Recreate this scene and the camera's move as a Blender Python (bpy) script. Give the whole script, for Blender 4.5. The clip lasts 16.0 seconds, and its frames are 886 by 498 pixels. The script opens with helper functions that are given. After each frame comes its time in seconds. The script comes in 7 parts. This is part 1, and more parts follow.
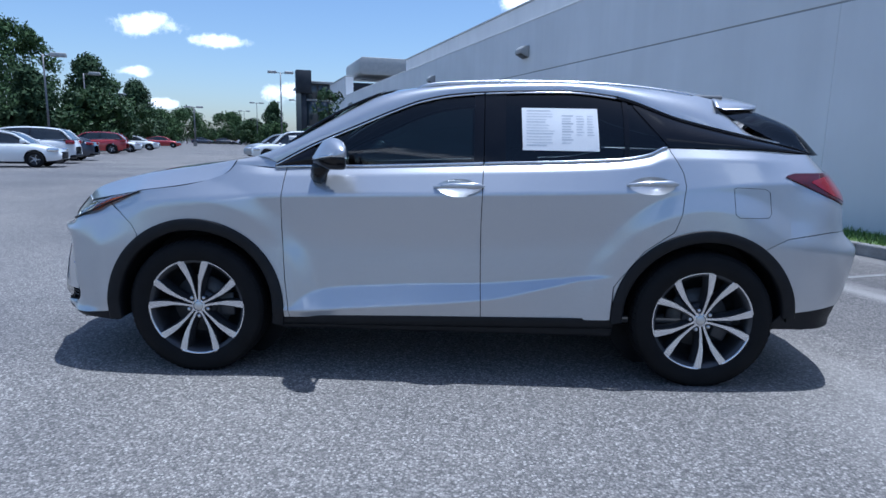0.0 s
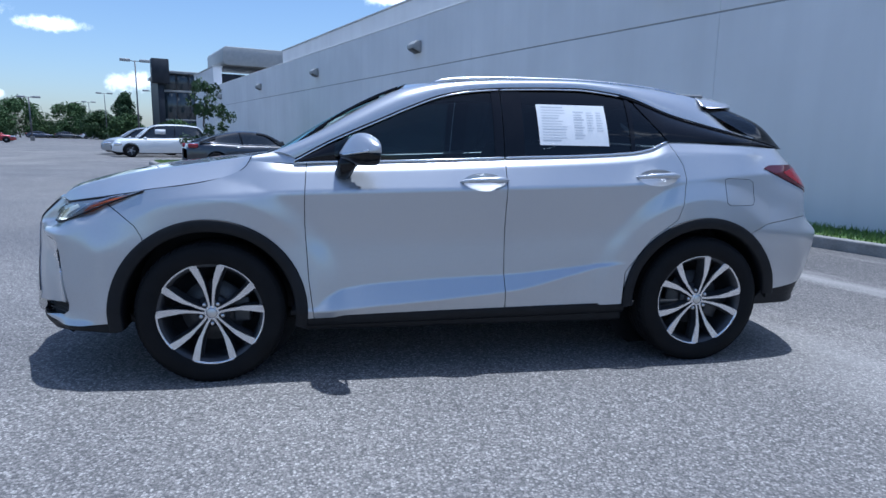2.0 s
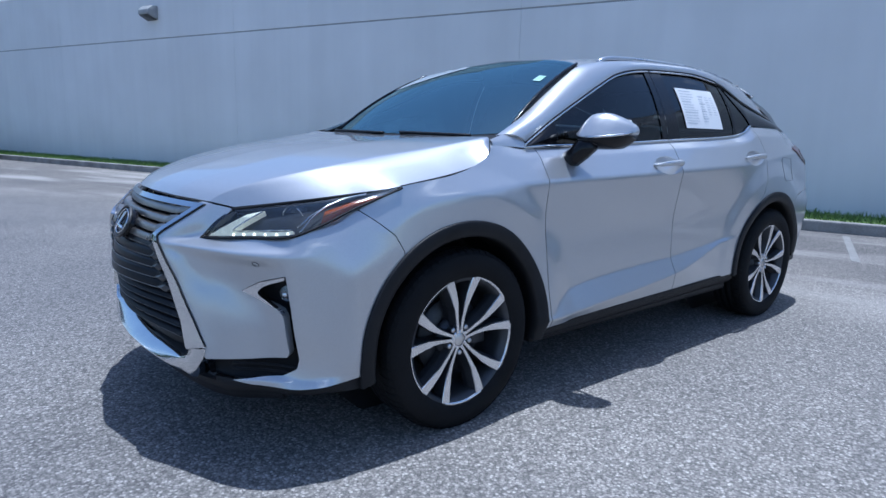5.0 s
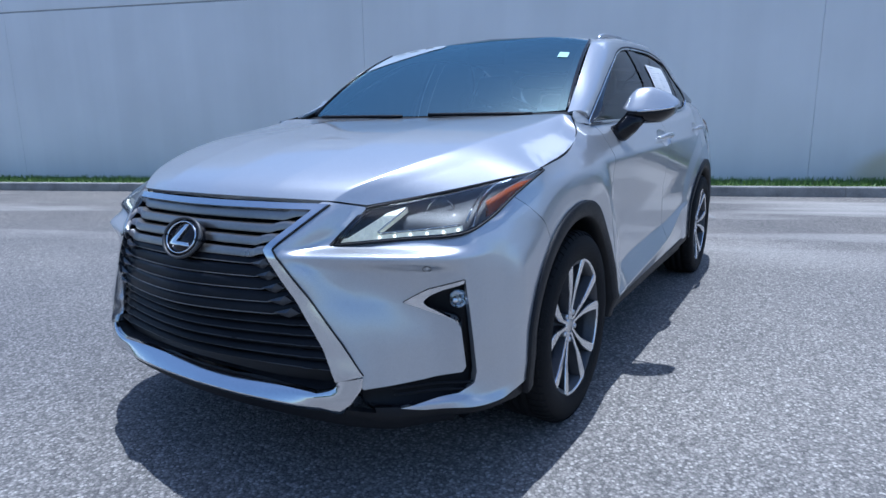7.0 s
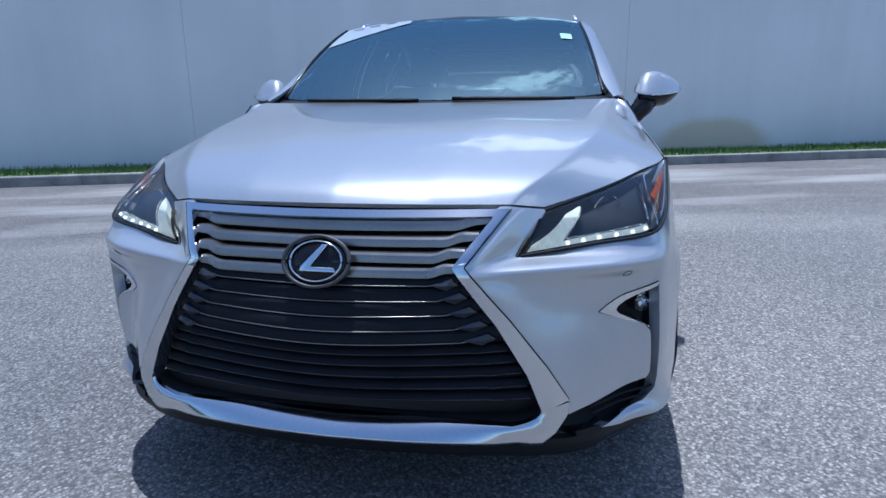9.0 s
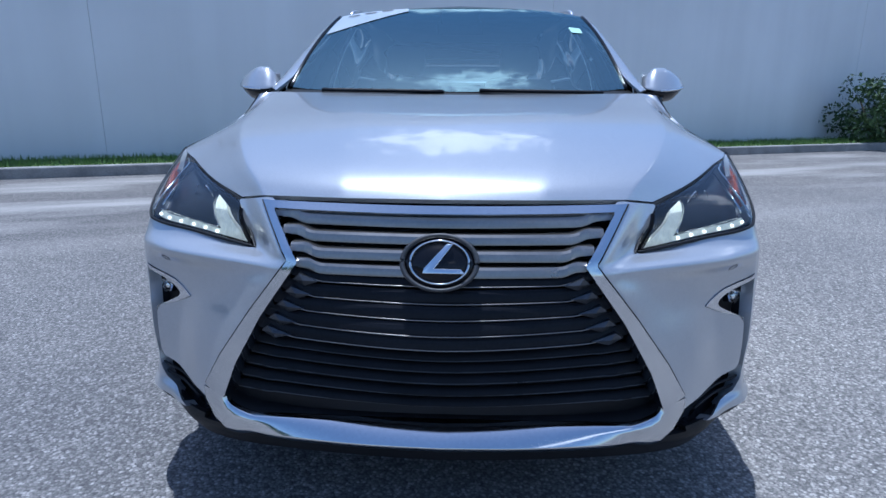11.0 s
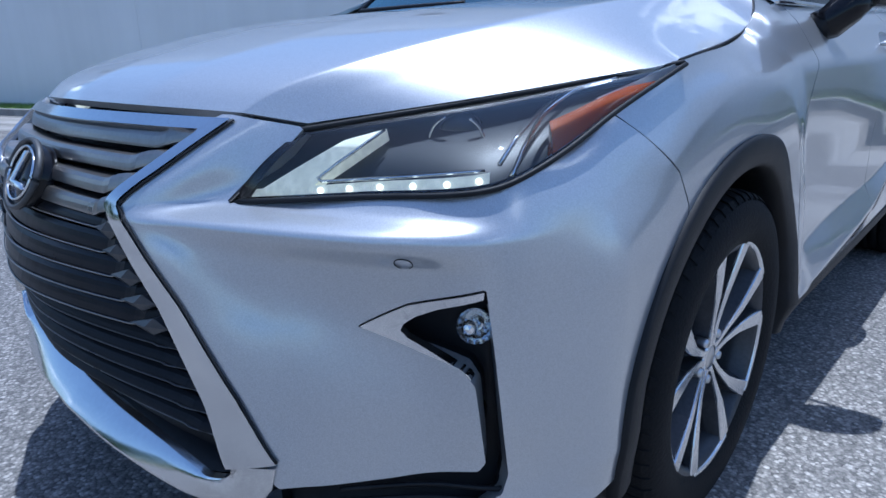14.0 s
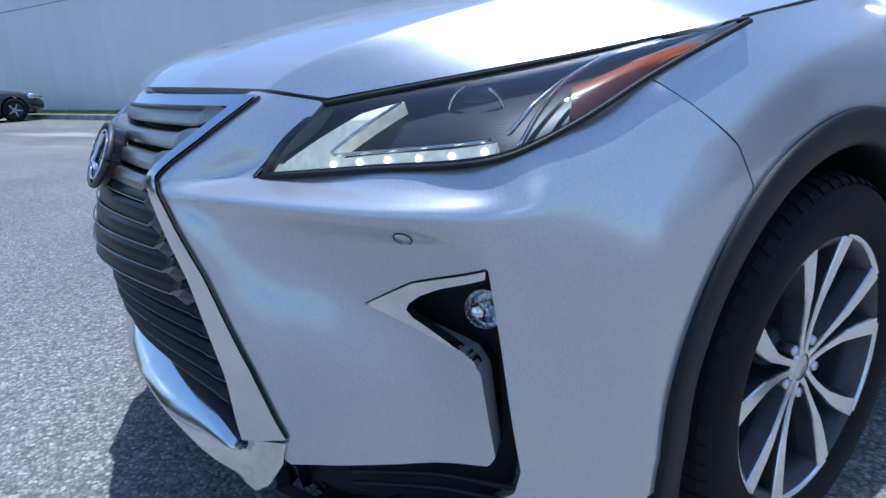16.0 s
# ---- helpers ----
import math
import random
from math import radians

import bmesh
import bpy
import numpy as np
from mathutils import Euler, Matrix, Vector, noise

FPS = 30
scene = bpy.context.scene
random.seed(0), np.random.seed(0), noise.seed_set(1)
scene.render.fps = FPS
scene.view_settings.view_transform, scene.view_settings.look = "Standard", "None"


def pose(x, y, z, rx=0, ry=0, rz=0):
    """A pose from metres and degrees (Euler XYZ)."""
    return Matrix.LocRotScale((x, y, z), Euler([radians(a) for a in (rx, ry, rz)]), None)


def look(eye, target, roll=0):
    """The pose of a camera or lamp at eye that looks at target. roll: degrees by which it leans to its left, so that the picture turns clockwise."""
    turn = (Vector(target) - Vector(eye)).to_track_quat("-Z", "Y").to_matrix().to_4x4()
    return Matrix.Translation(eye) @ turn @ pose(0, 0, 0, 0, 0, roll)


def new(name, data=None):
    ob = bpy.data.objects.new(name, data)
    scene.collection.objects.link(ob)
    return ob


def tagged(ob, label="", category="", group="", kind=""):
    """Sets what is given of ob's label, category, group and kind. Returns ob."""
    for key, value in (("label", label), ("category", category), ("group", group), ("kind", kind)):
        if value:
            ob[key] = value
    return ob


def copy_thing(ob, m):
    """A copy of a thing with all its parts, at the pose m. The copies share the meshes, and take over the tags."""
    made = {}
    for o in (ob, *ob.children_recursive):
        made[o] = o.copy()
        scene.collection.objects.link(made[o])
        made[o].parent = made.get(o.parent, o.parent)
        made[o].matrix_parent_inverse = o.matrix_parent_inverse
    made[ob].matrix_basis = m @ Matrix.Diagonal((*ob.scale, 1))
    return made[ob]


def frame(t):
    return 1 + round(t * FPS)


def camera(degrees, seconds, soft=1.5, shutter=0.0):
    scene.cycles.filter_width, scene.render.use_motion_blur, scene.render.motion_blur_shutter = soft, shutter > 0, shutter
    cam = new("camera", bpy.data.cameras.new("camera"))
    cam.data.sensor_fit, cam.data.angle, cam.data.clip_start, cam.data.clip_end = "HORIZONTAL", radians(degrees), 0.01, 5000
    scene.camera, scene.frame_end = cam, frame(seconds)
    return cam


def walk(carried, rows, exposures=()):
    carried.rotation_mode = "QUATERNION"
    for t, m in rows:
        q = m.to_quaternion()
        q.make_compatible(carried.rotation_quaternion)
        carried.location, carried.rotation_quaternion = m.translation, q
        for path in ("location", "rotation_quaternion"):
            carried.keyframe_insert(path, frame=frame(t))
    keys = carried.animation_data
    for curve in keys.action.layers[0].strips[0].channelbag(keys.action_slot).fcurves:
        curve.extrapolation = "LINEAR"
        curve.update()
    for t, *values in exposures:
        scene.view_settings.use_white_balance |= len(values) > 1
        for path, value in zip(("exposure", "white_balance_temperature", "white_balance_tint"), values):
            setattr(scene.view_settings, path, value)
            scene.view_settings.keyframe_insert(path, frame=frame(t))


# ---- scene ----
cam = camera(71.7, 16.0)
PATH = [
    (0, (1.487, -4.214, 1.302), (1.418, -2.244, 0.961), 1.10),
    (0.5, (1.257, -4.232, 1.301), (1.288, -2.262, 0.958), 1.30),
    (1, (1.138, -4.234, 1.296), (1.268, -2.269, 0.954), 1.40),
    (1.5, (0.968, -4.248, 1.29), (1.206, -2.292, 0.946), 1.40),
    (2, (0.647, -4.194, 1.291), (0.991, -2.255, 0.94), 1.10),
    (2.5, (0.212, -4.087, 1.299), (0.68, -2.176, 0.939), 0.80),
    (3, (-0.221, -3.944, 1.308), (0.385, -2.073, 0.952), 0.80),
    (3.5, (-0.602, -3.689, 1.289), (0.165, -1.877, 0.929), 1.10),
    (4, (-0.992, -3.409, 1.259), (-0.056, -1.678, 0.905), 1.40),
    (4.5, (-1.286, -3.061, 1.22), (-0.19, -1.428, 0.858), 1.60),
    (5, (-1.6, -2.743, 1.214), (-0.351, -1.226, 0.838), 1.50),
    (5.2, (-1.702, -2.617, 1.203), (-0.382, -1.161, 0.834), 1.50),
    (7.3, (-2.257, -1.654, 1.168), (-0.551, -0.705, 0.733), -0.5),
    (7.5, (-2.26, -1.626, 1.192), (-0.527, -0.738, 0.736), -0.1),
    (8, (-2.303, -1.43, 1.213), (-0.499, -0.7, 0.751), -0.4),
    (8.5, (-2.418, -1.047, 1.219), (-0.569, -0.446, 0.749), -1.2),
    (9, (-2.423, -0.619, 1.221), (-0.526, -0.217, 0.734), -0.9),
    (9.5, (-2.445, -0.218, 1.232), (-0.514, -0.016, 0.754), -0.3),
    (9.7, (-2.436, -0.071, 1.238), (-0.501, 0.058, 0.752), 0.2),
    (11.8, (-2.355, -0.069, 1.163), (-0.422, 0.015, 0.655), 0.3),
    (12, (-2.263, -0.201, 1.146), (-0.338, -0.027, 0.632), 0.6),
    (12.5, (-1.927, -0.533, 1.112), (-0.063, -0.081, 0.547), 1.3),
    (13, (-1.614, -0.938, 1.075), (0.115, -0.118, 0.494), 1.3),
    (13.5, (-1.382, -1.155, 1.058), (0.178, -0.062, 0.446), 1.9),
    (14, (-1.33, -1.344, 1.009), (0.067, -0.033, 0.434), -0.4),
    (14.5, (-1.404, -1.527, 0.955), (-0.103, -0.111, 0.406), -2.0),
    (15, (-1.418, -1.54, 0.928), (-0.159, -0.077, 0.405), -2.6),
    (15.5, (-1.388, -1.51, 0.929), (-0.199, 0.002, 0.382), -2.6),
    (16, (-1.184, -1.422, 0.959), (-0.096, 0.16, 0.399), -2.4),
]
walk(cam, [(t, look(eye, target, roll)) for t, eye, target, roll in PATH], exposures=[(0, 0.0, 5200, 10), (5, 0.15, 5200, 10), (8, 0.2, 5200, 10), (9.5, 0.05, 5150, 10), (12.0, 0.15, 5100, 10), (12.7, 0.05, 5100, 10), (13.3, 0.0, 5100, 10), (14.0, 0.2, 5100, 10), (16, 0.36, 5100, 10)])

# ---- world, sun, exposure ----
SUN_TO = Vector((0.135, 0.07, 1.0)).normalized()   # from the ground towards the sun
world = bpy.data.worlds.new("sky")
scene.world = world
world.use_nodes = True
wn, wl = world.node_tree.nodes, world.node_tree.links
wn.clear()
sky = wn.new("ShaderNodeTexSky")
sky.sky_type, sky.sun_disc = "NISHITA", False
sky.sun_elevation = math.asin(SUN_TO.z)
sky.sun_rotation = math.atan2(SUN_TO.x, SUN_TO.y)
sky.air_density, sky.dust_density, sky.ozone_density = 1.0, 1.0, 1.8
geo = wn.new("ShaderNodeTexCoord")
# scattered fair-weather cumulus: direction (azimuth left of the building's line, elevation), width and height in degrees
# the -112 and -109 ones serve windscreen and bonnet reflections; last three added unseen
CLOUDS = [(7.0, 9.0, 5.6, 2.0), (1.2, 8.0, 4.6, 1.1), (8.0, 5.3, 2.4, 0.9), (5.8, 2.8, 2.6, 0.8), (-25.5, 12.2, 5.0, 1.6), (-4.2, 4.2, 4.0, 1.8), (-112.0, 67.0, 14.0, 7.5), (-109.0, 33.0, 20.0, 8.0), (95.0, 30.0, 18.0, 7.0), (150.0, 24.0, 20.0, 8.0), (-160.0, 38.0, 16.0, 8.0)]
puff = wn.new("ShaderNodeTexNoise")
puff.inputs["Scale"].default_value, puff.inputs["Detail"].default_value, puff.inputs["Roughness"].default_value = 22.0, 7.0, 0.62
wl.new(geo.outputs["Generated"], puff.inputs["Vector"])
total = None
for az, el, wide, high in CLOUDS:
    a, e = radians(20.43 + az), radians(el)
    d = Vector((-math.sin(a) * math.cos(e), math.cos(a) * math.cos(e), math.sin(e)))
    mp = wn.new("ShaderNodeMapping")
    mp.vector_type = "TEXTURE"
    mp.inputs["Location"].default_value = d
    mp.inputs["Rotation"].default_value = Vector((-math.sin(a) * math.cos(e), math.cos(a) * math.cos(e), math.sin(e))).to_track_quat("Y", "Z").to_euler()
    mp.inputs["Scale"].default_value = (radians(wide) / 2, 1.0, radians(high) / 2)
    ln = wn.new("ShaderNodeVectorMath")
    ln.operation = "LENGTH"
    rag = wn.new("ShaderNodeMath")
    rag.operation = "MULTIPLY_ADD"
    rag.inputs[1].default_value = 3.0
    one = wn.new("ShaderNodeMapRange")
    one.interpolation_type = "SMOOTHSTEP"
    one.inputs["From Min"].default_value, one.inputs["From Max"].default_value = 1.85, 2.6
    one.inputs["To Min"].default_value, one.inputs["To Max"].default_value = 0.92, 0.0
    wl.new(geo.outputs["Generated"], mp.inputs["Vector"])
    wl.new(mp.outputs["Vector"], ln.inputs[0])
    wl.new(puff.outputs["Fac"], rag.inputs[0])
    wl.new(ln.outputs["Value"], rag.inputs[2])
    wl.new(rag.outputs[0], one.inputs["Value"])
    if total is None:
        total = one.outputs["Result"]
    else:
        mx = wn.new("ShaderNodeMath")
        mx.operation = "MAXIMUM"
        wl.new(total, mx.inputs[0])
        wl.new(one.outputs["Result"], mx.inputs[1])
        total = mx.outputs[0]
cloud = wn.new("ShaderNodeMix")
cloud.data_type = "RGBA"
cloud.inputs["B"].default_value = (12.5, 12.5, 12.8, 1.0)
back = wn.new("ShaderNodeBackground")
back.inputs["Strength"].default_value = 0.13
wout = wn.new("ShaderNodeOutputWorld")
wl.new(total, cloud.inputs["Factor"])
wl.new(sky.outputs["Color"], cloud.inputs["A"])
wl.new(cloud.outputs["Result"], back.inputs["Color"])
wl.new(back.outputs["Background"], wout.inputs["Surface"])

sun_data = bpy.data.lights.new("sun", "SUN")
sun_data.energy, sun_data.angle, sun_data.color = 4.2, radians(0.53), (1.0, 0.96, 0.9)
sun = new("sun", sun_data)
sun.matrix_world = look(SUN_TO * 60, (0, 0, 0))


# ---- materials ----
def nodes_of(name):
    m = bpy.data.materials.new(name)
    m.use_nodes = True
    n, l = m.node_tree.nodes, m.node_tree.links
    b = n["Principled BSDF"]
    return m, n, l, b


def tex(n, l, kind, scale, coord="Object", detail=3.0, stretch=None):
    t = n.new("ShaderNodeTexCoord")
    x = n.new(kind)
    x.inputs["Scale"].default_value = scale
    if kind == "ShaderNodeTexNoise":
        x.inputs["Detail"].default_value = detail
    if stretch:
        mp = n.new("ShaderNodeMapping")
        mp.inputs["Scale"].default_value = stretch
        l.new(t.outputs[coord], mp.inputs["Vector"])
        l.new(mp.outputs["Vector"], x.inputs["Vector"])
    else:
        l.new(t.outputs[coord], x.inputs["Vector"])
    return x


def ramp(n, l, source, stops):
    r = n.new("ShaderNodeValToRGB")
    e = r.color_ramp.elements
    while len(e) < len(stops):
        e.new(0.5)
    for k, (p, c) in zip(e, stops):
        k.position = p
        k.color = (*c, 1.0)
    l.new(source, r.inputs["Fac"])
    return r


def blend(n, l, fac, a, b, mode="MIX"):
    m = n.new("ShaderNodeMix")
    m.data_type, m.blend_type = "RGBA", mode
    for sock, v in ((m.inputs["Factor"], fac), (m.inputs["A"], a), (m.inputs["B"], b)):
        if isinstance(v, (int, float)):
            sock.default_value = v
        elif isinstance(v, tuple):
            sock.default_value = (*v, 1.0)
        else:
            l.new(v, sock)
    return m.outputs["Result"]


def surface(name, dark, light, scale=8.0, rough=0.6, metal=0.0, bump=0.0, fine=120.0, coat=0.0, spec=0.5, rvar=0.08, stretch=None):
    """A plain surface with broad and fine variation in colour, gloss and relief."""
    m, n, l, b = nodes_of(name)
    broad = tex(n, l, "ShaderNodeTexNoise", scale, detail=5.0, stretch=stretch)
    grain = tex(n, l, "ShaderNodeTexNoise", fine, detail=2.0)
    mixed = n.new("ShaderNodeMath")
    mixed.operation = "MULTIPLY_ADD"
    mixed.inputs[1].default_value = 0.35
    l.new(grain.outputs["Fac"], mixed.inputs[0])
    half = n.new("ShaderNodeMath")
    half.operation = "MULTIPLY"
    half.inputs[1].default_value = 0.65
    l.new(broad.outputs["Fac"], half.inputs[0])
    l.new(half.outputs[0], mixed.inputs[2])
    c = ramp(n, l, mixed.outputs[0], [(0.32, dark), (0.68, light)])
    l.new(c.outputs["Color"], b.inputs["Base Color"])
    r = n.new("ShaderNodeMapRange")
    r.inputs["To Min"].default_value, r.inputs["To Max"].default_value = max(0.02, rough - rvar), min(1.0, rough + rvar)
    l.new(broad.outputs["Fac"], r.inputs["Value"])
    l.new(r.outputs["Result"], b.inputs["Roughness"])
    b.inputs["Metallic"].default_value = metal
    b.inputs["Coat Weight"].default_value = coat
    b.inputs["Coat Roughness"].default_value = 0.04
    b.inputs["Specular IOR Level"].default_value = spec
    if bump:
        bp = n.new("ShaderNodeBump")
        bp.inputs["Strength"].default_value = bump
        bp.inputs["Distance"].default_value = 0.01
        l.new(grain.outputs["Fac"], bp.inputs["Height"])
        l.new(bp.outputs["Normal"], b.inputs["Normal"])
    return m


def car_paint(name, base, flake=0.06, metal=0.75, rough=0.36):
    """Clear-coated metallic paint with fine flakes and a thin film of dust."""
    m, n, l, b = nodes_of(name)
    fl = tex(n, l, "ShaderNodeTexVoronoi", 900.0)
    dust = tex(n, l, "ShaderNodeTexNoise", 2.2, detail=6.0)
    dk = tuple(max(0.0, v * (1 - flake)) for v in base)
    lt = tuple(min(1.0, v * (1 + flake)) for v in base)
    c = ramp(n, l, fl.outputs["Color"], [(0.2, dk), (0.8, lt)])
    l.new(c.outputs["Color"], b.inputs["Base Color"])
    r = n.new("ShaderNodeMapRange")
    r.inputs["To Min"].default_value, r.inputs["To Max"].default_value = rough - 0.04, rough + 0.06
    l.new(dust.outputs["Fac"], r.inputs["Value"])
    l.new(r.outputs["Result"], b.inputs["Roughness"])
    b.inputs["Metallic"].default_value = metal
    b.inputs["Coat Weight"].default_value = 1.0
    b.inputs["Coat IOR"].default_value = 1.65
    cr = n.new("ShaderNodeMapRange")
    cr.inputs["To Min"].default_value, cr.inputs["To Max"].default_value = 0.012, 0.05
    l.new(dust.outputs["Fac"], cr.inputs["Value"])
    l.new(cr.outputs["Result"], b.inputs["Coat Roughness"])
    return m


def glass(name, tint, gloss_ior=1.5, shine_tint=(1.0, 1.0, 1.0)):
    """A thin tinted pane: what lies behind shows through, the sky lies on it."""
    m, n, l, b = nodes_of(name)
    n.remove(b)
    out = n["Material Output"]
    clear = n.new("ShaderNodeBsdfTransparent")
    clear.inputs["Color"].default_value = (*tint, 1.0)
    shine = n.new("ShaderNodeBsdfGlossy")
    shine.inputs["Roughness"].default_value = 0.015
    shine.inputs["Color"].default_value = (*shine_tint, 1.0)
    fr = n.new("ShaderNodeFresnel")
    fr.inputs["IOR"].default_value = gloss_ior
    mx = n.new("ShaderNodeMixShader")
    l.new(fr.outputs["Fac"], mx.inputs[0])
    l.new(clear.outputs[0], mx.inputs[1])
    l.new(shine.outputs[0], mx.inputs[2])
    l.new(mx.outputs[0], out.inputs["Surface"])
    return m


def asphalt_material():
    m, n, l, b = nodes_of("asphalt")
    stones = tex(n, l, "ShaderNodeTexVoronoi", 92.0)
    grit = tex(n, l, "ShaderNodeTexVoronoi", 260.0)
    broad = tex(n, l, "ShaderNodeTexNoise", 0.35, detail=6.0)
    patch = tex(n, l, "ShaderNodeTexNoise", 0.09, detail=4.0)
    streak = tex(n, l, "ShaderNodeTexNoise", 3.0, detail=6.0)
    hue = n.new("ShaderNodeSeparateColor")
    l.new(stones.outputs["Color"], hue.inputs["Color"])
    c1 = ramp(n, l, hue.outputs["Red"], [(0.0, (0.112, 0.110, 0.110)), (0.35, (0.172, 0.169, 0.165)), (0.65, (0.227, 0.221, 0.213)), (0.88, (0.304, 0.296, 0.285)), (1.0, (0.405, 0.396, 0.382))])
    gap = ramp(n, l, stones.outputs["Distance"], [(0.25, (1, 1, 1)), (0.75, (0.58, 0.58, 0.59))])
    c2 = blend(n, l, 1.0, c1.outputs["Color"], gap.outputs["Color"], "MULTIPLY")
    hue2 = n.new("ShaderNodeSeparateColor")
    l.new(grit.outputs["Color"], hue2.inputs["Color"])
    c3 = ramp(n, l, hue2.outputs["Green"], [(0.0, (0.78, 0.78, 0.78)), (1.0, (1.24, 1.22, 1.2))])
    c4 = blend(n, l, 1.0, c2, c3.outputs["Color"], "MULTIPLY")
    tone = ramp(n, l, broad.outputs["Fac"], [(0.3, (0.8, 0.8, 0.82)), (0.7, (1.22, 1.2, 1.17))])
    c5 = blend(n, l, 1.0, c4, tone.outputs["Color"], "MULTIPLY")
    tone2 = ramp(n, l, patch.outputs["Fac"], [(0.35, (0.86, 0.87, 0.9)), (0.66, (1.18, 1.16, 1.12))])
    c6 = blend(n, l, 1.0, c5, tone2.outputs["Color"], "MULTIPLY")
    wear = ramp(n, l, streak.outputs["Fac"], [(0.62, (0, 0, 0)), (0.8, (1, 1, 1))])
    half = n.new("ShaderNodeMath")
    half.operation = "MULTIPLY"
    half.inputs[1].default_value = 0.35
    l.new(wear.outputs["Color"], half.inputs[0])
    c7 = blend(n, l, half.outputs[0], c6, (0.12, 0.12, 0.125))
    co = n.new("ShaderNodeTexCoord")
    along = n.new("ShaderNodeMapping")
    along.inputs["Rotation"].default_value = (0, 0, radians(-20.43))
    along.inputs["Location"].default_value = (0.323, 0.868, 0)
    l.new(co.outputs["Object"], along.inputs["Vector"])
    wide = n.new("ShaderNodeMapping")
    wide.inputs["Scale"].default_value = (1.1, 0.22, 1)
    l.new(along.outputs["Vector"], wide.inputs["Vector"])
    dust = n.new("ShaderNodeTexNoise")
    dust.inputs["Scale"].default_value, dust.inputs["Detail"].default_value = 0.9, 7.0
    l.new(wide.outputs["Vector"], dust.inputs["Vector"])
    sep = n.new("ShaderNodeSeparateXYZ")
    l.new(along.outputs["Vector"], sep.inputs["Vector"])
    near = n.new("ShaderNodeMapRange")
    near.interpolation_type = "SMOOTHSTEP"
    near.inputs["From Min"].default_value, near.inputs["From Max"].default_value = 2.0, 5.0
    l.new(sep.outputs["X"], near.inputs["Value"])
    pale = ramp(n, l, dust.outputs["Fac"], [(0.50, (0, 0, 0)), (0.66, (1, 1, 1))])
    amount = n.new("ShaderNodeMath")
    amount.operation = "MULTIPLY"
    l.new(pale.outputs["Color"], amount.inputs[0])
    l.new(near.outputs["Result"], amount.inputs[1])
    less = n.new("ShaderNodeMath")
    less.operation = "MULTIPLY"
    less.inputs[1].default_value = 0.7
    l.new(amount.outputs[0], less.inputs[0])
    tan = blend(n, l, near.outputs["Result"], c7, blend(n, l, 1.0, c7, (0.86, 0.84, 0.82), "MULTIPLY"))
    c8 = blend(n, l, less.outputs[0], tan, (0.42, 0.40, 0.375))
    l.new(c8, b.inputs["Base Color"])
    b.inputs["Roughness"].default_value = 0.82
    bp = n.new("ShaderNodeBump")
    bp.inputs["Strength"].default_value, bp.inputs["Distance"].default_value = 0.6, 0.0045
    bp.invert = True
    l.new(stones.outputs["Distance"], bp.inputs["Height"])
    l.new(bp.outputs["Normal"], b.inputs["Normal"])
    return m


def wall_material():
    """Painted concrete panel: off-white, faint roller marks, rain streaks, a tan algae stain low down."""
    m, n, l, b = nodes_of("painted_concrete")
    broad = tex(n, l, "ShaderNodeTexNoise", 0.5, detail=5.0)
    run = tex(n, l, "ShaderNodeTexNoise", 1.0, detail=5.0, stretch=(2.2, 2.2, 0.12))
    grain = tex(n, l, "ShaderNodeTexNoise", 60.0, detail=3.0)
    c = ramp(n, l, broad.outputs["Fac"], [(0.3, (0.745, 0.745, 0.735)), (0.7, (0.825, 0.825, 0.815))])
    s = ramp(n, l, run.outputs["Fac"], [(0.35, (0.965, 0.965, 0.965)), (0.65, (1.01, 1.01, 1.01))])
    c2 = blend(n, l, 1.0, c.outputs["Color"], s.outputs["Color"], "MULTIPLY")
    co = n.new("ShaderNodeTexCoord")
    spot = n.new("ShaderNodeMapping")
    spot.vector_type = "POINT"
    spot.inputs["Location"].default_value = (0.0, 4.55, -0.25)
    spot.inputs["Scale"].default_value = (0.0, 0.78, 1.7)
    ln = n.new("ShaderNodeVectorMath")
    ln.operation = "LENGTH"
    l.new(co.outputs["Object"], spot.inputs["Vector"])
    l.new(spot.outputs["Vector"], ln.inputs[0])
    ragged = n.new("ShaderNodeMath")
    ragged.operation = "MULTIPLY_ADD"
    ragged.inputs[1].default_value = 0.7
    l.new(broad.outputs["Fac"], ragged.inputs[0])
    l.new(ln.outputs["Value"], ragged.inputs[2])
    film = n.new("ShaderNodeMapRange")
    film.interpolation_type = "SMOOTHSTEP"
    film.inputs["From Min"].default_value, film.inputs["From Max"].default_value = 1.05, 1.45
    film.inputs["To Min"].default_value, film.inputs["To Max"].default_value = 0.75, 0.0
    l.new(ragged.outputs[0], film.inputs["Value"])
    c2 = blend(n, l, film.outputs["Result"], c2, (0.58, 0.52, 0.34))
    l.new(c2, b.inputs["Base Color"])
    b.inputs["Roughness"].default_value = 0.85
    b.inputs["Specular IOR Level"].default_value = 0.1
    bp = n.new("ShaderNodeBump")
    bp.inputs["Strength"].default_value, bp.inputs["Distance"].default_value = 0.25, 0.004
    l.new(grain.outputs["Fac"], bp.inputs["Height"])
    l.new(bp.outputs["Normal"], b.inputs["Normal"])
    return m


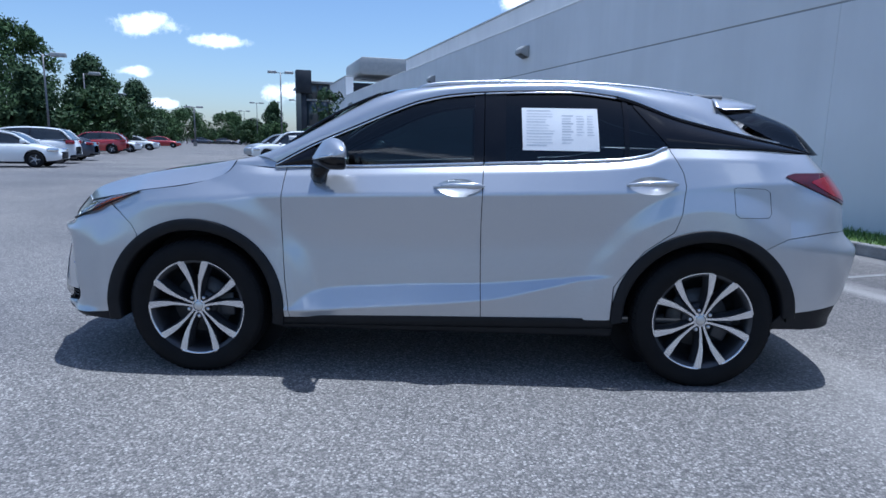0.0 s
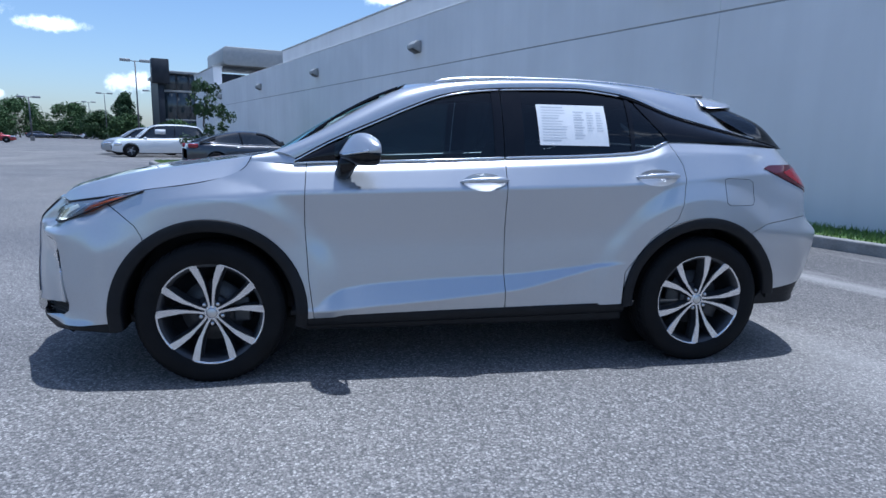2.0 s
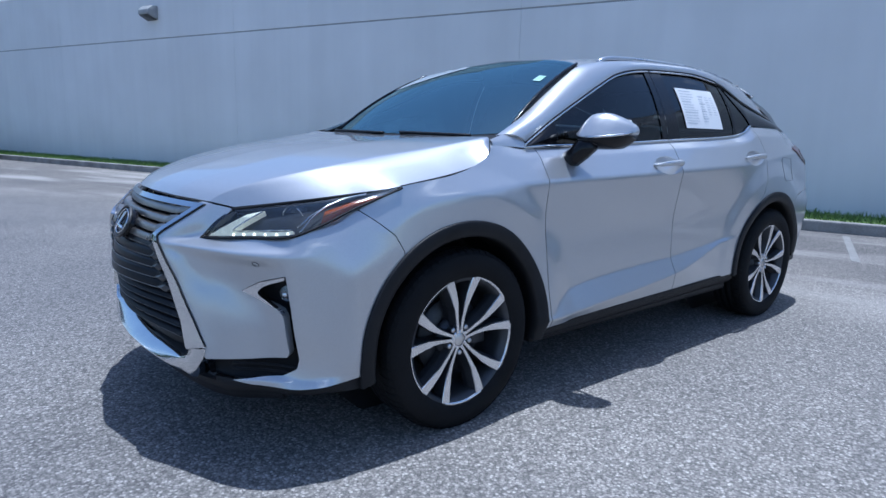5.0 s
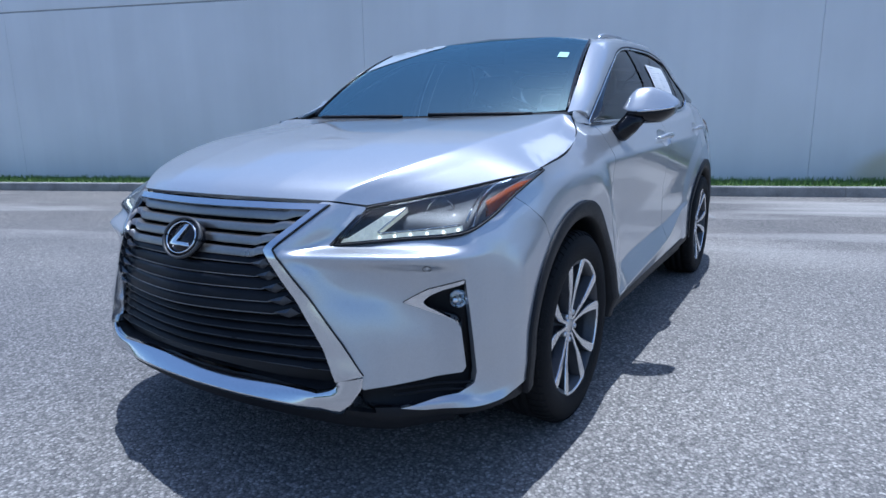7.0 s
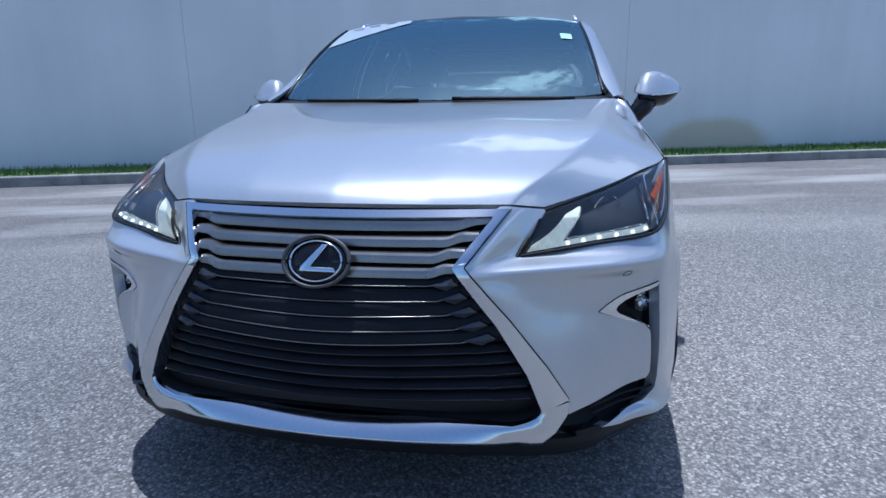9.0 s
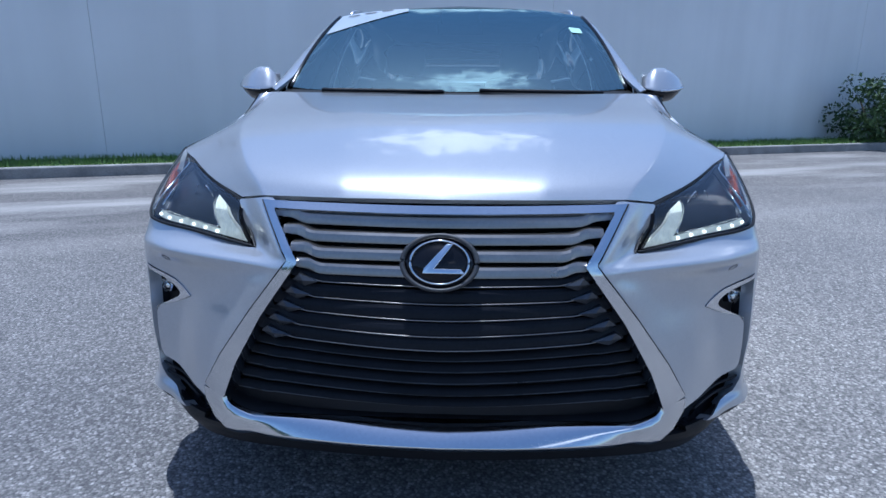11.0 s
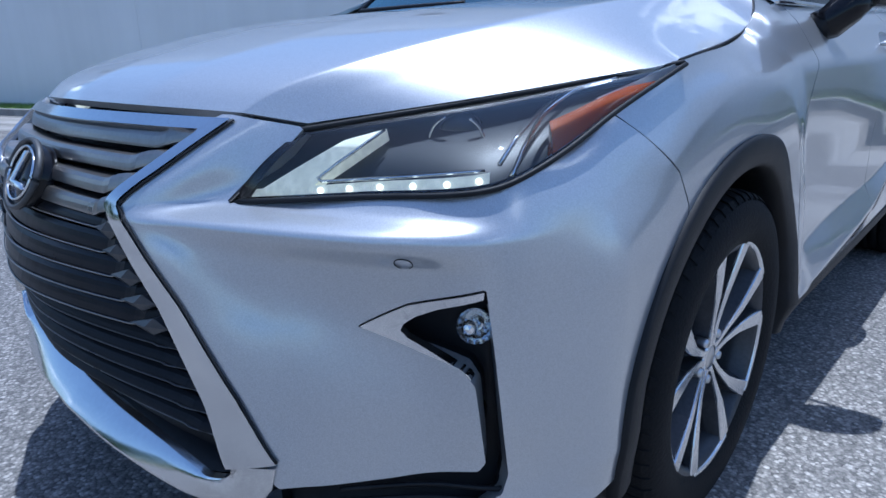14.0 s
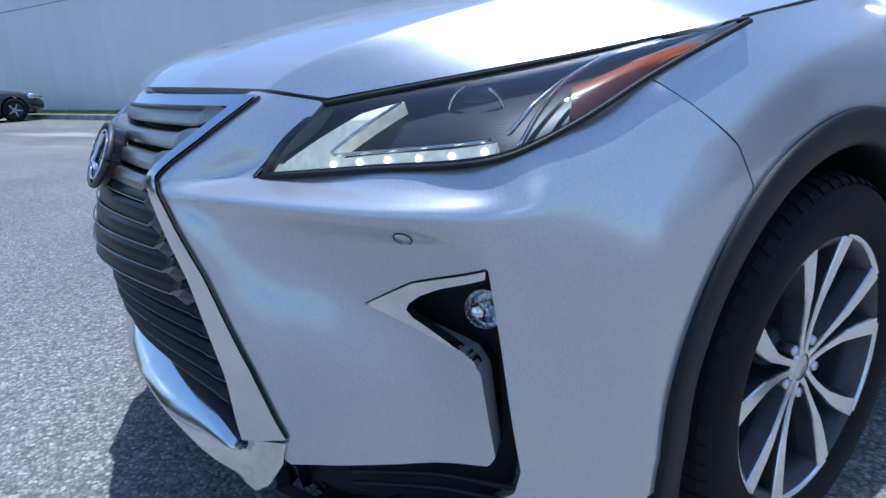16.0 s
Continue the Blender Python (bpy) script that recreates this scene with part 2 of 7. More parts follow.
M_ASPHALT = asphalt_material()
M_WALL = wall_material()
M_COPING = surface("coping", (0.36, 0.37, 0.37), (0.46, 0.46, 0.45), 2.0, 0.5)
M_GROOVE = surface("groove_paint", (0.34, 0.34, 0.35), (0.44, 0.44, 0.44), 4.0, 0.8)
M_KERB = surface("kerb_concrete", (0.16, 0.155, 0.15), (0.36, 0.35, 0.33), 3.0, 0.9, bump=0.5, fine=70.0)
M_SOIL = surface("turf_soil", (0.06, 0.1, 0.025), (0.12, 0.18, 0.045), 9.0, 0.95, bump=0.5)
M_GRASS = surface("grass_blade", (0.07, 0.15, 0.025), (0.2, 0.3, 0.07), 2.0, 0.6, fine=25.0)
M_LEAF = surface("leaf_green", (0.038, 0.075, 0.030), (0.095, 0.15, 0.058), 0.9, 0.8, fine=9.0, spec=0.2)
M_LEAF_DARK = surface("leaf_dark", (0.022, 0.05, 0.018), (0.065, 0.11, 0.035), 1.2, 0.55, fine=9.0, spec=0.3)
M_LEAF_PINE = surface("leaf_pine", (0.028, 0.058, 0.028), (0.075, 0.115, 0.055), 1.0, 0.85, fine=9.0, spec=0.2)
M_BARK = surface("bark", (0.06, 0.045, 0.035), (0.16, 0.13, 0.1), 6.0, 0.9, bump=0.8, fine=40.0)
M_LAMP_GREY = surface("lamp_housing", (0.30, 0.30, 0.30), (0.42, 0.42, 0.41), 6.0, 0.45)
M_LAMP_DARK = surface("lamp_underside", (0.05, 0.05, 0.05), (0.1, 0.1, 0.1), 6.0, 0.5)
M_POLE = surface("pole_paint", (0.10, 0.10, 0.105), (0.17, 0.17, 0.175), 5.0, 0.4, metal=0.3)
M_WHITE_LINE = surface("line_paint", (0.22, 0.22, 0.22), (0.48, 0.47, 0.45), 9.0, 0.8)
M_FADED_LINE = surface("faded_line_paint", (0.17, 0.168, 0.163), (0.30, 0.295, 0.285), 7.0, 0.85)
M_PAINT = car_paint("silver_paint", (0.505, 0.516, 0.535), 0.10, 0.62, 0.29)
M_PAINT_WHITE = car_paint("white_paint", (0.78, 0.79, 0.79), 0.01, 0.0, 0.3)
M_PAINT_GREY = car_paint("charcoal_paint", (0.014, 0.017, 0.026), 0.1, 0.1, 0.3)
M_PAINT_SILVER2 = car_paint("grey_silver_paint", (0.4, 0.42, 0.44), 0.04, 0.6, 0.33)
M_PAINT_RED = car_paint("red_paint", (0.34, 0.012, 0.016), 0.05, 0.2, 0.3)
M_PAINT_NAVY = car_paint("navy_paint", (0.02, 0.03, 0.06), 0.05, 0.3, 0.3)
M_CHROME = surface("chrome", (0.72, 0.73, 0.75), (0.8, 0.81, 0.82), 5.0, 0.09, metal=1.0, rvar=0.03)
M_SATIN = surface("satin_metal", (0.55, 0.55, 0.56), (0.64, 0.64, 0.65), 6.0, 0.28, metal=1.0)
M_MACHINED = surface("machined_alloy", (0.68, 0.68, 0.69), (0.8, 0.8, 0.81), 12.0, 0.24, metal=0.9, coat=0.4, fine=300.0)
M_WHEEL_DARK = surface("wheel_grey_paint", (0.045, 0.047, 0.052), (0.075, 0.078, 0.085), 9.0, 0.38, metal=0.5, spec=0.3)
M_RUBBER = surface("tyre_rubber", (0.004, 0.004, 0.0045), (0.011, 0.011, 0.012), 7.0, 0.75, bump=0.25, fine=160.0, spec=0.2)
M_DISC = surface("brake_steel", (0.05, 0.05, 0.052), (0.1, 0.1, 0.102), 9.0, 0.5, metal=0.5)
M_SURROUND = surface("bright_surround", (0.64, 0.65, 0.67), (0.72, 0.73, 0.74), 4.0, 0.13, metal=1.0, rvar=0.03)
M_CLAD = surface("black_cladding", (0.006, 0.0065, 0.008), (0.013, 0.0135, 0.016), 14.0, 0.5, bump=0.12, fine=500.0, spec=0.25)
M_GLOSS_BLACK = surface("gloss_black", (0.004, 0.004, 0.006), (0.008, 0.008, 0.010), 6.0, 0.14, coat=0.15, spec=0.25)
M_GRILLE_GREY = surface("grille_grey", (0.25, 0.238, 0.226), (0.33, 0.315, 0.30), 6.0, 0.30, metal=0.9)
M_GRILLE_BLACK = surface("grille_black", (0.009, 0.010, 0.013), (0.017, 0.018, 0.023), 6.0, 0.30, spec=0.12)
# bar ends lightened to paint in their reflection; also colours the lower bar edges
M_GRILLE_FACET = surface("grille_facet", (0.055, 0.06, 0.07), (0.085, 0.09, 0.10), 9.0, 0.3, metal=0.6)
M_GRILLE_DEEP = surface("grille_deep", (0.009, 0.010, 0.012), (0.016, 0.017, 0.021), 9.0, 0.45, spec=0.12)
M_CABIN = surface("cabin_trim", (0.03, 0.031, 0.034), (0.07, 0.071, 0.074), 9.0, 0.8)
M_SEAT = surface("seat_leather", (0.05, 0.05, 0.052), (0.10, 0.098, 0.095), 9.0, 0.55)
M_HEADLINER = surface("headliner", (0.22, 0.22, 0.22), (0.3, 0.3, 0.3), 9.0, 0.9)
M_PAPER = surface("paper", (0.72, 0.73, 0.74), (0.8, 0.8, 0.8), 5.0, 0.6)
M_PALE_FILM = surface("pale_sticker_film", (0.36, 0.41, 0.45), (0.44, 0.49, 0.53), 9.0, 0.3, coat=0.5)
M_INK = surface("ink", (0.46, 0.48, 0.51), (0.58, 0.60, 0.63), 9.0, 0.7)
M_STICKER = surface("sticker_green", (0.35, 0.62, 0.55), (0.5, 0.72, 0.66), 9.0, 0.6)
M_AMBER = surface("amber_lens", (0.30, 0.055, 0.006), (0.42, 0.09, 0.012), 9.0, 0.15, coat=0.6)
M_TAIL = surface("red_lens", (0.20, 0.002, 0.008), (0.30, 0.004, 0.012), 9.0, 0.12, coat=0.7)
M_TAIL_DARK = surface("dark_red_lens", (0.05, 0.002, 0.004), (0.09, 0.004, 0.006), 9.0, 0.12, coat=0.7)
M_GLASS_DARK = glass("privacy_glass", (0.035, 0.045, 0.05))
M_GLASS_FRONT = glass("front_door_glass", (0.11, 0.15, 0.16))
M_GLASS_SHIELD = glass("windscreen_glass", (0.42, 0.52, 0.55), 3.6, (0.66, 0.95, 1.0))
M_GLASS_LENS = glass("clear_lens", (0.9, 0.93, 0.95), 1.5)
M_FACADE_GLASS = surface("facade_glass", (0.02, 0.03, 0.038), (0.05, 0.065, 0.075), 0.4, 0.08, coat=0.5)
M_FACADE = surface("facade_dark_panel", (0.022, 0.026, 0.034), (0.045, 0.05, 0.06), 0.8, 0.5, spec=0.2)
M_CAR_GLASS = surface("parked_car_glass", (0.012, 0.015, 0.018), (0.03, 0.034, 0.038), 1.0, 0.06, coat=0.6)


def lamp_material():
    """Daytime running light: a white diode strip that is switched on."""
    m, n, l, b = nodes_of("running_light")
    ribs = tex(n, l, "ShaderNodeTexNoise", 85.0, detail=3.0)
    c = ramp(n, l, ribs.outputs["Fac"], [(0.30, (0.74, 0.74, 0.58)), (0.70, (0.82, 0.82, 0.66))])
    l.new(c.outputs["Color"], b.inputs["Base Color"])
    b.inputs["Roughness"].default_value = 0.3
    b.inputs["Emission Color"].default_value = (1.0, 0.97, 0.82, 1.0)
    glow = n.new("ShaderNodeMapRange")
    glow.inputs["From Min"].default_value, glow.inputs["From Max"].default_value = 0.42, 0.68
    glow.inputs["To Min"].default_value, glow.inputs["To Max"].default_value = 0.20, 0.32
    l.new(ribs.outputs["Fac"], glow.inputs["Value"])
    l.new(glow.outputs["Result"], b.inputs["Emission Strength"])
    return m


M_LAMP_BOWL = surface("lamp_bowl", (0.012, 0.015, 0.021), (0.024, 0.029, 0.038), 12.0, 0.42, spec=0.35)
M_DRL = lamp_material()
M_DIODE = lamp_material()
M_DIODE.name = "diode_light"
for link in list(M_DIODE.node_tree.nodes["Principled BSDF"].inputs["Emission Strength"].links):
    M_DIODE.node_tree.links.remove(link)
M_DIODE.node_tree.nodes["Principled BSDF"].inputs["Emission Strength"].default_value = 2.0


# ---- building helpers ----
def part(name, bm, material, parent=None, label="", smooth=True, m=None):
    """Links a bmesh as one mesh object, under a thing or a part where one is given."""
    me = bpy.data.meshes.new(name)
    for f in bm.faces:
        f.smooth = smooth
    bm.to_mesh(me)
    bm.free()
    me.materials.append(material)
    ob = new(name, me)
    if parent is not None:
        ob.parent = parent
    if m is not None:
        ob.matrix_basis = m
    if label:
        ob["label"] = label
    return ob


def twin(ob, parent=None):
    """The same part on the other side of the car: a mirrored mesh of its own."""
    me = ob.data.copy()
    bm = bmesh.new()
    bm.from_mesh(me)
    for v in bm.verts:
        v.co.y = -v.co.y
    bmesh.ops.reverse_faces(bm, faces=bm.faces)
    bm.to_mesh(me)
    bm.free()
    o = new(ob.name.split(".")[0], me)
    o.parent = parent if parent is not None else ob.parent
    if "label" in ob:
        o["label"] = ob["label"]
    for c in ob.children:
        twin(c, o)
    return o


def smooth_line(pts, x):
    """Shape-keeping cubic through rows (x, a, b, ...), for an array x. Gives one column per a, b, ..."""
    p = np.array(pts, float)
    k, v = p[:, 0], p[:, 1:]
    x = np.clip(np.asarray(x, float), k[0], k[-1])
    h = np.diff(k)[:, None]
    d = np.diff(v, axis=0) / h
    s = np.zeros_like(v)
    s[0], s[-1] = d[0], d[-1]
    if len(k) > 2:
        w1, w2 = 2 * h[1:] + h[:-1], h[1:] + 2 * h[:-1]
        with np.errstate(divide="ignore", invalid="ignore"):
            mid = (w1 + w2) / (w1 / d[:-1] + w2 / d[1:])
        s[1:-1] = np.where(d[:-1] * d[1:] > 0, mid, 0.0)
    i = np.clip(np.searchsorted(k, x, "right") - 1, 0, len(k) - 2)
    t = ((x - k[i]) / h[i, 0])[:, None]
    hh = h[i]
    return ((1 + 2 * t) * (1 - t) ** 2 * v[i] + t * (1 - t) ** 2 * hh * s[i] + t * t * (3 - 2 * t) * v[i + 1] + t * t * (t - 1) * hh * s[i + 1])


def spline(pts, n):
    """n points on a smooth curve through 3D points, spaced by length."""
    p = np.array(pts, float)
    c = np.concatenate([[0], np.cumsum(np.linalg.norm(np.diff(p, axis=0), axis=1))])
    return smooth_line(np.column_stack([c, p]), np.linspace(0, c[-1], n))


def grid(p, flip=False):
    """A bmesh of quads from an array (n, m, 3)."""
    bm = bmesh.new()
    n, m = p.shape[:2]
    v = [[bm.verts.new(p[i, j]) for j in range(m)] for i in range(n)]
    for i in range(n - 1):
        for j in range(m - 1):
            q = (v[i][j], v[i + 1][j], v[i + 1][j + 1], v[i][j + 1])
            bm.faces.new(q[::-1] if flip else q)
    return bm


def inside(poly):
    """Signed distance to a closed polygon, positive inside, for arrays of a and b."""
    q = np.array(poly, float)
    r = np.roll(q, -1, axis=0)

    def f(a, b):
        a, b = np.asarray(a, float)[:, None], np.asarray(b, float)[:, None]
        e = r - q
        t = np.clip(((a - q[:, 0]) * e[:, 0] + (b - q[:, 1]) * e[:, 1]) / np.maximum((e ** 2).sum(1), 1e-12), 0, 1)
        d = np.hypot(a - q[:, 0] - t * e[:, 0], b - q[:, 1] - t * e[:, 1]).min(1)
        cross = ((q[:, 1] > b) != (r[:, 1] > b))
        with np.errstate(divide="ignore", invalid="ignore"):
            at = q[:, 0] + (b - q[:, 1]) * e[:, 0] / np.where(e[:, 1] == 0, 1e-12, e[:, 1])
        odd = (cross & (a < at)).sum(1) % 2 == 1
        return np.where(odd, d, -d)
    return f


def cut(bm, f):
    """Keeps the part of a surface where f(array of points) is positive, cut cleanly along f = 0."""
    bm.verts.ensure_lookup_table()
    val = {}
    vs = list(bm.verts)
    for v, s in zip(vs, f(np.array([v.co[:] for v in vs]))):
        val[v] = 0.0 if abs(s) < 2e-4 else float(s)
    cross = [e for e in bm.edges if val[e.verts[0]] * val[e.verts[1]] < 0]
    if cross:
        a = np.array([e.verts[0].co[:] for e in cross])
        b = np.array([e.verts[1].co[:] for e in cross])
        fa = np.array([val[e.verts[0]] for e in cross])
        lo, hi = np.zeros(len(cross)), np.ones(len(cross))
        for _ in range(14):
            mid = (lo + hi) / 2
            fm = f(a + (b - a) * mid[:, None])
            same = fm * fa > 0
            lo, hi = np.where(same, mid, lo), np.where(same, hi, mid)
        at = (lo + hi) / 2
        zero = []
        for e, t in zip(cross, at):
            v0 = e.verts[0]
            _, nv = bmesh.utils.edge_split(e, v0, float(t))
            val[nv] = 0.0
            zero.append(nv)
        zero += [v for v in vs if val[v] == 0.0]
        bmesh.ops.connect_verts(bm, verts=zero)
    gone = []
    for fc in bm.faces:
        s = sum(val.get(v, 0.0) for v in fc.verts)
        if s < 0 or (s == 0 and f(np.array([fc.calc_center_median()[:]]))[0] < 0):
            gone.append(fc)
    bmesh.ops.delete(bm, geom=gone, context="FACES")
    bmesh.ops.delete(bm, geom=[v for v in bm.verts if not v.link_faces], context="VERTS")
    return bm


def flange(bm, depth=0.014, keep=None):
    """Turns the free edges of a panel inwards, so that it shows thickness at its gaps."""
    bm.normal_update()
    free = [e for e in bm.edges if e.is_boundary and (keep is None or keep(e))]
    nrm = {}
    for e in free:
        for v in e.verts:
            nrm[v.co.to_tuple(5)] = v.normal.copy()
    for e in free:
        e.smooth = False
    got = bmesh.ops.extrude_edge_only(bm, edges=free)
    for v in got["geom"]:
        if isinstance(v, bmesh.types.BMVert):
            v.co = v.co - nrm.get(v.co.to_tuple(5), v.normal) * depth
    return bm


def outward(bm, centre):
    """Points a surface's normals away from a centre."""
    bmesh.ops.recalc_face_normals(bm, faces=bm.faces)
    bm.normal_update()
    s = sum((f.calc_center_median() - Vector(centre)).dot(f.normal) * f.calc_area() for f in bm.faces)
    if s < 0:
        bmesh.ops.reverse_faces(bm, faces=bm.faces)
    return bm


def join(*bms):
    out = bmesh.new()
    for b in bms:
        me = bpy.data.meshes.new("tmp")
        b.to_mesh(me)
        b.free()
        out.from_mesh(me)
        bpy.data.meshes.remove(me)
    return out


def box(x0, x1, y0, y1, z0, z1, bevel=0.0, seg=2):
    bm = bmesh.new()
    bmesh.ops.create_cube(bm, size=1.0)
    for v in bm.verts:
        v.co = Vector(((x0 + x1) / 2 + v.co.x * (x1 - x0), (y0 + y1) / 2 + v.co.y * (y1 - y0), (z0 + z1) / 2 + v.co.z * (z1 - z0)))
    if bevel:
        bmesh.ops.bevel(bm, geom=list(bm.edges), offset=bevel, segments=seg, profile=0.5, affect="EDGES")
    return bm


def tube(pts, radius, sides=10, closed=False, cap=True):
    """A round bar along points; radius a number or one per point."""
    p = np.array(pts, float)
    n = len(p)
    r = np.full(n, radius) if np.isscalar(radius) else np.array(radius, float)
    bm = bmesh.new()
    rings = []
    ref = Vector((0, 0, 1))
    for i in range(n):
        a, b = p[(i - 1) % n if closed else max(i - 1, 0)], p[(i + 1) % n if closed else min(i + 1, n - 1)]
        d = Vector(b - a).normalized()
        u = ref - d * ref.dot(d)
        if u.length < 0.05:
            u = Vector((1, 0, 0)) - d * d.x
        u.normalize()
        w = d.cross(u)
        rings.append([bm.verts.new(Vector(p[i]) + (u * math.cos(t) + w * math.sin(t)) * r[i]) for t in np.linspace(0, 2 * math.pi, sides, endpoint=False)])
    for i in range(n if closed else n - 1):
        a, b = rings[i], rings[(i + 1) % n]
        for j in range(sides):
            bm.faces.new((a[j], a[(j + 1) % sides], b[(j + 1) % sides], b[j]))
    if cap and not closed:
        bm.faces.new(rings[0][::-1])
        bm.faces.new(rings[-1])
    bmesh.ops.recalc_face_normals(bm, faces=bm.faces)
    return bm


def lathe(profile, sides=48, axis="y"):
    """Turns a profile of (radius, along) round an axis through the origin."""
    t = np.linspace(0, 2 * math.pi, sides, endpoint=False)
    bm = bmesh.new()
    rings = []
    for r, a in profile:
        ring = []
        for q in t:
            c, s = r * math.cos(q), r * math.sin(q)
            ring.append(bm.verts.new((c, a, s) if axis == "y" else (c, s, a)))
        rings.append(ring)
    for a, b in zip(rings, rings[1:]):
        for j in range(sides):
            bm.faces.new((a[j], a[(j + 1) % sides], b[(j + 1) % sides], b[j]))
    bmesh.ops.recalc_face_normals(bm, faces=bm.faces)
    return bm


def prism(poly, axis, lo, hi, bevel=0.0):
    """A flat plate: a polygon in the plane across an axis, from lo to hi along it."""
    def at(a, b, h):
        return {"x": (h, a, b), "y": (a, h, b), "z": (a, b, h)}[axis]
    bm = bmesh.new()
    v0 = [bm.verts.new(at(a, b, lo)) for a, b in poly]
    v1 = [bm.verts.new(at(a, b, hi)) for a, b in poly]
    n = len(poly)
    for i in range(n):
        bm.faces.new((v0[i], v0[(i + 1) % n], v1[(i + 1) % n], v1[i]))
    bm.faces.new(v0[::-1])
    bm.faces.new(v1)
    bmesh.ops.recalc_face_normals(bm, faces=bm.faces)
    if bevel:
        bmesh.ops.bevel(bm, geom=list(bm.edges), offset=bevel, segments=2, profile=0.5, affect="EDGES")
    return bm


def thing(name, label, category, m=None, group="", kind=""):
    ob = new(name)
    ob.empty_display_size = 0.1
    if m is not None:
        ob.matrix_basis = m
    return tagged(ob, label, category, group, kind)


# ---- the place: lot, wall, kerb, grass ----
WALL = pose(0, -0.926, 0, 0, 0, 20.43)      # along the building: x towards it, y along it
WALL_X, KERB_X = 8.85, 7.65


def build_ground():
    bm = bmesh.new()
    r = [0, 3, 8, 20, 60, 200, 700, 2400]
    rings = []
    for a in r[1:]:
        rings.append([bm.verts.new((a * math.cos(t), a * math.sin(t), 0)) for t in np.linspace(0, 2 * math.pi, 48, endpoint=False)])
    bm.faces.new(rings[0])
    for p, q in zip(rings, rings[1:]):
        for j in range(48):
            bm.faces.new((p[j], q[j], q[(j + 1) % 48], p[(j + 1) % 48]))
    tagged(part("ground", bm, M_ASPHALT, smooth=False), "pale worn asphalt parking lot with exposed stone chips", "ground", kind="structure")


def build_wall():
    back = box(WALL_X + 0.02, WALL_X + 0.34, -30, 57, -0.2, 5.03)
    wall = tagged(part("wall_east", back, M_GROOVE, smooth=False, m=WALL), "long off-white painted concrete side wall of the building", "wall", kind="structure")
    step = 7.63
    y = 3.69 - step * 4
    while y < 57:
        a, b = y + 0.002, min(y + step, 57) - 0.002
        part("panel", box(WALL_X, WALL_X + 0.10, a, b, -0.1, 3.46, 0.004, 1), M_WALL, wall, smooth=False)
        part("panel", box(WALL_X, WALL_X + 0.10, a, b, 3.49, 5.0, 0.004, 1), M_WALL, wall, smooth=False)
        y += step
    part("coping", box(WALL_X - 0.012, WALL_X + 0.36, -30, 57, 5.0, 5.05, 0.01, 1), M_WALL, wall, smooth=False)
    up = tagged(part("wall_upper", box(9.9, 10.2, -30, 33, 4.9, 6.1, 0.02, 1), M_WALL, smooth=False, m=WALL), "set-back upper parapet wall, off-white", "wall", kind="structure")
    part("coping", box(9.86, 10.24, -30, 33.02, 6.1, 6.16, 0.01, 1), M_COPING, up, smooth=False)
    roof = tagged(part("roof", box(9.2, 30, -30, 57, 4.6, 4.8), M_GROOVE, smooth=False, m=WALL), "flat grey building roof", "roof", kind="structure")
    pier = tagged(part("wall_pier", box(WALL_X - 0.05, WALL_X + 0.6, 48.2, 57.2, -0.1, 6.5, 0.02, 1), M_WALL, smooth=False, m=WALL), "taller off-white end pier of the wall", "wall", kind="structure")
    part("coping", box(WALL_X - 0.1, WALL_X + 0.65, 48.15, 57.25, 6.5, 6.58, 0.01, 1), M_COPING, pier, smooth=False)


def build_kerb():
    base = box(KERB_X + 0.012, KERB_X + 0.14, -13.2, 60, -0.1, 0.135)
    kerb = tagged(part("kerb", base, M_KERB, smooth=False, m=WALL), "weathered grey concrete kerb along the grass strip", "kerb", kind="structure")
    y = -13.2
    while y < 60:
        part("kerb_stone", box(KERB_X, KERB_X + 0.15, y + 0.004, y + 3.046, -0.05, 0.15, 0.018, 2), M_KERB, kerb, smooth=False)
        y += 3.05
    soil = tagged(part("verge", box(KERB_X + 0.15, WALL_X + 0.01, -13.2, 60, -0.05, 0.135), M_SOIL, smooth=False, m=WALL), "narrow strip of turf between kerb and wall", "verge", kind="structure")
    # shoulder of the kerb by the shrub, where the lot goes on
    tagged(part("kerb_end", box(KERB_X - 0.6, WALL_X, -13.36, -13.21, -0.05, 0.15, 0.018, 2), M_KERB, smooth=False, m=WALL), "end of the concrete kerb", "kerb", kind="structure")


def blades(n, x0, x1, y0, y1, z, h0, h1, seed):
    r = np.random.RandomState(seed)
    co, fc = [], []
    for i in range(n):
        x, y = r.uniform(x0, x1), r.uniform(y0, y1)
        a, h, w = r.uniform(0, 6.283), r.uniform(h0, h1), r.uniform(0.006, 0.014)
        lean = r.uniform(-0.05, 0.05, 2)
        c, s = math.cos(a) * w, math.sin(a) * w
        k = len(co)
        co += [(x - c, y - s, z), (x + c, y + s, z), (x + lean[0], y + lean[1], z + h)]
        fc.append((k, k + 1, k + 2))
    me = bpy.data.meshes.new("grass")
    me.from_pydata(co, [], fc)
    me.materials.append(M_GRASS)
    return me


def build_grass():
    g = new("grass", blades(26000, KERB_X + 0.13, WALL_X - 0.01, -13, 34, 0.13, 0.03, 0.11, 5))
    g.matrix_basis = WALL
    tagged(g, "mown green grass with dry tips in the verge", "grass", kind="stuff")


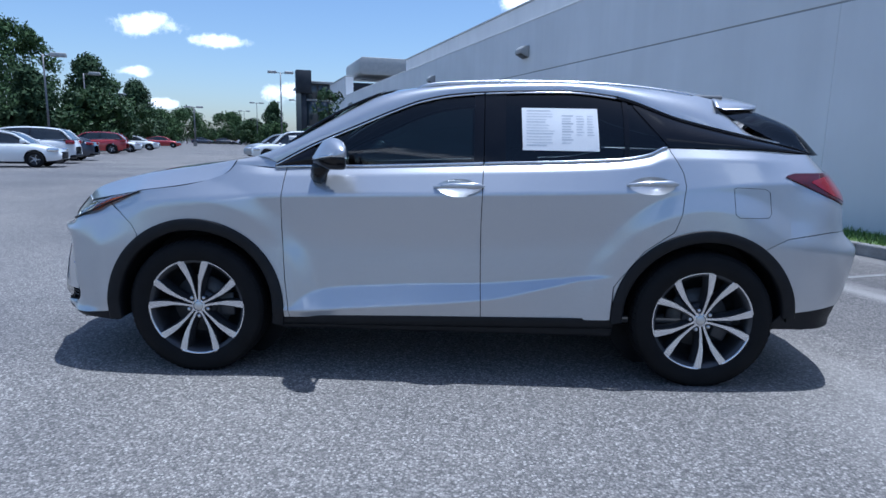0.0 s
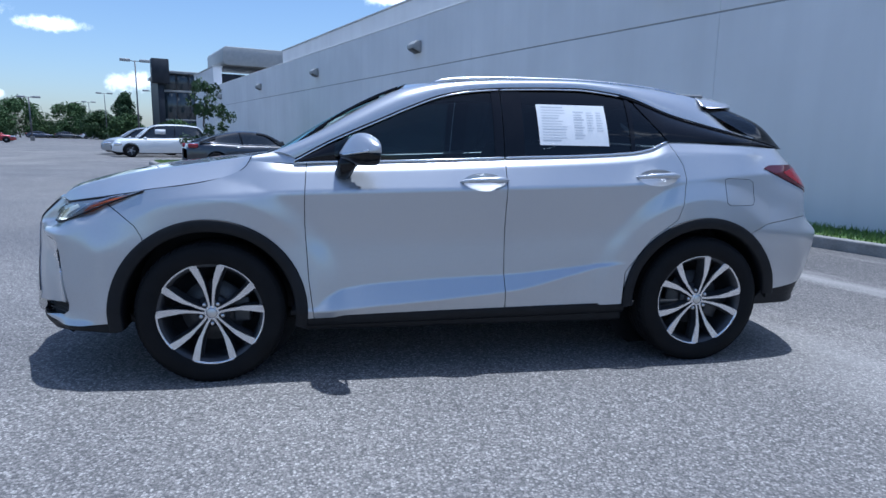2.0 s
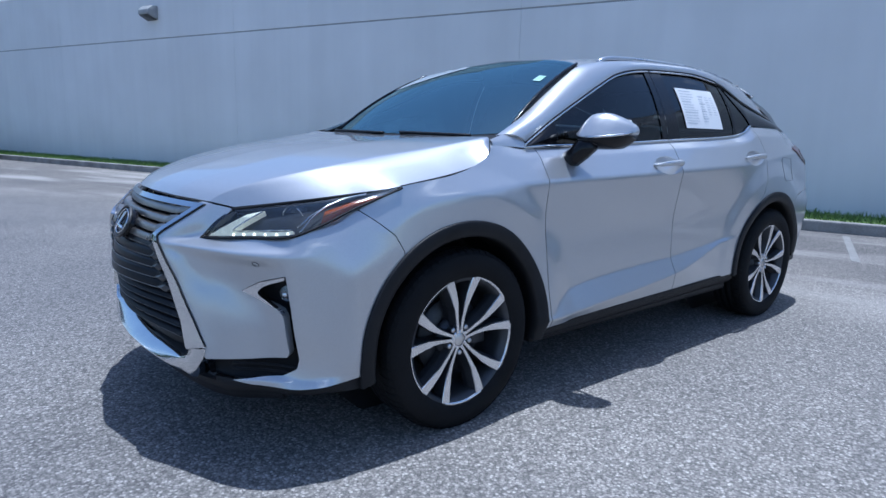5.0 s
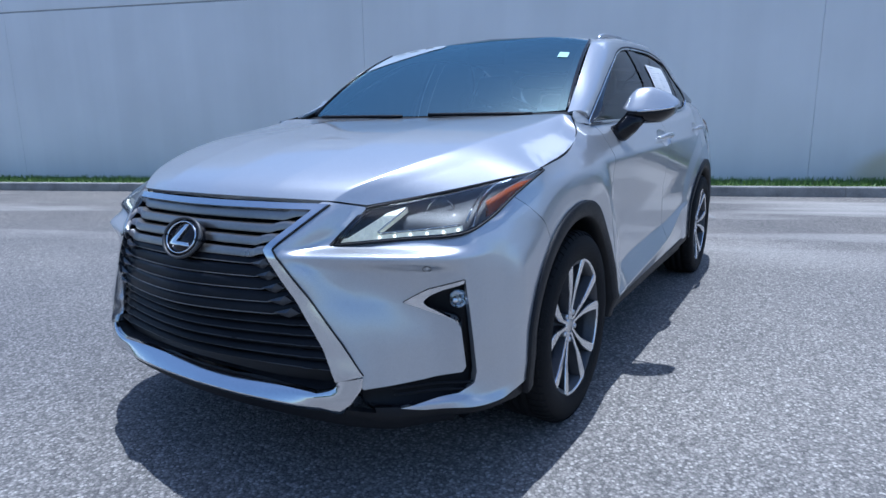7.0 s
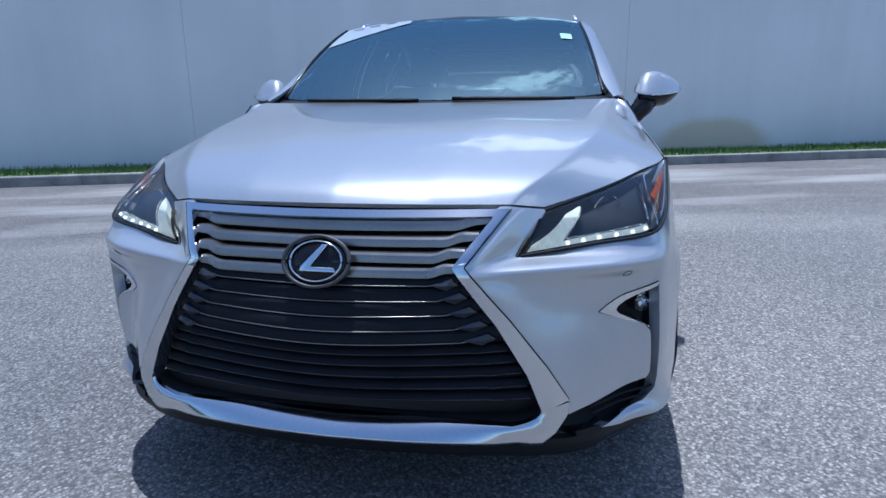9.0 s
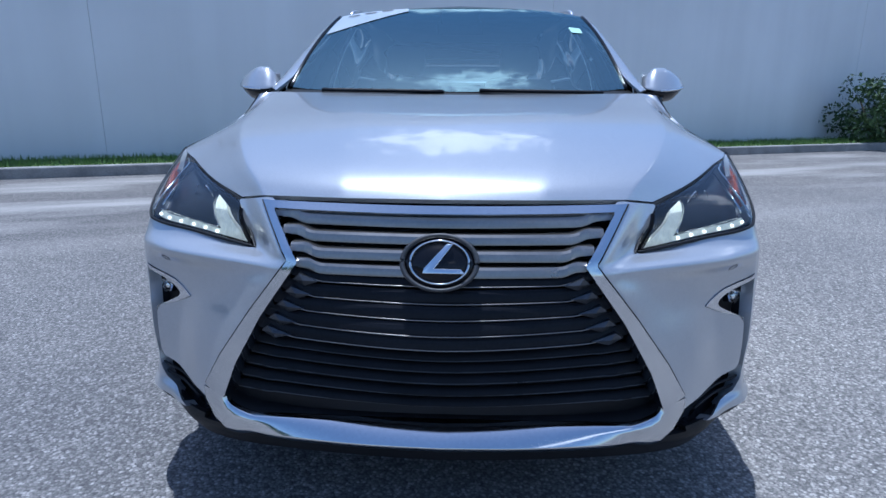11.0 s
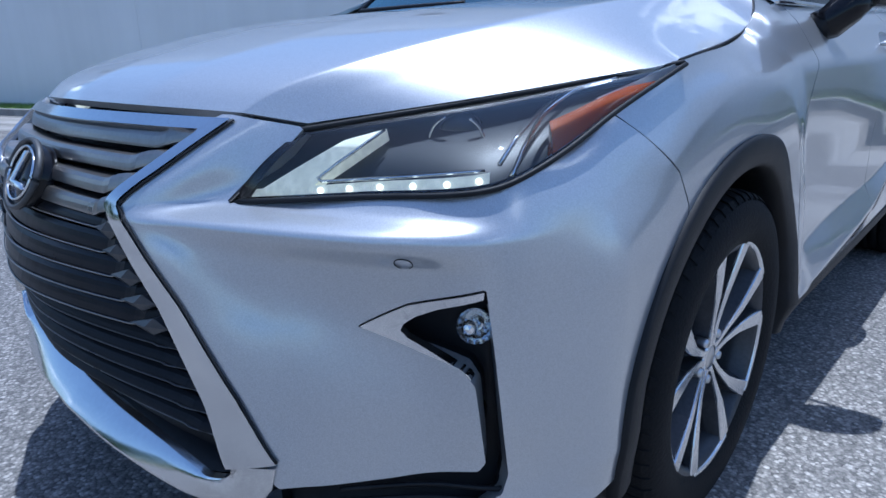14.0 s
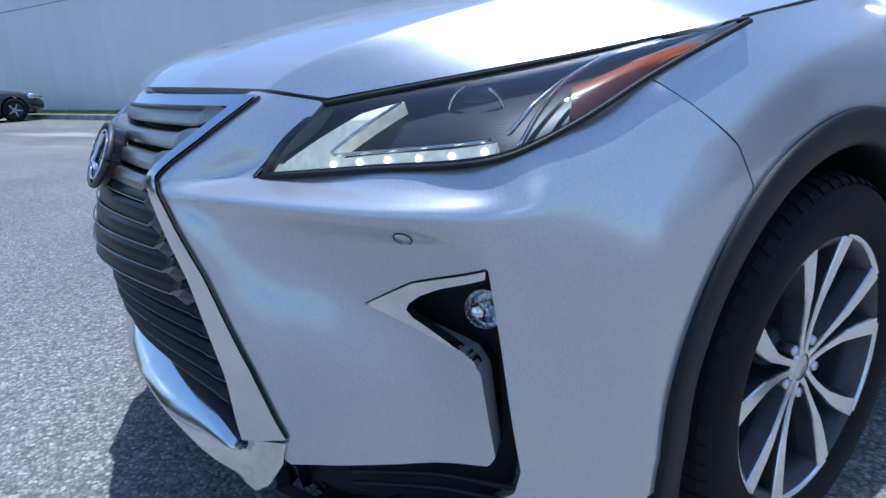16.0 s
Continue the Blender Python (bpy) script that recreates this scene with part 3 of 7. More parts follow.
def leaf_cloud(centres, n, size, seed, squash=1.0):
    """Many small bent leaves round a set of clump centres (x, y, z, radius)."""
    r = np.random.RandomState(seed)
    co, fc = [], []
    for x, y, z, rad in centres:
        for i in range(n):
            d = r.normal(size=3)
            d /= np.linalg.norm(d) + 1e-9
            q = rad * r.uniform(0.45, 1.05) ** 0.6
            p = np.array([x, y, z]) + d * q * np.array([1, 1, squash])
            u = r.normal(size=3)
            u /= np.linalg.norm(u) + 1e-9
            w = np.cross(u, d)
            w /= np.linalg.norm(w) + 1e-9
            s = size * r.uniform(0.6, 1.3)
            k = len(co)
            co += [tuple(p - u * s), tuple(p + w * s * 0.45 + d * s * 0.15), tuple(p + u * s), tuple(p - w * s * 0.45)]
            fc.append((k, k + 1, k + 2, k + 3))
    return co, fc


def tree(name, label, x, y, height, width, seed, leaf=M_LEAF, shape="round", clumps=46, leaves=60, size=0.16, trunk=0.3, m=WALL):
    """A tapered trunk with limbs and a ragged crown of leaf clumps."""
    r = random.Random(seed)
    t = thing(name, label, "tree", m @ pose(x, y, 0, 0, 0, r.uniform(0, 360)), group="trees round the lot")
    rad = 0.02 + height * 0.014
    bole = [(0.03 * r.uniform(-1, 1) * i, 0.03 * r.uniform(-1, 1) * i, -0.1 + height * 0.8 * i / 6) for i in range(7)]
    wood = [tube(bole, [rad * (1 - 0.13 * i) for i in range(7)], 8)]
    centres = []
    for i in range(clumps):
        f = r.random() ** 0.8
        z = height * (trunk + (1 - trunk) * f)
        if shape == "round":
            wide = math.sqrt(max(0.03, 1 - (2 * f - 0.85) ** 2 / 1.35))
        elif shape == "cone":
            wide = (1 - f) ** 0.75 + 0.08
        else:
            wide = 0.45 + 0.55 * math.sin(math.pi * min(1, f * 0.9 + 0.1))
        a, q = r.uniform(0, 6.283), math.sqrt(r.random())
        centres.append((math.cos(a) * q * wide * width / 2, math.sin(a) * q * wide * width / 2, z, width * r.uniform(0.07, 0.15)))
    for c in centres[::5]:
        k = max(1, min(5, int(6 * (c[2] / height - 0.15))))
        wood.append(tube([bole[k], ((bole[k][0] + c[0]) / 2, (bole[k][1] + c[1]) / 2, (bole[k][2] + c[2]) / 2 + 0.1), c[:3]], [rad * 0.4, rad * 0.25, rad * 0.1], 5))
    part("trunk", join(*wood), M_BARK, t)
    co, fc = leaf_cloud(centres, leaves, size, seed)
    me = bpy.data.meshes.new("crown")
    me.from_pydata(co, [], fc)
    me.materials.append(leaf)
    cr = new("crown", me)
    cr.parent = t
    return t


def build_shrub():
    r = random.Random(9)
    t = thing("shrub", "dense dark green shrub clipped beside the wall", "shrub", WALL @ pose(8.0, -12.3, 0.0))
    cs = [(r.uniform(-0.55, 0.65), r.uniform(-1.5, 1.5), r.uniform(0.3, 1.25), r.uniform(0.22, 0.38)) for _ in range(60)]
    wood = [tube([(0, k * 0.5, 0.0), (0.05, k * 0.55, 0.5), (0.1, k * 0.7, 1.0)], [0.04, 0.03, 0.012], 6) for k in (-2, -1, 0, 1, 2)]
    part("stem", join(*wood), M_BARK, t)
    co, fc = leaf_cloud(cs, 130, 0.055, 3)
    me = bpy.data.meshes.new("foliage")
    me.from_pydata(co, [], fc)
    me.materials.append(M_LEAF_DARK)
    f = new("foliage", me)
    f.parent = t


def build_wall_lamps():
    first = None
    for y in (4.75, 14.4, 24.0, 34.0, 45.6):
        if first is None:
            first = thing("wall_lamp", "grey wall-pack security lamp high on the wall", "wall lamp", WALL @ pose(WALL_X, y, 4.12), group="wall lamps")
            part("mount_plate", box(-0.03, 0.0, -0.2, 0.2, -0.17, 0.19, 0.008), M_LAMP_GREY, first)
            body = prism([(-0.03, 0.18), (-0.16, 0.18), (-0.30, 0.06), (-0.30, -0.05), (-0.03, -0.16)], "y", -0.21, 0.21, 0.014)
            part("housing", body, M_LAMP_GREY, first)
            part("lens", prism([(-0.04, -0.165), (-0.29, -0.06), (-0.285, -0.075), (-0.05, -0.185)], "y", -0.18, 0.18), M_LAMP_DARK, first, "dark prismatic lens")
        else:
            copy_thing(first, WALL @ pose(WALL_X, y, 4.12))


def build_canopy():
    t = thing("canopy", "white rounded entrance canopy slab over the roof", "canopy", WALL)
    prof = [(17.8, 11.7), (17.95, 11.4), (18.3, 11.2), (48, 11.2), (48, 13.8), (18.2, 13.7), (17.9, 13.5), (17.8, 13.2)]
    part("slab", prism(prof, "y", 90.0, 102.0, 0.05), M_COPING, t)
    part("beam", box(17.0, 46, 91, 101, 8.9, 10.0, 0.02, 1), M_FACADE, t)
    part("column", box(24, 25, 94, 95, 0, 11.0, 0.02, 1), M_COPING, t)
    part("beam", box(9.6, 26, 57.5, 58.2, 4.9, 5.6, 0.02, 1), M_FACADE, t)


def build_glass_building():
    t = thing("office_building", "two-storey dark glass office building with flat roof", "building", WALL @ pose(10.3, 95, 0))
    part("wall", box(0, 22, 0, 16, 0, 9.9), M_FACADE, t, smooth=False)
    part("roof", box(-0.4, 22.4, -0.5, 16.4, 9.9, 10.25, 0.03, 1), M_COPING, t)
    part("corner_block", box(-1.5, 0.7, -2.6, -0.6, 8.3, 11.6, 0.03, 1), M_FACADE, t)
    part("corner_post", box(-0.8, 0.0, -2.0, -1.2, 0, 8.3, 0.02, 1), M_FACADE, t)
    part("band", box(-0.12, 22.1, -0.14, 0.0, 7.3, 7.6, 0.02, 1), M_COPING, t)
    part("band", box(-0.12, 22.1, -0.14, 0.0, 3.3, 3.5, 0.02, 1), M_COPING, t)
    for k in range(12):
        for z0, z1 in ((0.3, 3.25), (3.55, 7.25), (7.65, 9.8)):
            w = part("window", box(0.15 + k * 1.75, 1.8 + k * 1.75, -0.05, 0.02, z0, z1, 0.01, 1), M_FACADE_GLASS, t)
            part("mullion", box(0.06 + k * 1.75, 0.14 + k * 1.75, -0.1, 0.02, z0, z1), M_POLE, w)


def lot_light(x, y, h, heads):
    t = thing("lot_light", "tall grey parking lot light with shoebox heads", "street lamp", WALL @ pose(x, y, 0), group="lot lights")
    part("base", box(-0.28, 0.28, -0.28, 0.28, 0, 0.7, 0.05), M_KERB, t)
    part("pole", tube([(0, 0, 0.65), (0, 0, h * 0.5), (0, 0, h)], [0.09, 0.075, 0.06], 8), M_POLE, t)
    for s in heads:
        part("arm", tube([(0, 0, h - 0.1), (s * 0.5, 0, h - 0.05)], 0.04, 6), M_POLE, t)
        part("lamp_head", box(s * 0.95 - 0.5, s * 0.95 + 0.5, -0.22, 0.22, h - 0.15, h + 0.13, 0.05), M_LAMP_GREY, t)


def build_lot():
    for x, y, h, heads in ((-12.5, 47.5, 6.9, (1,)), (-13.6, 65, 7.25, (1,)), (-16.0, 95, 7.2, (1,)), (5.2, 72, 9.0, (-1, 1)), (-9, 152, 8.4, (-1, 1)), (2.0, 165, 8.4, (-1, 1)),
                           (4.3, 135, 8.9, (-1, 1)), (11.4, 122, 9.0, (-1, 1)), (-6.4, 106, 6.3, (-1, 1))):
        lot_light(x, y, h, heads)
    # planted island between the parked cars
    isl = tagged(part("island_kerb", box(2.0, KERB_X, 23.9, 26.2, -0.05, 0.15, 0.05), M_KERB, smooth=False, m=WALL), "concrete kerbed planting island", "kerb", kind="structure")
    part("turf", box(2.2, KERB_X + 0.02, 24.1, 26.0, 0.1, 0.17, 0.02, 1), M_SOIL, isl, smooth=False)
    g = new("island_grass", blades(4000, 2.2, 7.6, 24.1, 26.0, 0.16, 0.03, 0.1, 8))
    g.matrix_basis = WALL
    tagged(g, "short green grass on the planting island", "grass", kind="stuff")
    # bay lines
    for x0, y0 in ((0.4, 29.2), (0.4, 32.2), (0.4, 38), (0.4, 41)):
        tagged(part("bay_line", box(x0, x0 + 5.2, y0, y0 + 0.1, 0.0, 0.004), M_WHITE_LINE, smooth=False, m=WALL), "worn white parking bay line", "road marking", kind="structure")
    for y0, x0 in ((-1.72, 5.4), (1.0, 4.9)):
        tagged(part("bay_line", box(x0, 7.4, y0 - 0.04, y0 + 0.04, 0.0, 0.003), M_FADED_LINE, smooth=False, m=WALL), "faded white parking bay line", "road marking", kind="structure")
    # trees
    tree("magnolia_tree", "small magnolia tree with glossy leaves on the island", 4.2, 24.9, 3.4, 2.2, 3, M_LEAF_DARK, "column", 26, 60, 0.10, 0.12)
    spots = ((-24, 62, 11.5, 9, "round", M_LEAF), (-19, 68, 7.4, 7, "cone", M_LEAF_PINE), (-17, 84, 10.3, 10, "cone", M_LEAF_PINE), (-23, 78, 13.0, 9, "round", M_LEAF),
             (-18.5, 98, 9.2, 10, "round", M_LEAF), (-15, 108, 9.4, 9.5, "cone", M_LEAF_PINE), (-13.5, 118, 5.6, 8, "round", M_LEAF), (-28, 50, 9.0, 8, "round", M_LEAF),
             (-12.2, 62, 5.2, 6, "round", M_LEAF_DARK), (-14, 90, 6.0, 7, "round", M_LEAF_DARK), (-33, 44, 8.5, 8, "round", M_LEAF_PINE),
             (-11.5, 160, 7.6, 11, "round", M_LEAF), (-6.5, 168, 3.2, 8, "round", M_LEAF_DARK), (-1.5, 158, 7.2, 9, "round", M_LEAF), (3.5, 140, 5.0, 7, "round", M_LEAF_DARK),
             (7.3, 128, 8.4, 6.4, "cone", M_LEAF_PINE), (9.8, 80, 2.6, 4.0, "round", M_LEAF), (12.4, 82, 2.4, 3.6, "round", M_LEAF_DARK), (6.8, 118, 4.0, 6, "round", M_LEAF))
    for i, (x, y, h, w, s, lf) in enumerate(spots):
        tree("tree", "leafy green tree at the edge of the parking lot" if s == "round" else "tall dark conifer at the edge of the parking lot", x, y, h, w, 20 + i, lf, s, 110, 90, 0.24, 0.04)


build_ground()
build_wall()
build_kerb()
build_grass()
build_shrub()
build_wall_lamps()
build_canopy()
build_glass_building()
build_lot()


# ---- the silver sport-utility car: its front axle at the origin, nose towards -x, left side at -y ----
ARCH_Z, ARCH_OUT, ARCH_IN = 0.375, 0.497, 0.432
AXLES = (0.0, 2.79)
TYRE_R, HUB_Z = 0.379, 0.372

# feature lines of the left side, front to rear: along, half width, height
RAIL_TOP = [(-0.50, 0.862, 0.955), (-0.30, 0.912, 1.012), (-0.04, 0.900, 1.050), (0.165, 0.868, 1.115), (0.23, 0.838, 1.168), (0.44, 0.826, 1.150),
            (0.79, 0.834, 1.160), (1.60, 0.842, 1.192), (2.32, 0.846, 1.226), (2.46, 0.840, 1.252), (2.57, 0.828, 1.294), (3.02, 0.795, 1.287), (3.22, 0.755, 1.275)]
RAIL_SHOULDER = [(-0.50, 0.905, 0.915), (0.0, 0.938, 0.975), (0.5, 0.938, 1.008), (1.0, 0.948, 1.020), (1.58, 0.952, 1.036), (2.2, 0.950, 1.056),
                 (2.6, 0.932, 1.075), (2.9, 0.916, 1.105), (3.22, 0.878, 1.130)]
RAIL_MID = [(-0.50, 0.940, 0.74), (0.0, 0.940, 0.78), (0.5, 0.914, 0.76), (1.0, 0.912, 0.75), (1.58, 0.914, 0.76), (2.2, 0.922, 0.79), (2.6, 0.942, 0.80), (2.9, 0.940, 0.80), (3.22, 0.922, 0.80)]
RAIL_LEDGE = [(-0.50, 0.945, 0.50), (0.30, 0.935, 0.46), (0.53, 0.958, 0.388), (0.60, 0.938, 0.446), (0.70, 0.923, 0.490), (0.93, 0.920, 0.516), (1.27, 0.920, 0.535), (1.58, 0.920, 0.546), (1.96, 0.922, 0.579), (2.26, 0.928, 0.613), (2.7, 0.942, 0.66), (3.22, 0.926, 0.60)]
RAIL_LOW = [(-0.50, 0.950, 0.40), (0.30, 0.952, 0.40), (0.55, 0.966, 0.374), (0.93, 0.968, 0.400), (1.27, 0.966, 0.426), (1.58, 0.960, 0.456), (1.65, 0.958, 0.465), (1.96, 0.945, 0.540), (2.16, 0.936, 0.588), (2.34, 0.930, 0.602), (2.8, 0.945, 0.60), (3.22, 0.925, 0.52)]
RAIL_SILL = [(-0.50, 0.938, 0.28), (0.55, 0.945, 0.335), (1.58, 0.945, 0.350), (2.3, 0.940, 0.360), (2.8, 0.925, 0.34), (3.22, 0.91, 0.36)]
# a rounded fold under the windows: along, half width, height
RAIL_BELT = [(-0.50, 0.871, 0.947), (-0.30, 0.914, 0.997), (-0.04, 0.9076, 1.034), (0.165, 0.881, 1.091), (0.23, 0.868, 1.116), (0.44, 0.868, 1.112),
             (0.79, 0.875, 1.120), (1.60, 0.884, 1.151), (2.32, 0.889, 1.184), (2.46, 0.885, 1.204), (2.57, 0.876, 1.236), (3.02, 0.848, 1.240), (3.22, 0.800, 1.232)]
SIDE_RAILS = (RAIL_SILL, RAIL_LOW, RAIL_LEDGE, RAIL_MID, RAIL_SHOULDER, RAIL_BELT, RAIL_TOP)


def side_width(x, z):
    """Half width of the body's left side at arrays of x and z, creases softened, arches flared."""
    x, z = np.asarray(x, float), np.asarray(z, float)
    r = [smooth_line(q, x) for q in SIDE_RAILS]
    total = np.zeros_like(x)
    offs = np.linspace(-1.0, 1.0, 9)
    soft = np.interp(z, [0.60, 0.68, 0.90, 1.0, 1.06], [0.0035, 0.045, 0.045, 0.016, 0.009])
    for o in offs:
        zz = z + o * soft
        y = np.zeros_like(x)
        for k, (a, b) in enumerate(zip(r, r[1:])):
            t = (zz - a[:, 1]) / np.maximum(b[:, 1] - a[:, 1], 1e-4)
            lo = t >= 0 if k else np.ones_like(t, bool)
            hi = t < 1 if k < len(r) - 2 else np.ones_like(t, bool)
            y = np.where(lo & hi, a[:, 0] + (b[:, 0] - a[:, 0]) * t, y)
        total += y
    y = total / len(offs)
    for ax in AXLES:
        d = np.hypot(x - ax, z - ARCH_Z)
        t = np.clip((0.705 - d) / 0.105, 0, 1)
        over = np.clip((z - ARCH_Z) / np.maximum(d, 0.1), 0, 1)
        y = y + (0.008 + 0.013 * over) * ((1 - 0.75 * over) * t * t * (3 - 2 * t) + 0.75 * over * t)
    return y


def top_z(x):
    return smooth_line(RAIL_TOP, x)[:, 1]


# nodes of the nose in plan, from the centre round the corner: height, x, half width
NOSE = (
    [(0.25, -0.98, 0), (0.32, -1.020, 0), (0.40, -1.048, 0), (0.52, -1.085, 0), (0.65, -1.092, 0), (0.74, -1.065, 0), (0.812, -1.032, 0), (0.87, -0.988, 0), (0.945, -0.93, 0)],
    [(0.25, -0.92, 0.55), (0.32, -0.955, 0.575), (0.40, -0.968, 0.580), (0.52, -0.982, 0.52), (0.65, -1.00, 0.435), (0.74, -1.01, 0.385), (0.785, -1.012, 0.362), (0.812, -1.008, 0.352), (0.87, -0.95, 0.385), (0.945, -0.85, 0.452)],
    [(0.25, -0.86, 0.69), (0.315, -0.893, 0.706), (0.345, -0.893, 0.700), (0.36, -0.893, 0.676), (0.40, -0.896, 0.672), (0.52, -0.895, 0.658), (0.65, -0.896, 0.616), (0.74, -0.940, 0.520), (0.782, -0.962, 0.470), (0.790, -0.962, 0.470), (0.812, -0.888, 0.487), (0.87, -0.84, 0.52), (0.945, -0.785, 0.55)],
    [(0.25, -0.76, 0.775), (0.315, -0.795, 0.805), (0.345, -0.795, 0.803), (0.36, -0.782, 0.790), (0.40, -0.774, 0.784), (0.52, -0.772, 0.781), (0.65, -0.778, 0.760), (0.74, -0.790, 0.770), (0.782, -0.826, 0.765), (0.790, -0.826, 0.765), (0.812, -0.776, 0.775), (0.87, -0.73, 0.77), (0.945, -0.63, 0.72)],
    [(0.25, -0.68, 0.865), (0.315, -0.715, 0.897), (0.36, -0.705, 0.884), (0.40, -0.70, 0.880), (0.52, -0.718, 0.876), (0.65, -0.728, 0.868), (0.74, -0.728, 0.870), (0.785, -0.724, 0.872), (0.812, -0.705, 0.868), (0.87, -0.67, 0.860), (0.945, -0.55, 0.80)],
    [(0.25, -0.59, 0.905), (0.315, -0.605, 0.944), (0.36, -0.60, 0.932), (0.40, -0.60, 0.930), (0.52, -0.61, 0.927), (0.65, -0.615, 0.922), (0.74, -0.615, 0.918), (0.812, -0.61, 0.908), (0.87, -0.59, 0.890), (0.945, -0.52, 0.84)],
)


def nose_point(u, z):
    """A point of the nose: u runs from 0 at the centre to 8 on the fender, at arrays of u and z."""
    u, z = np.asarray(u, float), np.asarray(z, float)
    nx, ny = [], []
    for col in NOSE:
        q = smooth_line(col, z)
        nx.append(q[:, 0])
        ny.append(q[:, 1])
    for x in (-0.50, -0.36, -0.20):
        nx.append(np.full_like(z, x))
        ny.append(side_width(np.full_like(z, x), z))
    nx, ny = [nx[1]] + nx, [-ny[1]] + ny
    px, py = np.array(nx).T, np.array(ny).T
    out = np.zeros((len(u), 3))
    for i in range(len(u)):
        k = np.arange(px.shape[1]) - 1.0
        q = smooth_line(np.column_stack([k, px[i], py[i]]), [u[i]])[0]
        out[i] = (q[0], -q[1], z[i])
    return out


def nose_grid(u0, u1, z0, z1, nu, nz):
    us, zs = np.linspace(u0, u1, nu), np.linspace(z0, z1, nz)
    px, py = [], []
    for col in NOSE:
        q = smooth_line(col, zs)
        px.append(q[:, 0])
        py.append(q[:, 1])
    for x in (-0.50, -0.36, -0.20):
        px.append(np.full_like(zs, x))
        py.append(side_width(np.full_like(zs, x), zs))
    px, py = np.array([px[1]] + px), np.array([-py[1]] + py)
    p = np.zeros((nu, nz, 3))
    k = np.arange(len(px)) - 1.0
    for j in range(nz):
        q = smooth_line(np.column_stack([k, px[:, j], py[:, j]]), us)
        p[:, j, 0], p[:, j, 1], p[:, j, 2] = q[:, 0], -q[:, 1], zs[j]
    return p


def nose_front(y, z):
    """x of the nose for a half width y at height z (front part)."""
    us = np.linspace(0, 5, 60)
    q = nose_point(us, np.full(60, z))
    return float(np.interp(abs(y), -q[:, 1], q[:, 0]))


def offset(bm, d):
    bm.normal_update()
    mv = [(v, v.normal.copy()) for v in bm.verts]
    for v, n in mv:
        v.co += n * d
    return bm


def away_from_axles(p, r):
    return np.minimum(np.hypot(p[:, 0] - AXLES[0], p[:, 2] - ARCH_Z), np.hypot(p[:, 0] - AXLES[1], p[:, 2] - ARCH_Z)) - r


def handle_oval(hx, hz, x, z):
    """Positive inside the scooped recess behind a door handle."""
    return 1.0 - np.hypot((x - hx) / 0.120, (z - hz + 0.002) / 0.047)


def side_panel(x0, x1, poly, hole=None, nx=None, arch=True, gap=0.0022):
    nx = nx or int((x1 - x0) / 0.018) + 2
    nz = 132
    xs = np.linspace(x0, x1, nx)
    lo = smooth_line(RAIL_SILL, xs)[:, 1]
    hi = top_z(xs)
    p = np.zeros((nx, nz, 3))
    for j in range(nz):
        z = lo + (hi - lo) * j / (nz - 1)
        p[:, j, 0], p[:, j, 1], p[:, j, 2] = xs, -side_width(xs, z), z
    bm = outward(grid(p), (1.4, 0, 0.6))
    f = inside(poly)
    bm = cut(bm, lambda q: f(q[:, 0], q[:, 2]) - gap)
    if arch:
        bm = cut(bm, lambda q: away_from_axles(q, ARCH_OUT))
    if hole:
        bm = cut(bm, lambda q: -0.05 * handle_oval(*hole, q[:, 0], q[:, 2]))
    bmesh.ops.recalc_face_normals(bm, faces=bm.faces)
    return flange(outward(bm, (1.4, 0, 0.6)))


def mirrored(bm):
    """A half and its mirror image in one mesh, joined along the centre line."""
    me = bpy.data.meshes.new("tmp")
    bm.to_mesh(me)
    b2 = bmesh.new()
    b2.from_mesh(me)
    bpy.data.meshes.remove(me)
    for v in b2.verts:
        v.co.y = -v.co.y
    bmesh.ops.reverse_faces(b2, faces=b2.faces)
    out = join(bm, b2)
    bmesh.ops.remove_doubles(out, verts=[v for v in out.verts if abs(v.co.y) < 0.002], dist=0.003)
    return out


def loft(rails, n, m, bulge=0.0, soft=True):
    """A surface through rails (lists of 3D points), n points along, m across."""
    r = np.array([spline(q, n) for q in rails])
    k = np.arange(len(rails), dtype=float)
    if bulge:
        out = np.zeros((n, m, 3))
        t = np.linspace(0, len(rails) - 1, m)
        offs = np.linspace(-bulge, bulge, 7)
        for i in range(n):
            dense = smooth_line(np.column_stack([k, r[:, i]]), t)
            for c in range(3):
                lin = sum(np.interp(np.clip(t + o, 0, k[-1]), k, r[:, i, c]) for o in offs) / 7
                out[i, :, c] = 0.25 * dense[:, c] + 0.75 * lin
        return out
    out = np.zeros((n, m, 3))
    for i in range(n):
        t = np.linspace(0, len(rails) - 1, m)
        if soft and len(rails) > 2:
            out[i] = smooth_line(np.column_stack([k, r[:, i]]), t)
        else:
            for c in range(3):
                out[i, :, c] = np.interp(t, k, r[:, i, c])
    return out


car = thing("suv", "silver metallic sport-utility car with spindle grille parked on the asphalt", "car")

# seams in the side view: along, height
SEAM_FENDER = [(-0.485, 0.945), (-0.42, 0.900), (-0.345, 0.840), (-0.31, 0.78), (-0.30, 0.60)]
SEAM_DOOR1 = [(0.492, 1.30), (0.497, 1.14), (0.488, 0.95), (0.487, 0.84), (0.503, 0.55), (0.530, 0.32)]
SEAM_DOOR2 = [(1.585, 1.30), (1.578, 1.10), (1.574, 0.87), (1.578, 0.60), (1.585, 0.32)]
SEAM_DOOR3 = [(2.560, 1.33), (2.585, 1.27), (2.640, 1.17), (2.652, 1.10), (2.632, 0.95), (2.600, 0.86), (2.45, 0.75), (2.30, 0.55), (2.29, 0.32)]

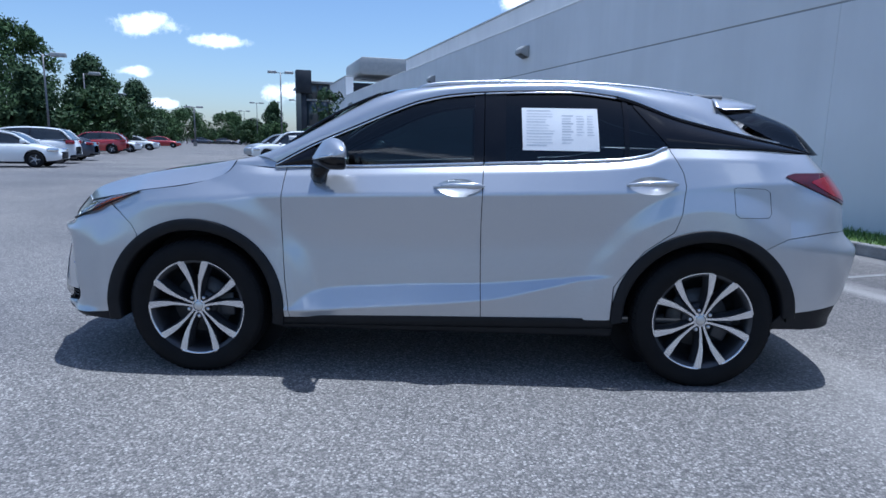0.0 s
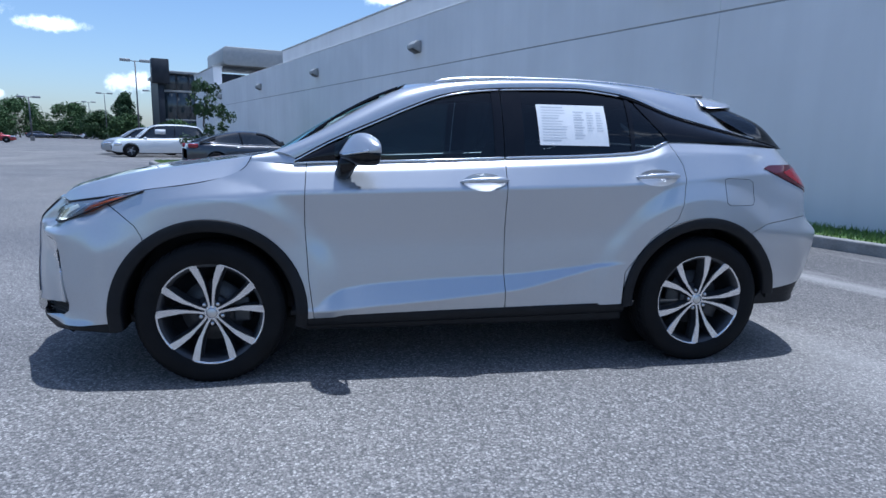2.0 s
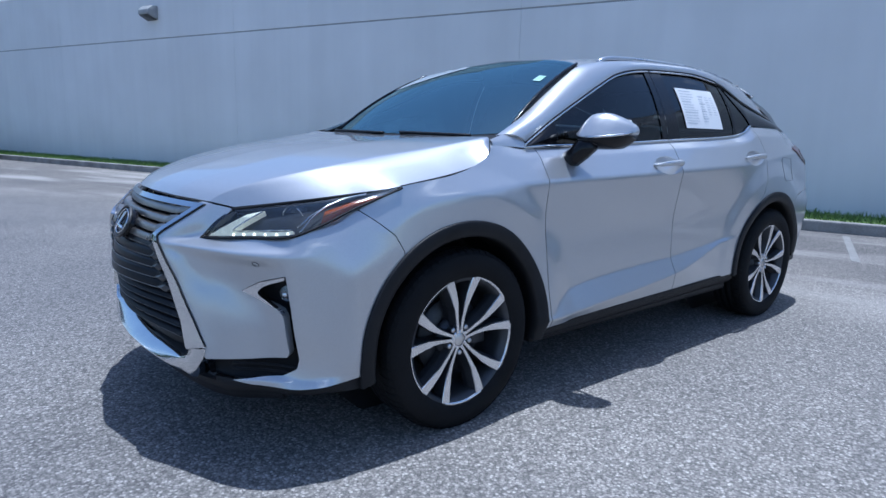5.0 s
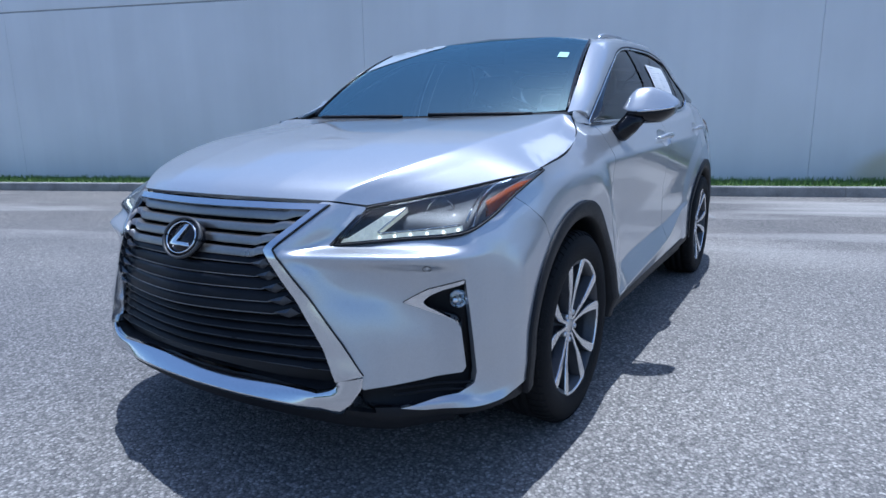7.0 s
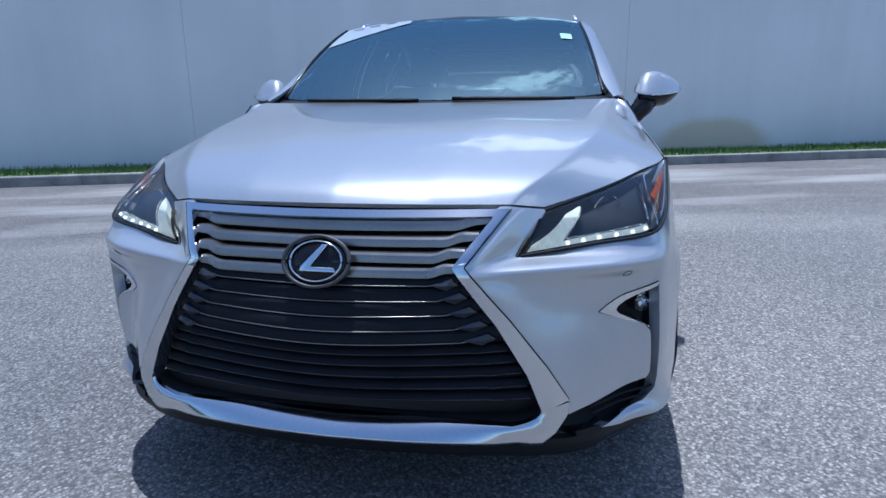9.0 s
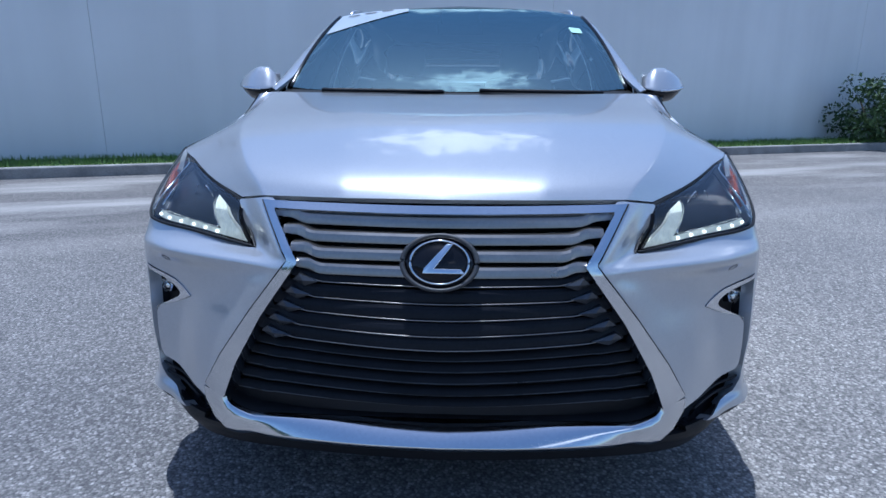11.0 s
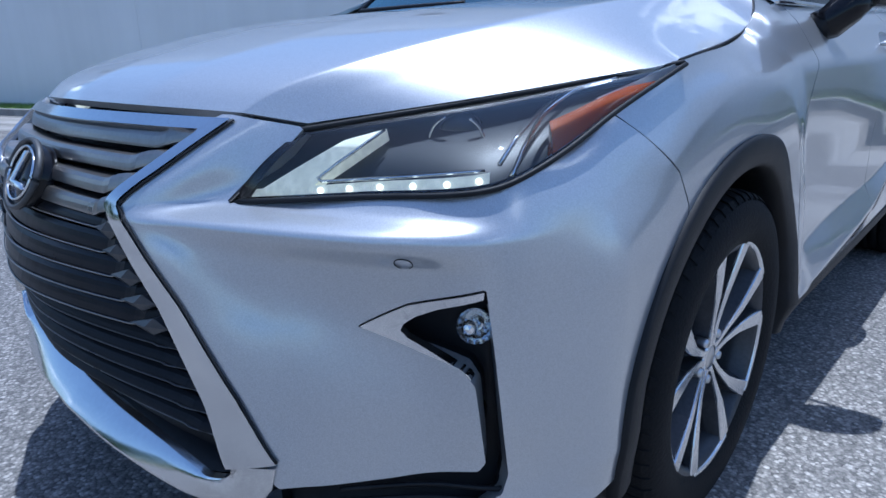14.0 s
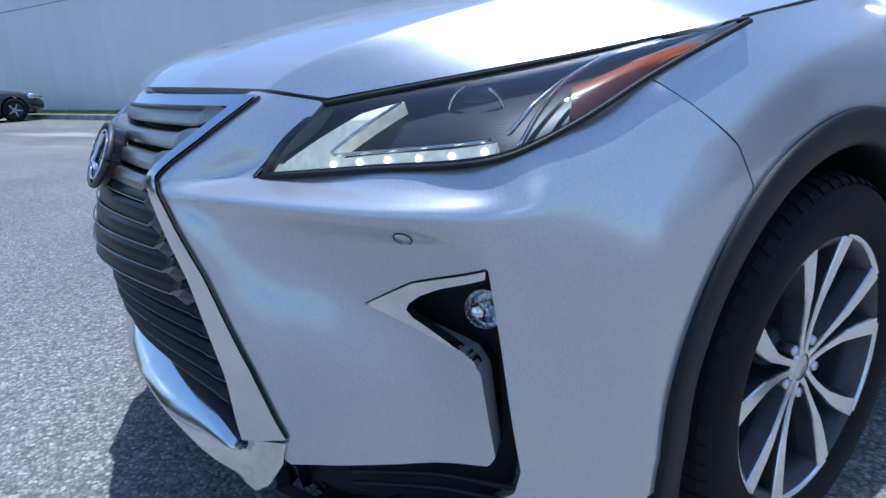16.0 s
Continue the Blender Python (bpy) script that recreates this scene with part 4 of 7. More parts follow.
HANDLES = ((1.452, 1.068), (2.474, 1.100))
fender = part("fender", side_panel(-0.495, 0.60, SEAM_FENDER + [(-0.2, 0.25), (0.530, 0.25)] + SEAM_DOOR1[::-1] + [(0.3, 1.4), (-0.485, 1.4)]), M_PAINT, car)
twin(fender)
door_a = part("front_door", side_panel(0.40, 1.66, SEAM_DOOR1 + [(1.0, 0.338), (1.585, 0.352)] + SEAM_DOOR2[::-1][1:], HANDLES[0]), M_PAINT, car)
door_b = part("rear_door", side_panel(1.50, 2.72, SEAM_DOOR2[:-1] + [(1.585, 0.352), (2.29, 0.362)] + SEAM_DOOR3[::-1][1:], HANDLES[1]), M_PAINT, car)
quarter = part("quarter_panel", side_panel(2.25, 3.22, SEAM_DOOR3[:-1] + [(2.3, 0.2), (3.05, 0.40), (3.10, 0.60), (3.06, 0.76), (3.20, 0.83), (3.4, 0.86), (3.4, 1.4)], gap=0.0015), M_PAINT, car)
twin(quarter)

# ---- tail: quarter corner, tailgate, rear bumper ----
TAIL_NODES = (
    [(0.36, 3.40, 0.89), (0.55, 3.42, 0.905), (0.76, 3.43, 0.915), (0.86, 3.42, 0.90), (1.03, 3.42, 0.875), (1.15, 3.40, 0.82), (1.275, 3.36, 0.715)],
    [(0.36, 3.54, 0.80), (0.55, 3.58, 0.83), (0.76, 3.61, 0.84), (0.86, 3.55, 0.815), (1.03, 3.54, 0.785), (1.15, 3.50, 0.71), (1.275, 3.43, 0.60)],
    [(0.36, 3.69, 0.45), (0.55, 3.75, 0.45), (0.76, 3.77, 0.45), (0.86, 3.68, 0.45), (1.03, 3.66, 0.45), (1.15, 3.62, 0.42), (1.275, 3.52, 0.36)],
    [(0.36, 3.73, 0.0), (0.55, 3.80, 0.0), (0.76, 3.82, 0.0), (0.86, 3.71, 0.0), (1.03, 3.69, 0.0), (1.15, 3.66, 0.0), (1.275, 3.56, 0.0)],
)


def tail_grid(z0, z1, n, m, u0=0.0, u1=5.0):
    zs, us = np.linspace(z0, z1, m), np.linspace(u0, u1, n)
    p = np.zeros((n, m, 3))
    for j, z in enumerate(zs):
        zz = np.array([z])
        rows = [(0, 3.06, float(side_width([3.06], zz)[0])), (1, 3.22, float(side_width([3.22], zz)[0]))]
        for k, col in enumerate(TAIL_NODES):
            q = smooth_line(col, zz)[0]
            rows.append((k + 2, q[0], q[1]))
        q = smooth_line(rows, us)
        p[:, j, 0], p[:, j, 1], p[:, j, 2] = q[:, 0], -q[:, 1], z
    return p


LAMP_POLY = [(3.170, 1.160), (3.25, 1.176), (3.62, 1.182), (3.62, 1.0), (3.545, 1.006), (3.42, 1.052)]
f_lamp = inside(LAMP_POLY)
f_bump = inside([(3.00, 0.42), (3.06, 0.76), (3.20, 0.83), (3.44, 0.868), (3.9, 0.875), (3.9, 0.47), (3.5, 0.45), (3.25, 0.42)])
body = cut(outward(grid(tail_grid(0.36, 1.275, 64, 44)), (2.6, 0, 0.8)), lambda q: np.maximum(-f_bump(q[:, 0], q[:, 2]), 0.0) - 0.002)
body = cut(body, lambda q: q[:, 2] - 0.80)
body = cut(body, lambda q: q[:, 0] - 3.212)
body = cut(body, lambda q: -np.where(-q[:, 1] > 0.42, f_lamp(q[:, 0], q[:, 2]), -1.0) - 0.001)
part("tailgate", mirrored(flange(outward(body, (2.6, 0, 0.8)))), M_PAINT, car)
bump = cut(outward(grid(tail_grid(0.36, 0.90, 64, 30)), (2.6, 0, 0.6)), lambda q: f_bump(q[:, 0], q[:, 2]) - 0.002)
bump = cut(bump, lambda q: away_from_axles(q, ARCH_OUT))
part("rear_bumper", mirrored(flange(outward(bump, (2.6, 0, 0.6)))), M_PAINT, car)
f_val = inside([(3.12, 0.30), (3.22, 0.415), (3.5, 0.447), (3.9, 0.467), (3.9, 0.36), (3.4, 0.30)])
val = cut(outward(grid(tail_grid(0.33, 0.50, 60, 12)), (2.6, 0, 0.4)), lambda q: f_val(q[:, 0], q[:, 2]))
part("rear_valance", mirrored(flange(outward(offset(val, -0.006), (2.6, 0, 0.4)))), M_CLAD, car, "black rear valance")
lamp = cut(outward(grid(tail_grid(1.0, 1.21, 70, 24)), (2.6, 0, 1.0)), lambda q: np.where(-q[:, 1] > 0.44, f_lamp(q[:, 0], q[:, 2]), -1.0) - 0.003)
lamp = part("tail_lamp", flange(outward(offset(lamp, 0.006), (2.6, 0, 1.0)), 0.03), M_TAIL_DARK, car, "dark red wraparound tail lamp")
f_in = inside([(3.32, 1.132), (3.42, 1.158), (3.62, 1.165), (3.62, 1.02), (3.545, 1.024), (3.44, 1.062)])
inner = cut(outward(grid(tail_grid(1.0, 1.21, 70, 24)), (2.6, 0, 1.0)), lambda q: np.where(-q[:, 1] > 0.48, f_in(q[:, 0], q[:, 2]), -1.0))
part("reflector", outward(offset(inner, 0.008), (2.6, 0, 1.0)), M_TAIL, lamp, "bright red lens")
twin(lamp)

# ---- greenhouse: glass, pillars, roof ----
DLO_LOW = [(0.432, 0.824, 1.156), (0.60, 0.828, 1.162), (0.79, 0.832, 1.166), (1.60, 0.840, 1.198), (2.32, 0.843, 1.233), (2.46, 0.838, 1.258), (2.565, 0.825, 1.300), (3.02, 0.790, 1.293), (3.42, 0.675, 1.270)]
DLO_TOP = [(0.432, 0.822, 1.160), (0.62, 0.800, 1.262), (0.90, 0.757, 1.388), (1.08, 0.730, 1.466), (1.24, 0.703, 1.525), (1.42, 0.684, 1.560), (1.62, 0.672, 1.577), (2.03, 0.668, 1.588), (2.31, 0.684, 1.560), (2.65, 0.715, 1.448),
           (2.95, 0.722, 1.377), (3.28, 0.690, 1.312), (3.42, 0.672, 1.274)]
GUTTER = [(0.300, 0.775, 1.200), (0.450, 0.738, 1.262), (0.720, 0.688, 1.415), (0.860, 0.661, 1.492), (1.000, 0.636, 1.559), (1.200, 0.612, 1.600), (1.600, 0.596, 1.630), (2.050, 0.590, 1.641), (2.400, 0.588, 1.630), (2.700, 0.582, 1.600), (2.920, 0.572, 1.560), (3.120, 0.550, 1.518)]


def glass_patch(x0, x1, n=40, m=14, inset=0.0, lo=0.0, hi=1.0):
    xs = np.linspace(x0, x1, n)
    a, b = smooth_line(DLO_LOW, xs), smooth_line(DLO_TOP, xs)
    p = np.zeros((n, m, 3))
    for j, t in enumerate(np.linspace(lo, hi, m)):
        q = a + (b - a) * t
        p[:, j, 0] = xs
        p[:, j, 1] = -(q[:, 0] + 0.022 * 4 * t * (1 - t) - inset)
        p[:, j, 2] = q[:, 1]
    return outward(grid(p), (1.5, 0, 1.0))


part("window_glass", glass_patch(0.64, 1.535, inset=0.006), M_GLASS_FRONT, door_a, "lightly tinted front door glass")
part("sail_panel", glass_patch(0.434, 0.645, inset=0.002), M_GLOSS_BLACK, door_a, "black triangular sail panel")
part("pillar_trim", glass_patch(1.528, 1.581), M_GLOSS_BLACK, door_a, "gloss black pillar trim")
part("pillar_trim", glass_patch(1.585, 1.70), M_GLOSS_BLACK, door_b, "gloss black pillar trim")
part("window_glass", glass_patch(1.694, 2.345, inset=0.006), M_GLASS_DARK, door_b, "dark privacy glass")
part("divider", glass_patch(2.338, 2.366, inset=0.001), M_GLOSS_BLACK, door_b, "gloss black window divider")
part("corner_glass", glass_patch(2.36, 2.60, inset=0.006), M_GLASS_DARK, door_b, "dark privacy glass")
q_glass = glass_patch(2.40, 3.42, 64, 16)
q_line = inside([(2.335, 1.60), (2.43, 1.48), (2.585, 1.29), (2.585, 1.0), (3.6, 1.0), (3.6, 1.7)])
qg = part("quarter_glass", cut(q_glass, lambda q: q_line(q[:, 0], q[:, 2])), M_GLOSS_BLACK, car, "black privacy quarter glass")
twin(qg)


def rail_bar(rail, x0, x1, n, radius, out=0.004, up=0.0):
    xs = np.linspace(x0, x1, n)
    q = smooth_line(rail, xs)
    return tube(np.column_stack([xs, -(q[:, 0] + out), q[:, 1] + up]), radius, 8)


# bright trim round the side windows
trim = join(rail_bar(DLO_LOW, 0.432, 1.579, 60, 0.0075), rail_bar(DLO_TOP, 0.432, 1.579, 60, 0.0055, 0.004, 0.003))
part("window_trim", trim, M_CHROME, door_a, "bright chrome window trim")
trim = join(rail_bar(DLO_LOW, 1.587, 2.563, 60, 0.0075), rail_bar(DLO_TOP, 1.587, 2.31, 40, 0.0055, 0.004, 0.003))
part("window_trim", trim, M_CHROME, door_b, "bright chrome window trim")
trim = part("quarter_trim", rail_bar(DLO_TOP, 2.31, 3.40, 50, 0.005, 0.003, 0.002), M_GLOSS_BLACK, car, "black quarter window moulding")
twin(trim)
# black seals along the window tops
seal = part("window_seal", rail_bar(DLO_TOP, 0.44, 2.32, 90, 0.006, 0.0005, 0.012), M_CLAD, car, "black rubber window seal")
twin(seal)

# roof side: pillar, roof edge and rear pillar in one stamping
xs = np.linspace(0.44, 3.28, 140)
a = smooth_line(DLO_TOP, xs)
low = np.column_stack([xs, a[:, 0], a[:, 1] + 0.014])
g = np.array(GUTTER)
gx = np.interp(np.linspace(0, 1, 140), [0, 0.2, 0.5, 0.8, 1.0], [0.30, 0.99, 1.75, 2.58, 2.875])
lx = np.interp(np.linspace(0, 1, 140), [0, 0.2, 0.5, 0.8, 1.0], [0.44, 1.10, 1.78, 2.64, 3.215])
lo_q, hi_q = smooth_line(DLO_TOP, lx), smooth_line(GUTTER, gx)
p = np.zeros((140, 12, 3))
rear = np.clip((np.linspace(0, 1, 140) - 0.80) / 0.20, 0, 1) ** 1.5      # the pillar narrows to a spear beside the rear window
for j, t in enumerate(np.linspace(0, 1, 12)):
    p[:, j, 0] = lx + (gx - lx) * (t + (t ** 0.42 - t) * rear)
    p[:, j, 1] = -(lo_q[:, 0] + 0.004 + (hi_q[:, 0] - lo_q[:, 0]) * t)
    p[:, j, 2] = lo_q[:, 1] + 0.014 + (hi_q[:, 1] - lo_q[:, 1] - 0.010) * t
    b = 0.030 * 4 * t * (1 - t) * (1 - 0.6 * rear)
    p[:, j, 1] -= b * 0.6
    p[:, j, 2] += b * 0.6
pill = part("roof_side", flange(outward(grid(p), (1.6, 0, 1.2)), 0.012), M_PAINT, car)
twin(pill)

ROOF_C = [(1.100, 0.000, 1.640), (1.350, 0.000, 1.668), (1.700, 0.000, 1.690), (2.050, 0.000, 1.697), (2.400, 0.000, 1.688), (2.750, 0.000, 1.656), (3.000, 0.000, 1.612)]
ROOF_M = [(1.070, -0.380, 1.616), (1.350, -0.380, 1.649), (1.700, -0.380, 1.672), (2.050, -0.380, 1.679), (2.400, -0.380, 1.670), (2.750, -0.380, 1.639), (2.990, -0.380, 1.596)]
ROOF_E = [(1.005, -0.638, 1.563), (1.200, -0.610, 1.603), (1.600, -0.594, 1.633), (2.050, -0.588, 1.644), (2.400, -0.586, 1.633), (2.700, -0.580, 1.603), (2.950, -0.568, 1.556)]
part("roof", mirrored(flange(outward(grid(loft([ROOF_C, ROOF_M, ROOF_E], 60, 18)), (1.8, 0, 0.6)), 0.012, lambda e: abs(e.verts[0].co.y) > 0.005)), M_PAINT, car)
# spoiler
sp_top = loft([[(2.975, 0, 1.610), (3.10, 0, 1.588), (3.20, 0, 1.562)], [(2.975, -0.38, 1.606), (3.10, -0.38, 1.584), (3.19, -0.38, 1.560)], [(2.875, -0.574, 1.574), (3.0, -0.572, 1.560), (3.128, -0.566, 1.537)], [(2.868, -0.672, 1.512), (2.98, -0.632, 1.516), (3.122, -0.568, 1.526)]], 12, 22)
sp_bot = sp_top.copy()
sp_bot[:, :, 2] -= np.linspace(0.02, 0.016, 12)[:, None] + 0.045 * np.sin(np.linspace(0, math.pi, 12))[:, None]
shell = np.concatenate([sp_top, sp_bot[::-1]], axis=0)
spb = mirrored(grid(shell))
bmesh.ops.remove_doubles(spb, verts=spb.verts, dist=0.0006)
bmesh.ops.holes_fill(spb, edges=[e for e in spb.edges if e.is_boundary], sides=0)
bmesh.ops.recalc_face_normals(spb, faces=spb.faces)
part("spoiler", spb, M_PAINT, car)
rg = loft([[(3.12, 0, 1.55), (3.41, 0, 1.435), (3.57, 0, 1.275)], [(3.10, -0.35, 1.545), (3.39, -0.38, 1.430), (3.54, -0.40, 1.275)],
           [(3.085, -0.53, 1.532), (3.325, -0.602, 1.415), (3.440, -0.665, 1.272)], [(2.87, -0.640, 1.515), (3.03, -0.672, 1.432), (3.225, -0.703, 1.330)]], 20, 22)
part("rear_glass", mirrored(outward(grid(rg), (2.6, 0, 1.0))), M_GLASS_DARK, car, "dark sloping rear window")
# roof rails
rl = [(1.19, -0.612, 1.594), (1.25, -0.606, 1.622), (1.42, -0.598, 1.640), (1.70, -0.594, 1.650), (2.0, -0.592, 1.652), (2.3, -0.590, 1.642), (2.62, -0.586, 1.612), (2.76, -0.584, 1.586)]
rail = part("roof_rail", tube(spline(rl, 40), [0.009] + [0.013] * 38 + [0.009], 10), M_SATIN, car, "satin silver roof rail")
twin(rail)

# windscreen, cowl, wipers
WS_LOW = [(0.27, 0, 1.200), (0.295, -0.35, 1.203), (0.345, -0.60, 1.206), (0.400, -0.742, 1.216)]
WS_TOP = [(1.10, 0, 1.632), (1.085, -0.30, 1.624), (1.045, -0.50, 1.602), (0.998, -0.630, 1.574)]
ws = np.zeros((30, 24, 3))
lo_r, hi_r = spline(WS_LOW, 24), spline(WS_TOP, 24)
for i, t in enumerate(np.linspace(0, 1, 30)):
    ws[i] = lo_r + (hi_r - lo_r) * t
    ws[i, :, 2] += 0.028 * 4 * t * (1 - t)
    ws[i, :, 0] -= 0.012 * 4 * t * (1 - t)
shield = part("windscreen", mirrored(outward(grid(ws), (1.4, 0, 0.8))), M_GLASS_SHIELD, car, "clear windscreen reflecting the sky")
edge = np.array([ws[i, -1] for i in range(30)])
band = part("screen_moulding", tube(edge, 0.008, 8), M_GLOSS_BLACK, shield, "black windscreen moulding")
twin(band)
part("screen_band", mirrored(outward(grid(np.array([ws[i] for i in (27, 28, 29)]) + np.array([0, 0, -0.004])), (1.4, 0, 0.8))), M_CLAD, shield, "black top shade band")
cowl = loft([[(0.19, 0, 1.172), (0.27, 0, 1.197)], [(0.22, -0.38, 1.176), (0.30, -0.36, 1.199)], [(0.27, -0.66, 1.180), (0.36, -0.66, 1.205)], [(0.30, -0.78, 1.178), (0.42, -0.755, 1.212)]], 4, 20)
part("cowl", mirrored(flange(outward(grid(cowl), (0.3, 0, 0.8)), 0.02)), M_CLAD, car, "black plastic cowl")
for s, yy in ((0, -0.62), (1, 0.05)):
    wb = [(0.262 + 0.05 * abs(yy), yy, 1.200), (0.262, yy + 0.22, 1.203), (0.268, yy + 0.52, 1.206)]
    part("wiper", tube(spline(wb, 10), 0.008, 6), M_CLAD, car, "black wiper")

# ---- bonnet ----
HOOD_C = [(-0.925, 0, 0.950), (-0.903, 0, 0.973), (-0.855, 0, 1.000), (-0.70, 0, 1.049), (-0.40, 0, 1.117), (0.0, 0, 1.166), (0.21, 0, 1.188)]
HOOD_B = [(-0.905, -0.25, 0.948), (-0.883, -0.255, 0.971), (-0.835, -0.265, 0.998), (-0.68, -0.29, 1.047), (-0.38, -0.32, 1.116), (0.0, -0.36, 1.168), (0.235, -0.40, 1.192)]
HOOD_R = [(-0.845, -0.468, 0.942), (-0.80, -0.500, 0.974), (-0.70, -0.562, 1.014), (-0.36, -0.690, 1.096), (0.0, -0.745, 1.153), (0.255, -0.770, 1.197)]
HOOD_E = [(-0.782, -0.552, 0.926), (-0.64, -0.685, 0.952), (-0.46, -0.815, 0.984), (-0.30, -0.910, 1.014), (-0.04, -0.897, 1.052), (0.12, -0.876, 1.090), (0.19, -0.856, 1.135), (0.218, -0.825, 1.188)]
HOOD_V = (spline(HOOD_R, 24) + spline(HOOD_E, 24)) / 2 + np.array([0, 0, 0.001]) * np.sin(np.linspace(0, math.pi, 24))[:, None]
hood_p = loft([[(x, -y, z) for x, y, z in HOOD_B], HOOD_C, HOOD_B, HOOD_R, HOOD_V, HOOD_E], 64, 121, 0.045)
hood = grid(hood_p)
hood = cut(hood, lambda q: 0.0003 - q[:, 1])
part("bonnet", mirrored(flange(outward(hood, (0, 0, 0.3)), 0.02, lambda e: abs(e.verts[0].co.y) > 0.004)), M_PAINT, car)
gap_line = spline([(x, y - 0.0005, z + 0.0005) for x, y, z in HOOD_E[3:]], 60)
gl_ = part("bonnet_gap", tube(gap_line, 0.0026, 5), M_CLAD, car, "dark shut line of the bonnet")
twin(gl_)
# fender top between the bonnet's end, the pillar and the door
ft = loft([[(0.218, -0.830, 1.186), (0.31, -0.800, 1.208), (0.42, -0.780, 1.240)], [(0.222, -0.838, 1.173), (0.32, -0.824, 1.186), (0.44, -0.813, 1.193)], [(0.225, -0.842, 1.160), (0.33, -0.834, 1.158), (0.46, -0.830, 1.150)]], 12, 8)
ftp = part("pillar_foot", outward(grid(ft), (0.4, 0, 0.9)), M_PAINT, car)
twin(ftp)

# ---- nose: bumper cover, spindle grille, lamps ----
diag = lambda q: q[:, 0] + np.abs(q[:, 1])
CHROME_OUT = [(-0.1, 0.936), (0.466, 0.932), (0.367, 0.811), (0.478, 0.672), (0.574, 0.540), (0.634, 0.440), (0.600, 0.336), (0.40, 0.346), (-0.1, 0.355)]
CHROME_IN = [(-0.1, 0.917), (0.428, 0.915), (0.340, 0.810), (0.445, 0.664), (0.524, 0.528), (0.566, 0.424), (0.526, 0.402), (0.35, 0.412), (-0.1, 0.420)]
FOG_BLACK = [(-0.122, 0.652), (-0.02, 0.690), (0.128, 0.722), (0.148, 0.62), (0.168, 0.50), (0.182, 0.425), (0.170, 0.392), (0.10, 0.366), (-0.156, 0.343), (-0.42, 0.326), (-0.37, 0.345), (-0.305, 0.402),
             (-0.06, 0.412), (0.120, 0.428), (0.136, 0.445), (0.112, 0.575), (0.085, 0.600), (0.0, 0.618)]
BUMPER = [(-0.395, 0.940), (-0.232, 0.922), (-0.300, 0.872), (-0.405, 0.812), (-0.13, 0.832), (0.15, 0.853), (0.25, 0.885), (0.406, 0.942), (0.55, 0.945), (0.80, 0.80), (0.80, 0.45), (0.47, 0.338), (0.30, 0.324),
          (0.20, 0.322), (-0.05, 0.328), (-0.157, 0.341), (-0.30, 0.402), (-0.365, 0.44), (-0.48, 0.54), (-0.58, 0.672), (-0.675, 0.812), (-0.52, 0.87), (-0.43, 0.94)]
f_cout, f_cin, f_fog, f_bmp = inside(CHROME_OUT), inside(CHROME_IN), inside(FOG_BLACK), inside(BUMPER)
bp = outward(grid(nose_grid(0.3, 8.0, 0.255, 0.945, 150, 130)), (0.2, 0, 0.6))
bp = cut(bp, lambda q: f_bmp(diag(q), q[:, 2]) - 0.0012)
bp = cut(bp, lambda q: -f_fog(diag(q), q[:, 2]) - 0.0012)
bp = cut(bp, lambda q: np.where(q[:, 0] < -0.78, -f_cout(-q[:, 1], q[:, 2]), 0.1) + 0.012)
bp = cut(bp, lambda q: np.hypot(q[:, 0], q[:, 2] - ARCH_Z) - ARCH_OUT)
fs = inside([(-2, 2), (-2, 0), (-0.30, 0)] + SEAM_FENDER[::-1] + [(-0.485, 2)])
bp = cut(bp, lambda q: fs(q[:, 0], q[:, 2]) - 0.0015)
cover = part("front_bumper", flange(outward(bp, (0.2, 0, 0.6)), 0.034), M_PAINT, car)
twin(cover)
ch = outward(grid(nose_grid(0.0, 3.2, 0.30, 0.945, 90, 90)), (0.2, 0, 0.6))
ch = cut(ch, lambda q: np.minimum(f_cout(-q[:, 1], q[:, 2]) - 0.001, -f_cin(-q[:, 1], q[:, 2])))
ch = cut(ch, lambda q: q[:, 2] - 0.430 - 0.23 * np.maximum(np.abs(q[:, 1]) - 0.564, -0.01))
ch = offset(outward(ch, (0.2, 0, 0.6)), 0.006)
part("grille_surround", mirrored(flange(ch, 0.040, lambda e: max(abs(v.co.y) for v in e.verts) > 0.003)), M_SURROUND, car, "bright chrome spindle grille surround")
# chin bar of the surround: a band that faces up, a thin underside, and a folded corner piece at each end
CHIN_IN = [(0.0, -0.996), (0.20, -0.994), (0.35, -0.990), (0.489, -0.986)]
CHIN_OUT = [(0.0, -1.046), (0.16, -1.040), (0.37, -1.017), (0.44, -1.004), (0.503, -0.985)]
# stations of one half, from the seam under the arm to the centre: inner edge, outer edge, return of the inner and of the outer edge
CHIN = [((-0.972, 0.565, 0.428), (-0.940, 0.636, 0.442), (0.030, -0.006, 0.000), (0.020, -0.010, -0.002)),
        ((-0.973, 0.562, 0.415), (-0.946, 0.632, 0.408), (0.030, -0.006, 0.003), (0.020, -0.012, -0.006)),
        ((-0.976, 0.552, 0.403), (-0.962, 0.604, 0.362), (0.030, -0.004, 0.008), (0.016, -0.011, -0.012)),
        ((-0.980, 0.533, 0.393), (-0.974, 0.572, 0.337), (0.030, 0.0, 0.011), (0.014, -0.006, -0.017)),
        ((-0.984, 0.512, 0.385), (-0.981, 0.540, 0.336), (0.030, 0.0, 0.013), (0.015, 0.0, -0.018))]
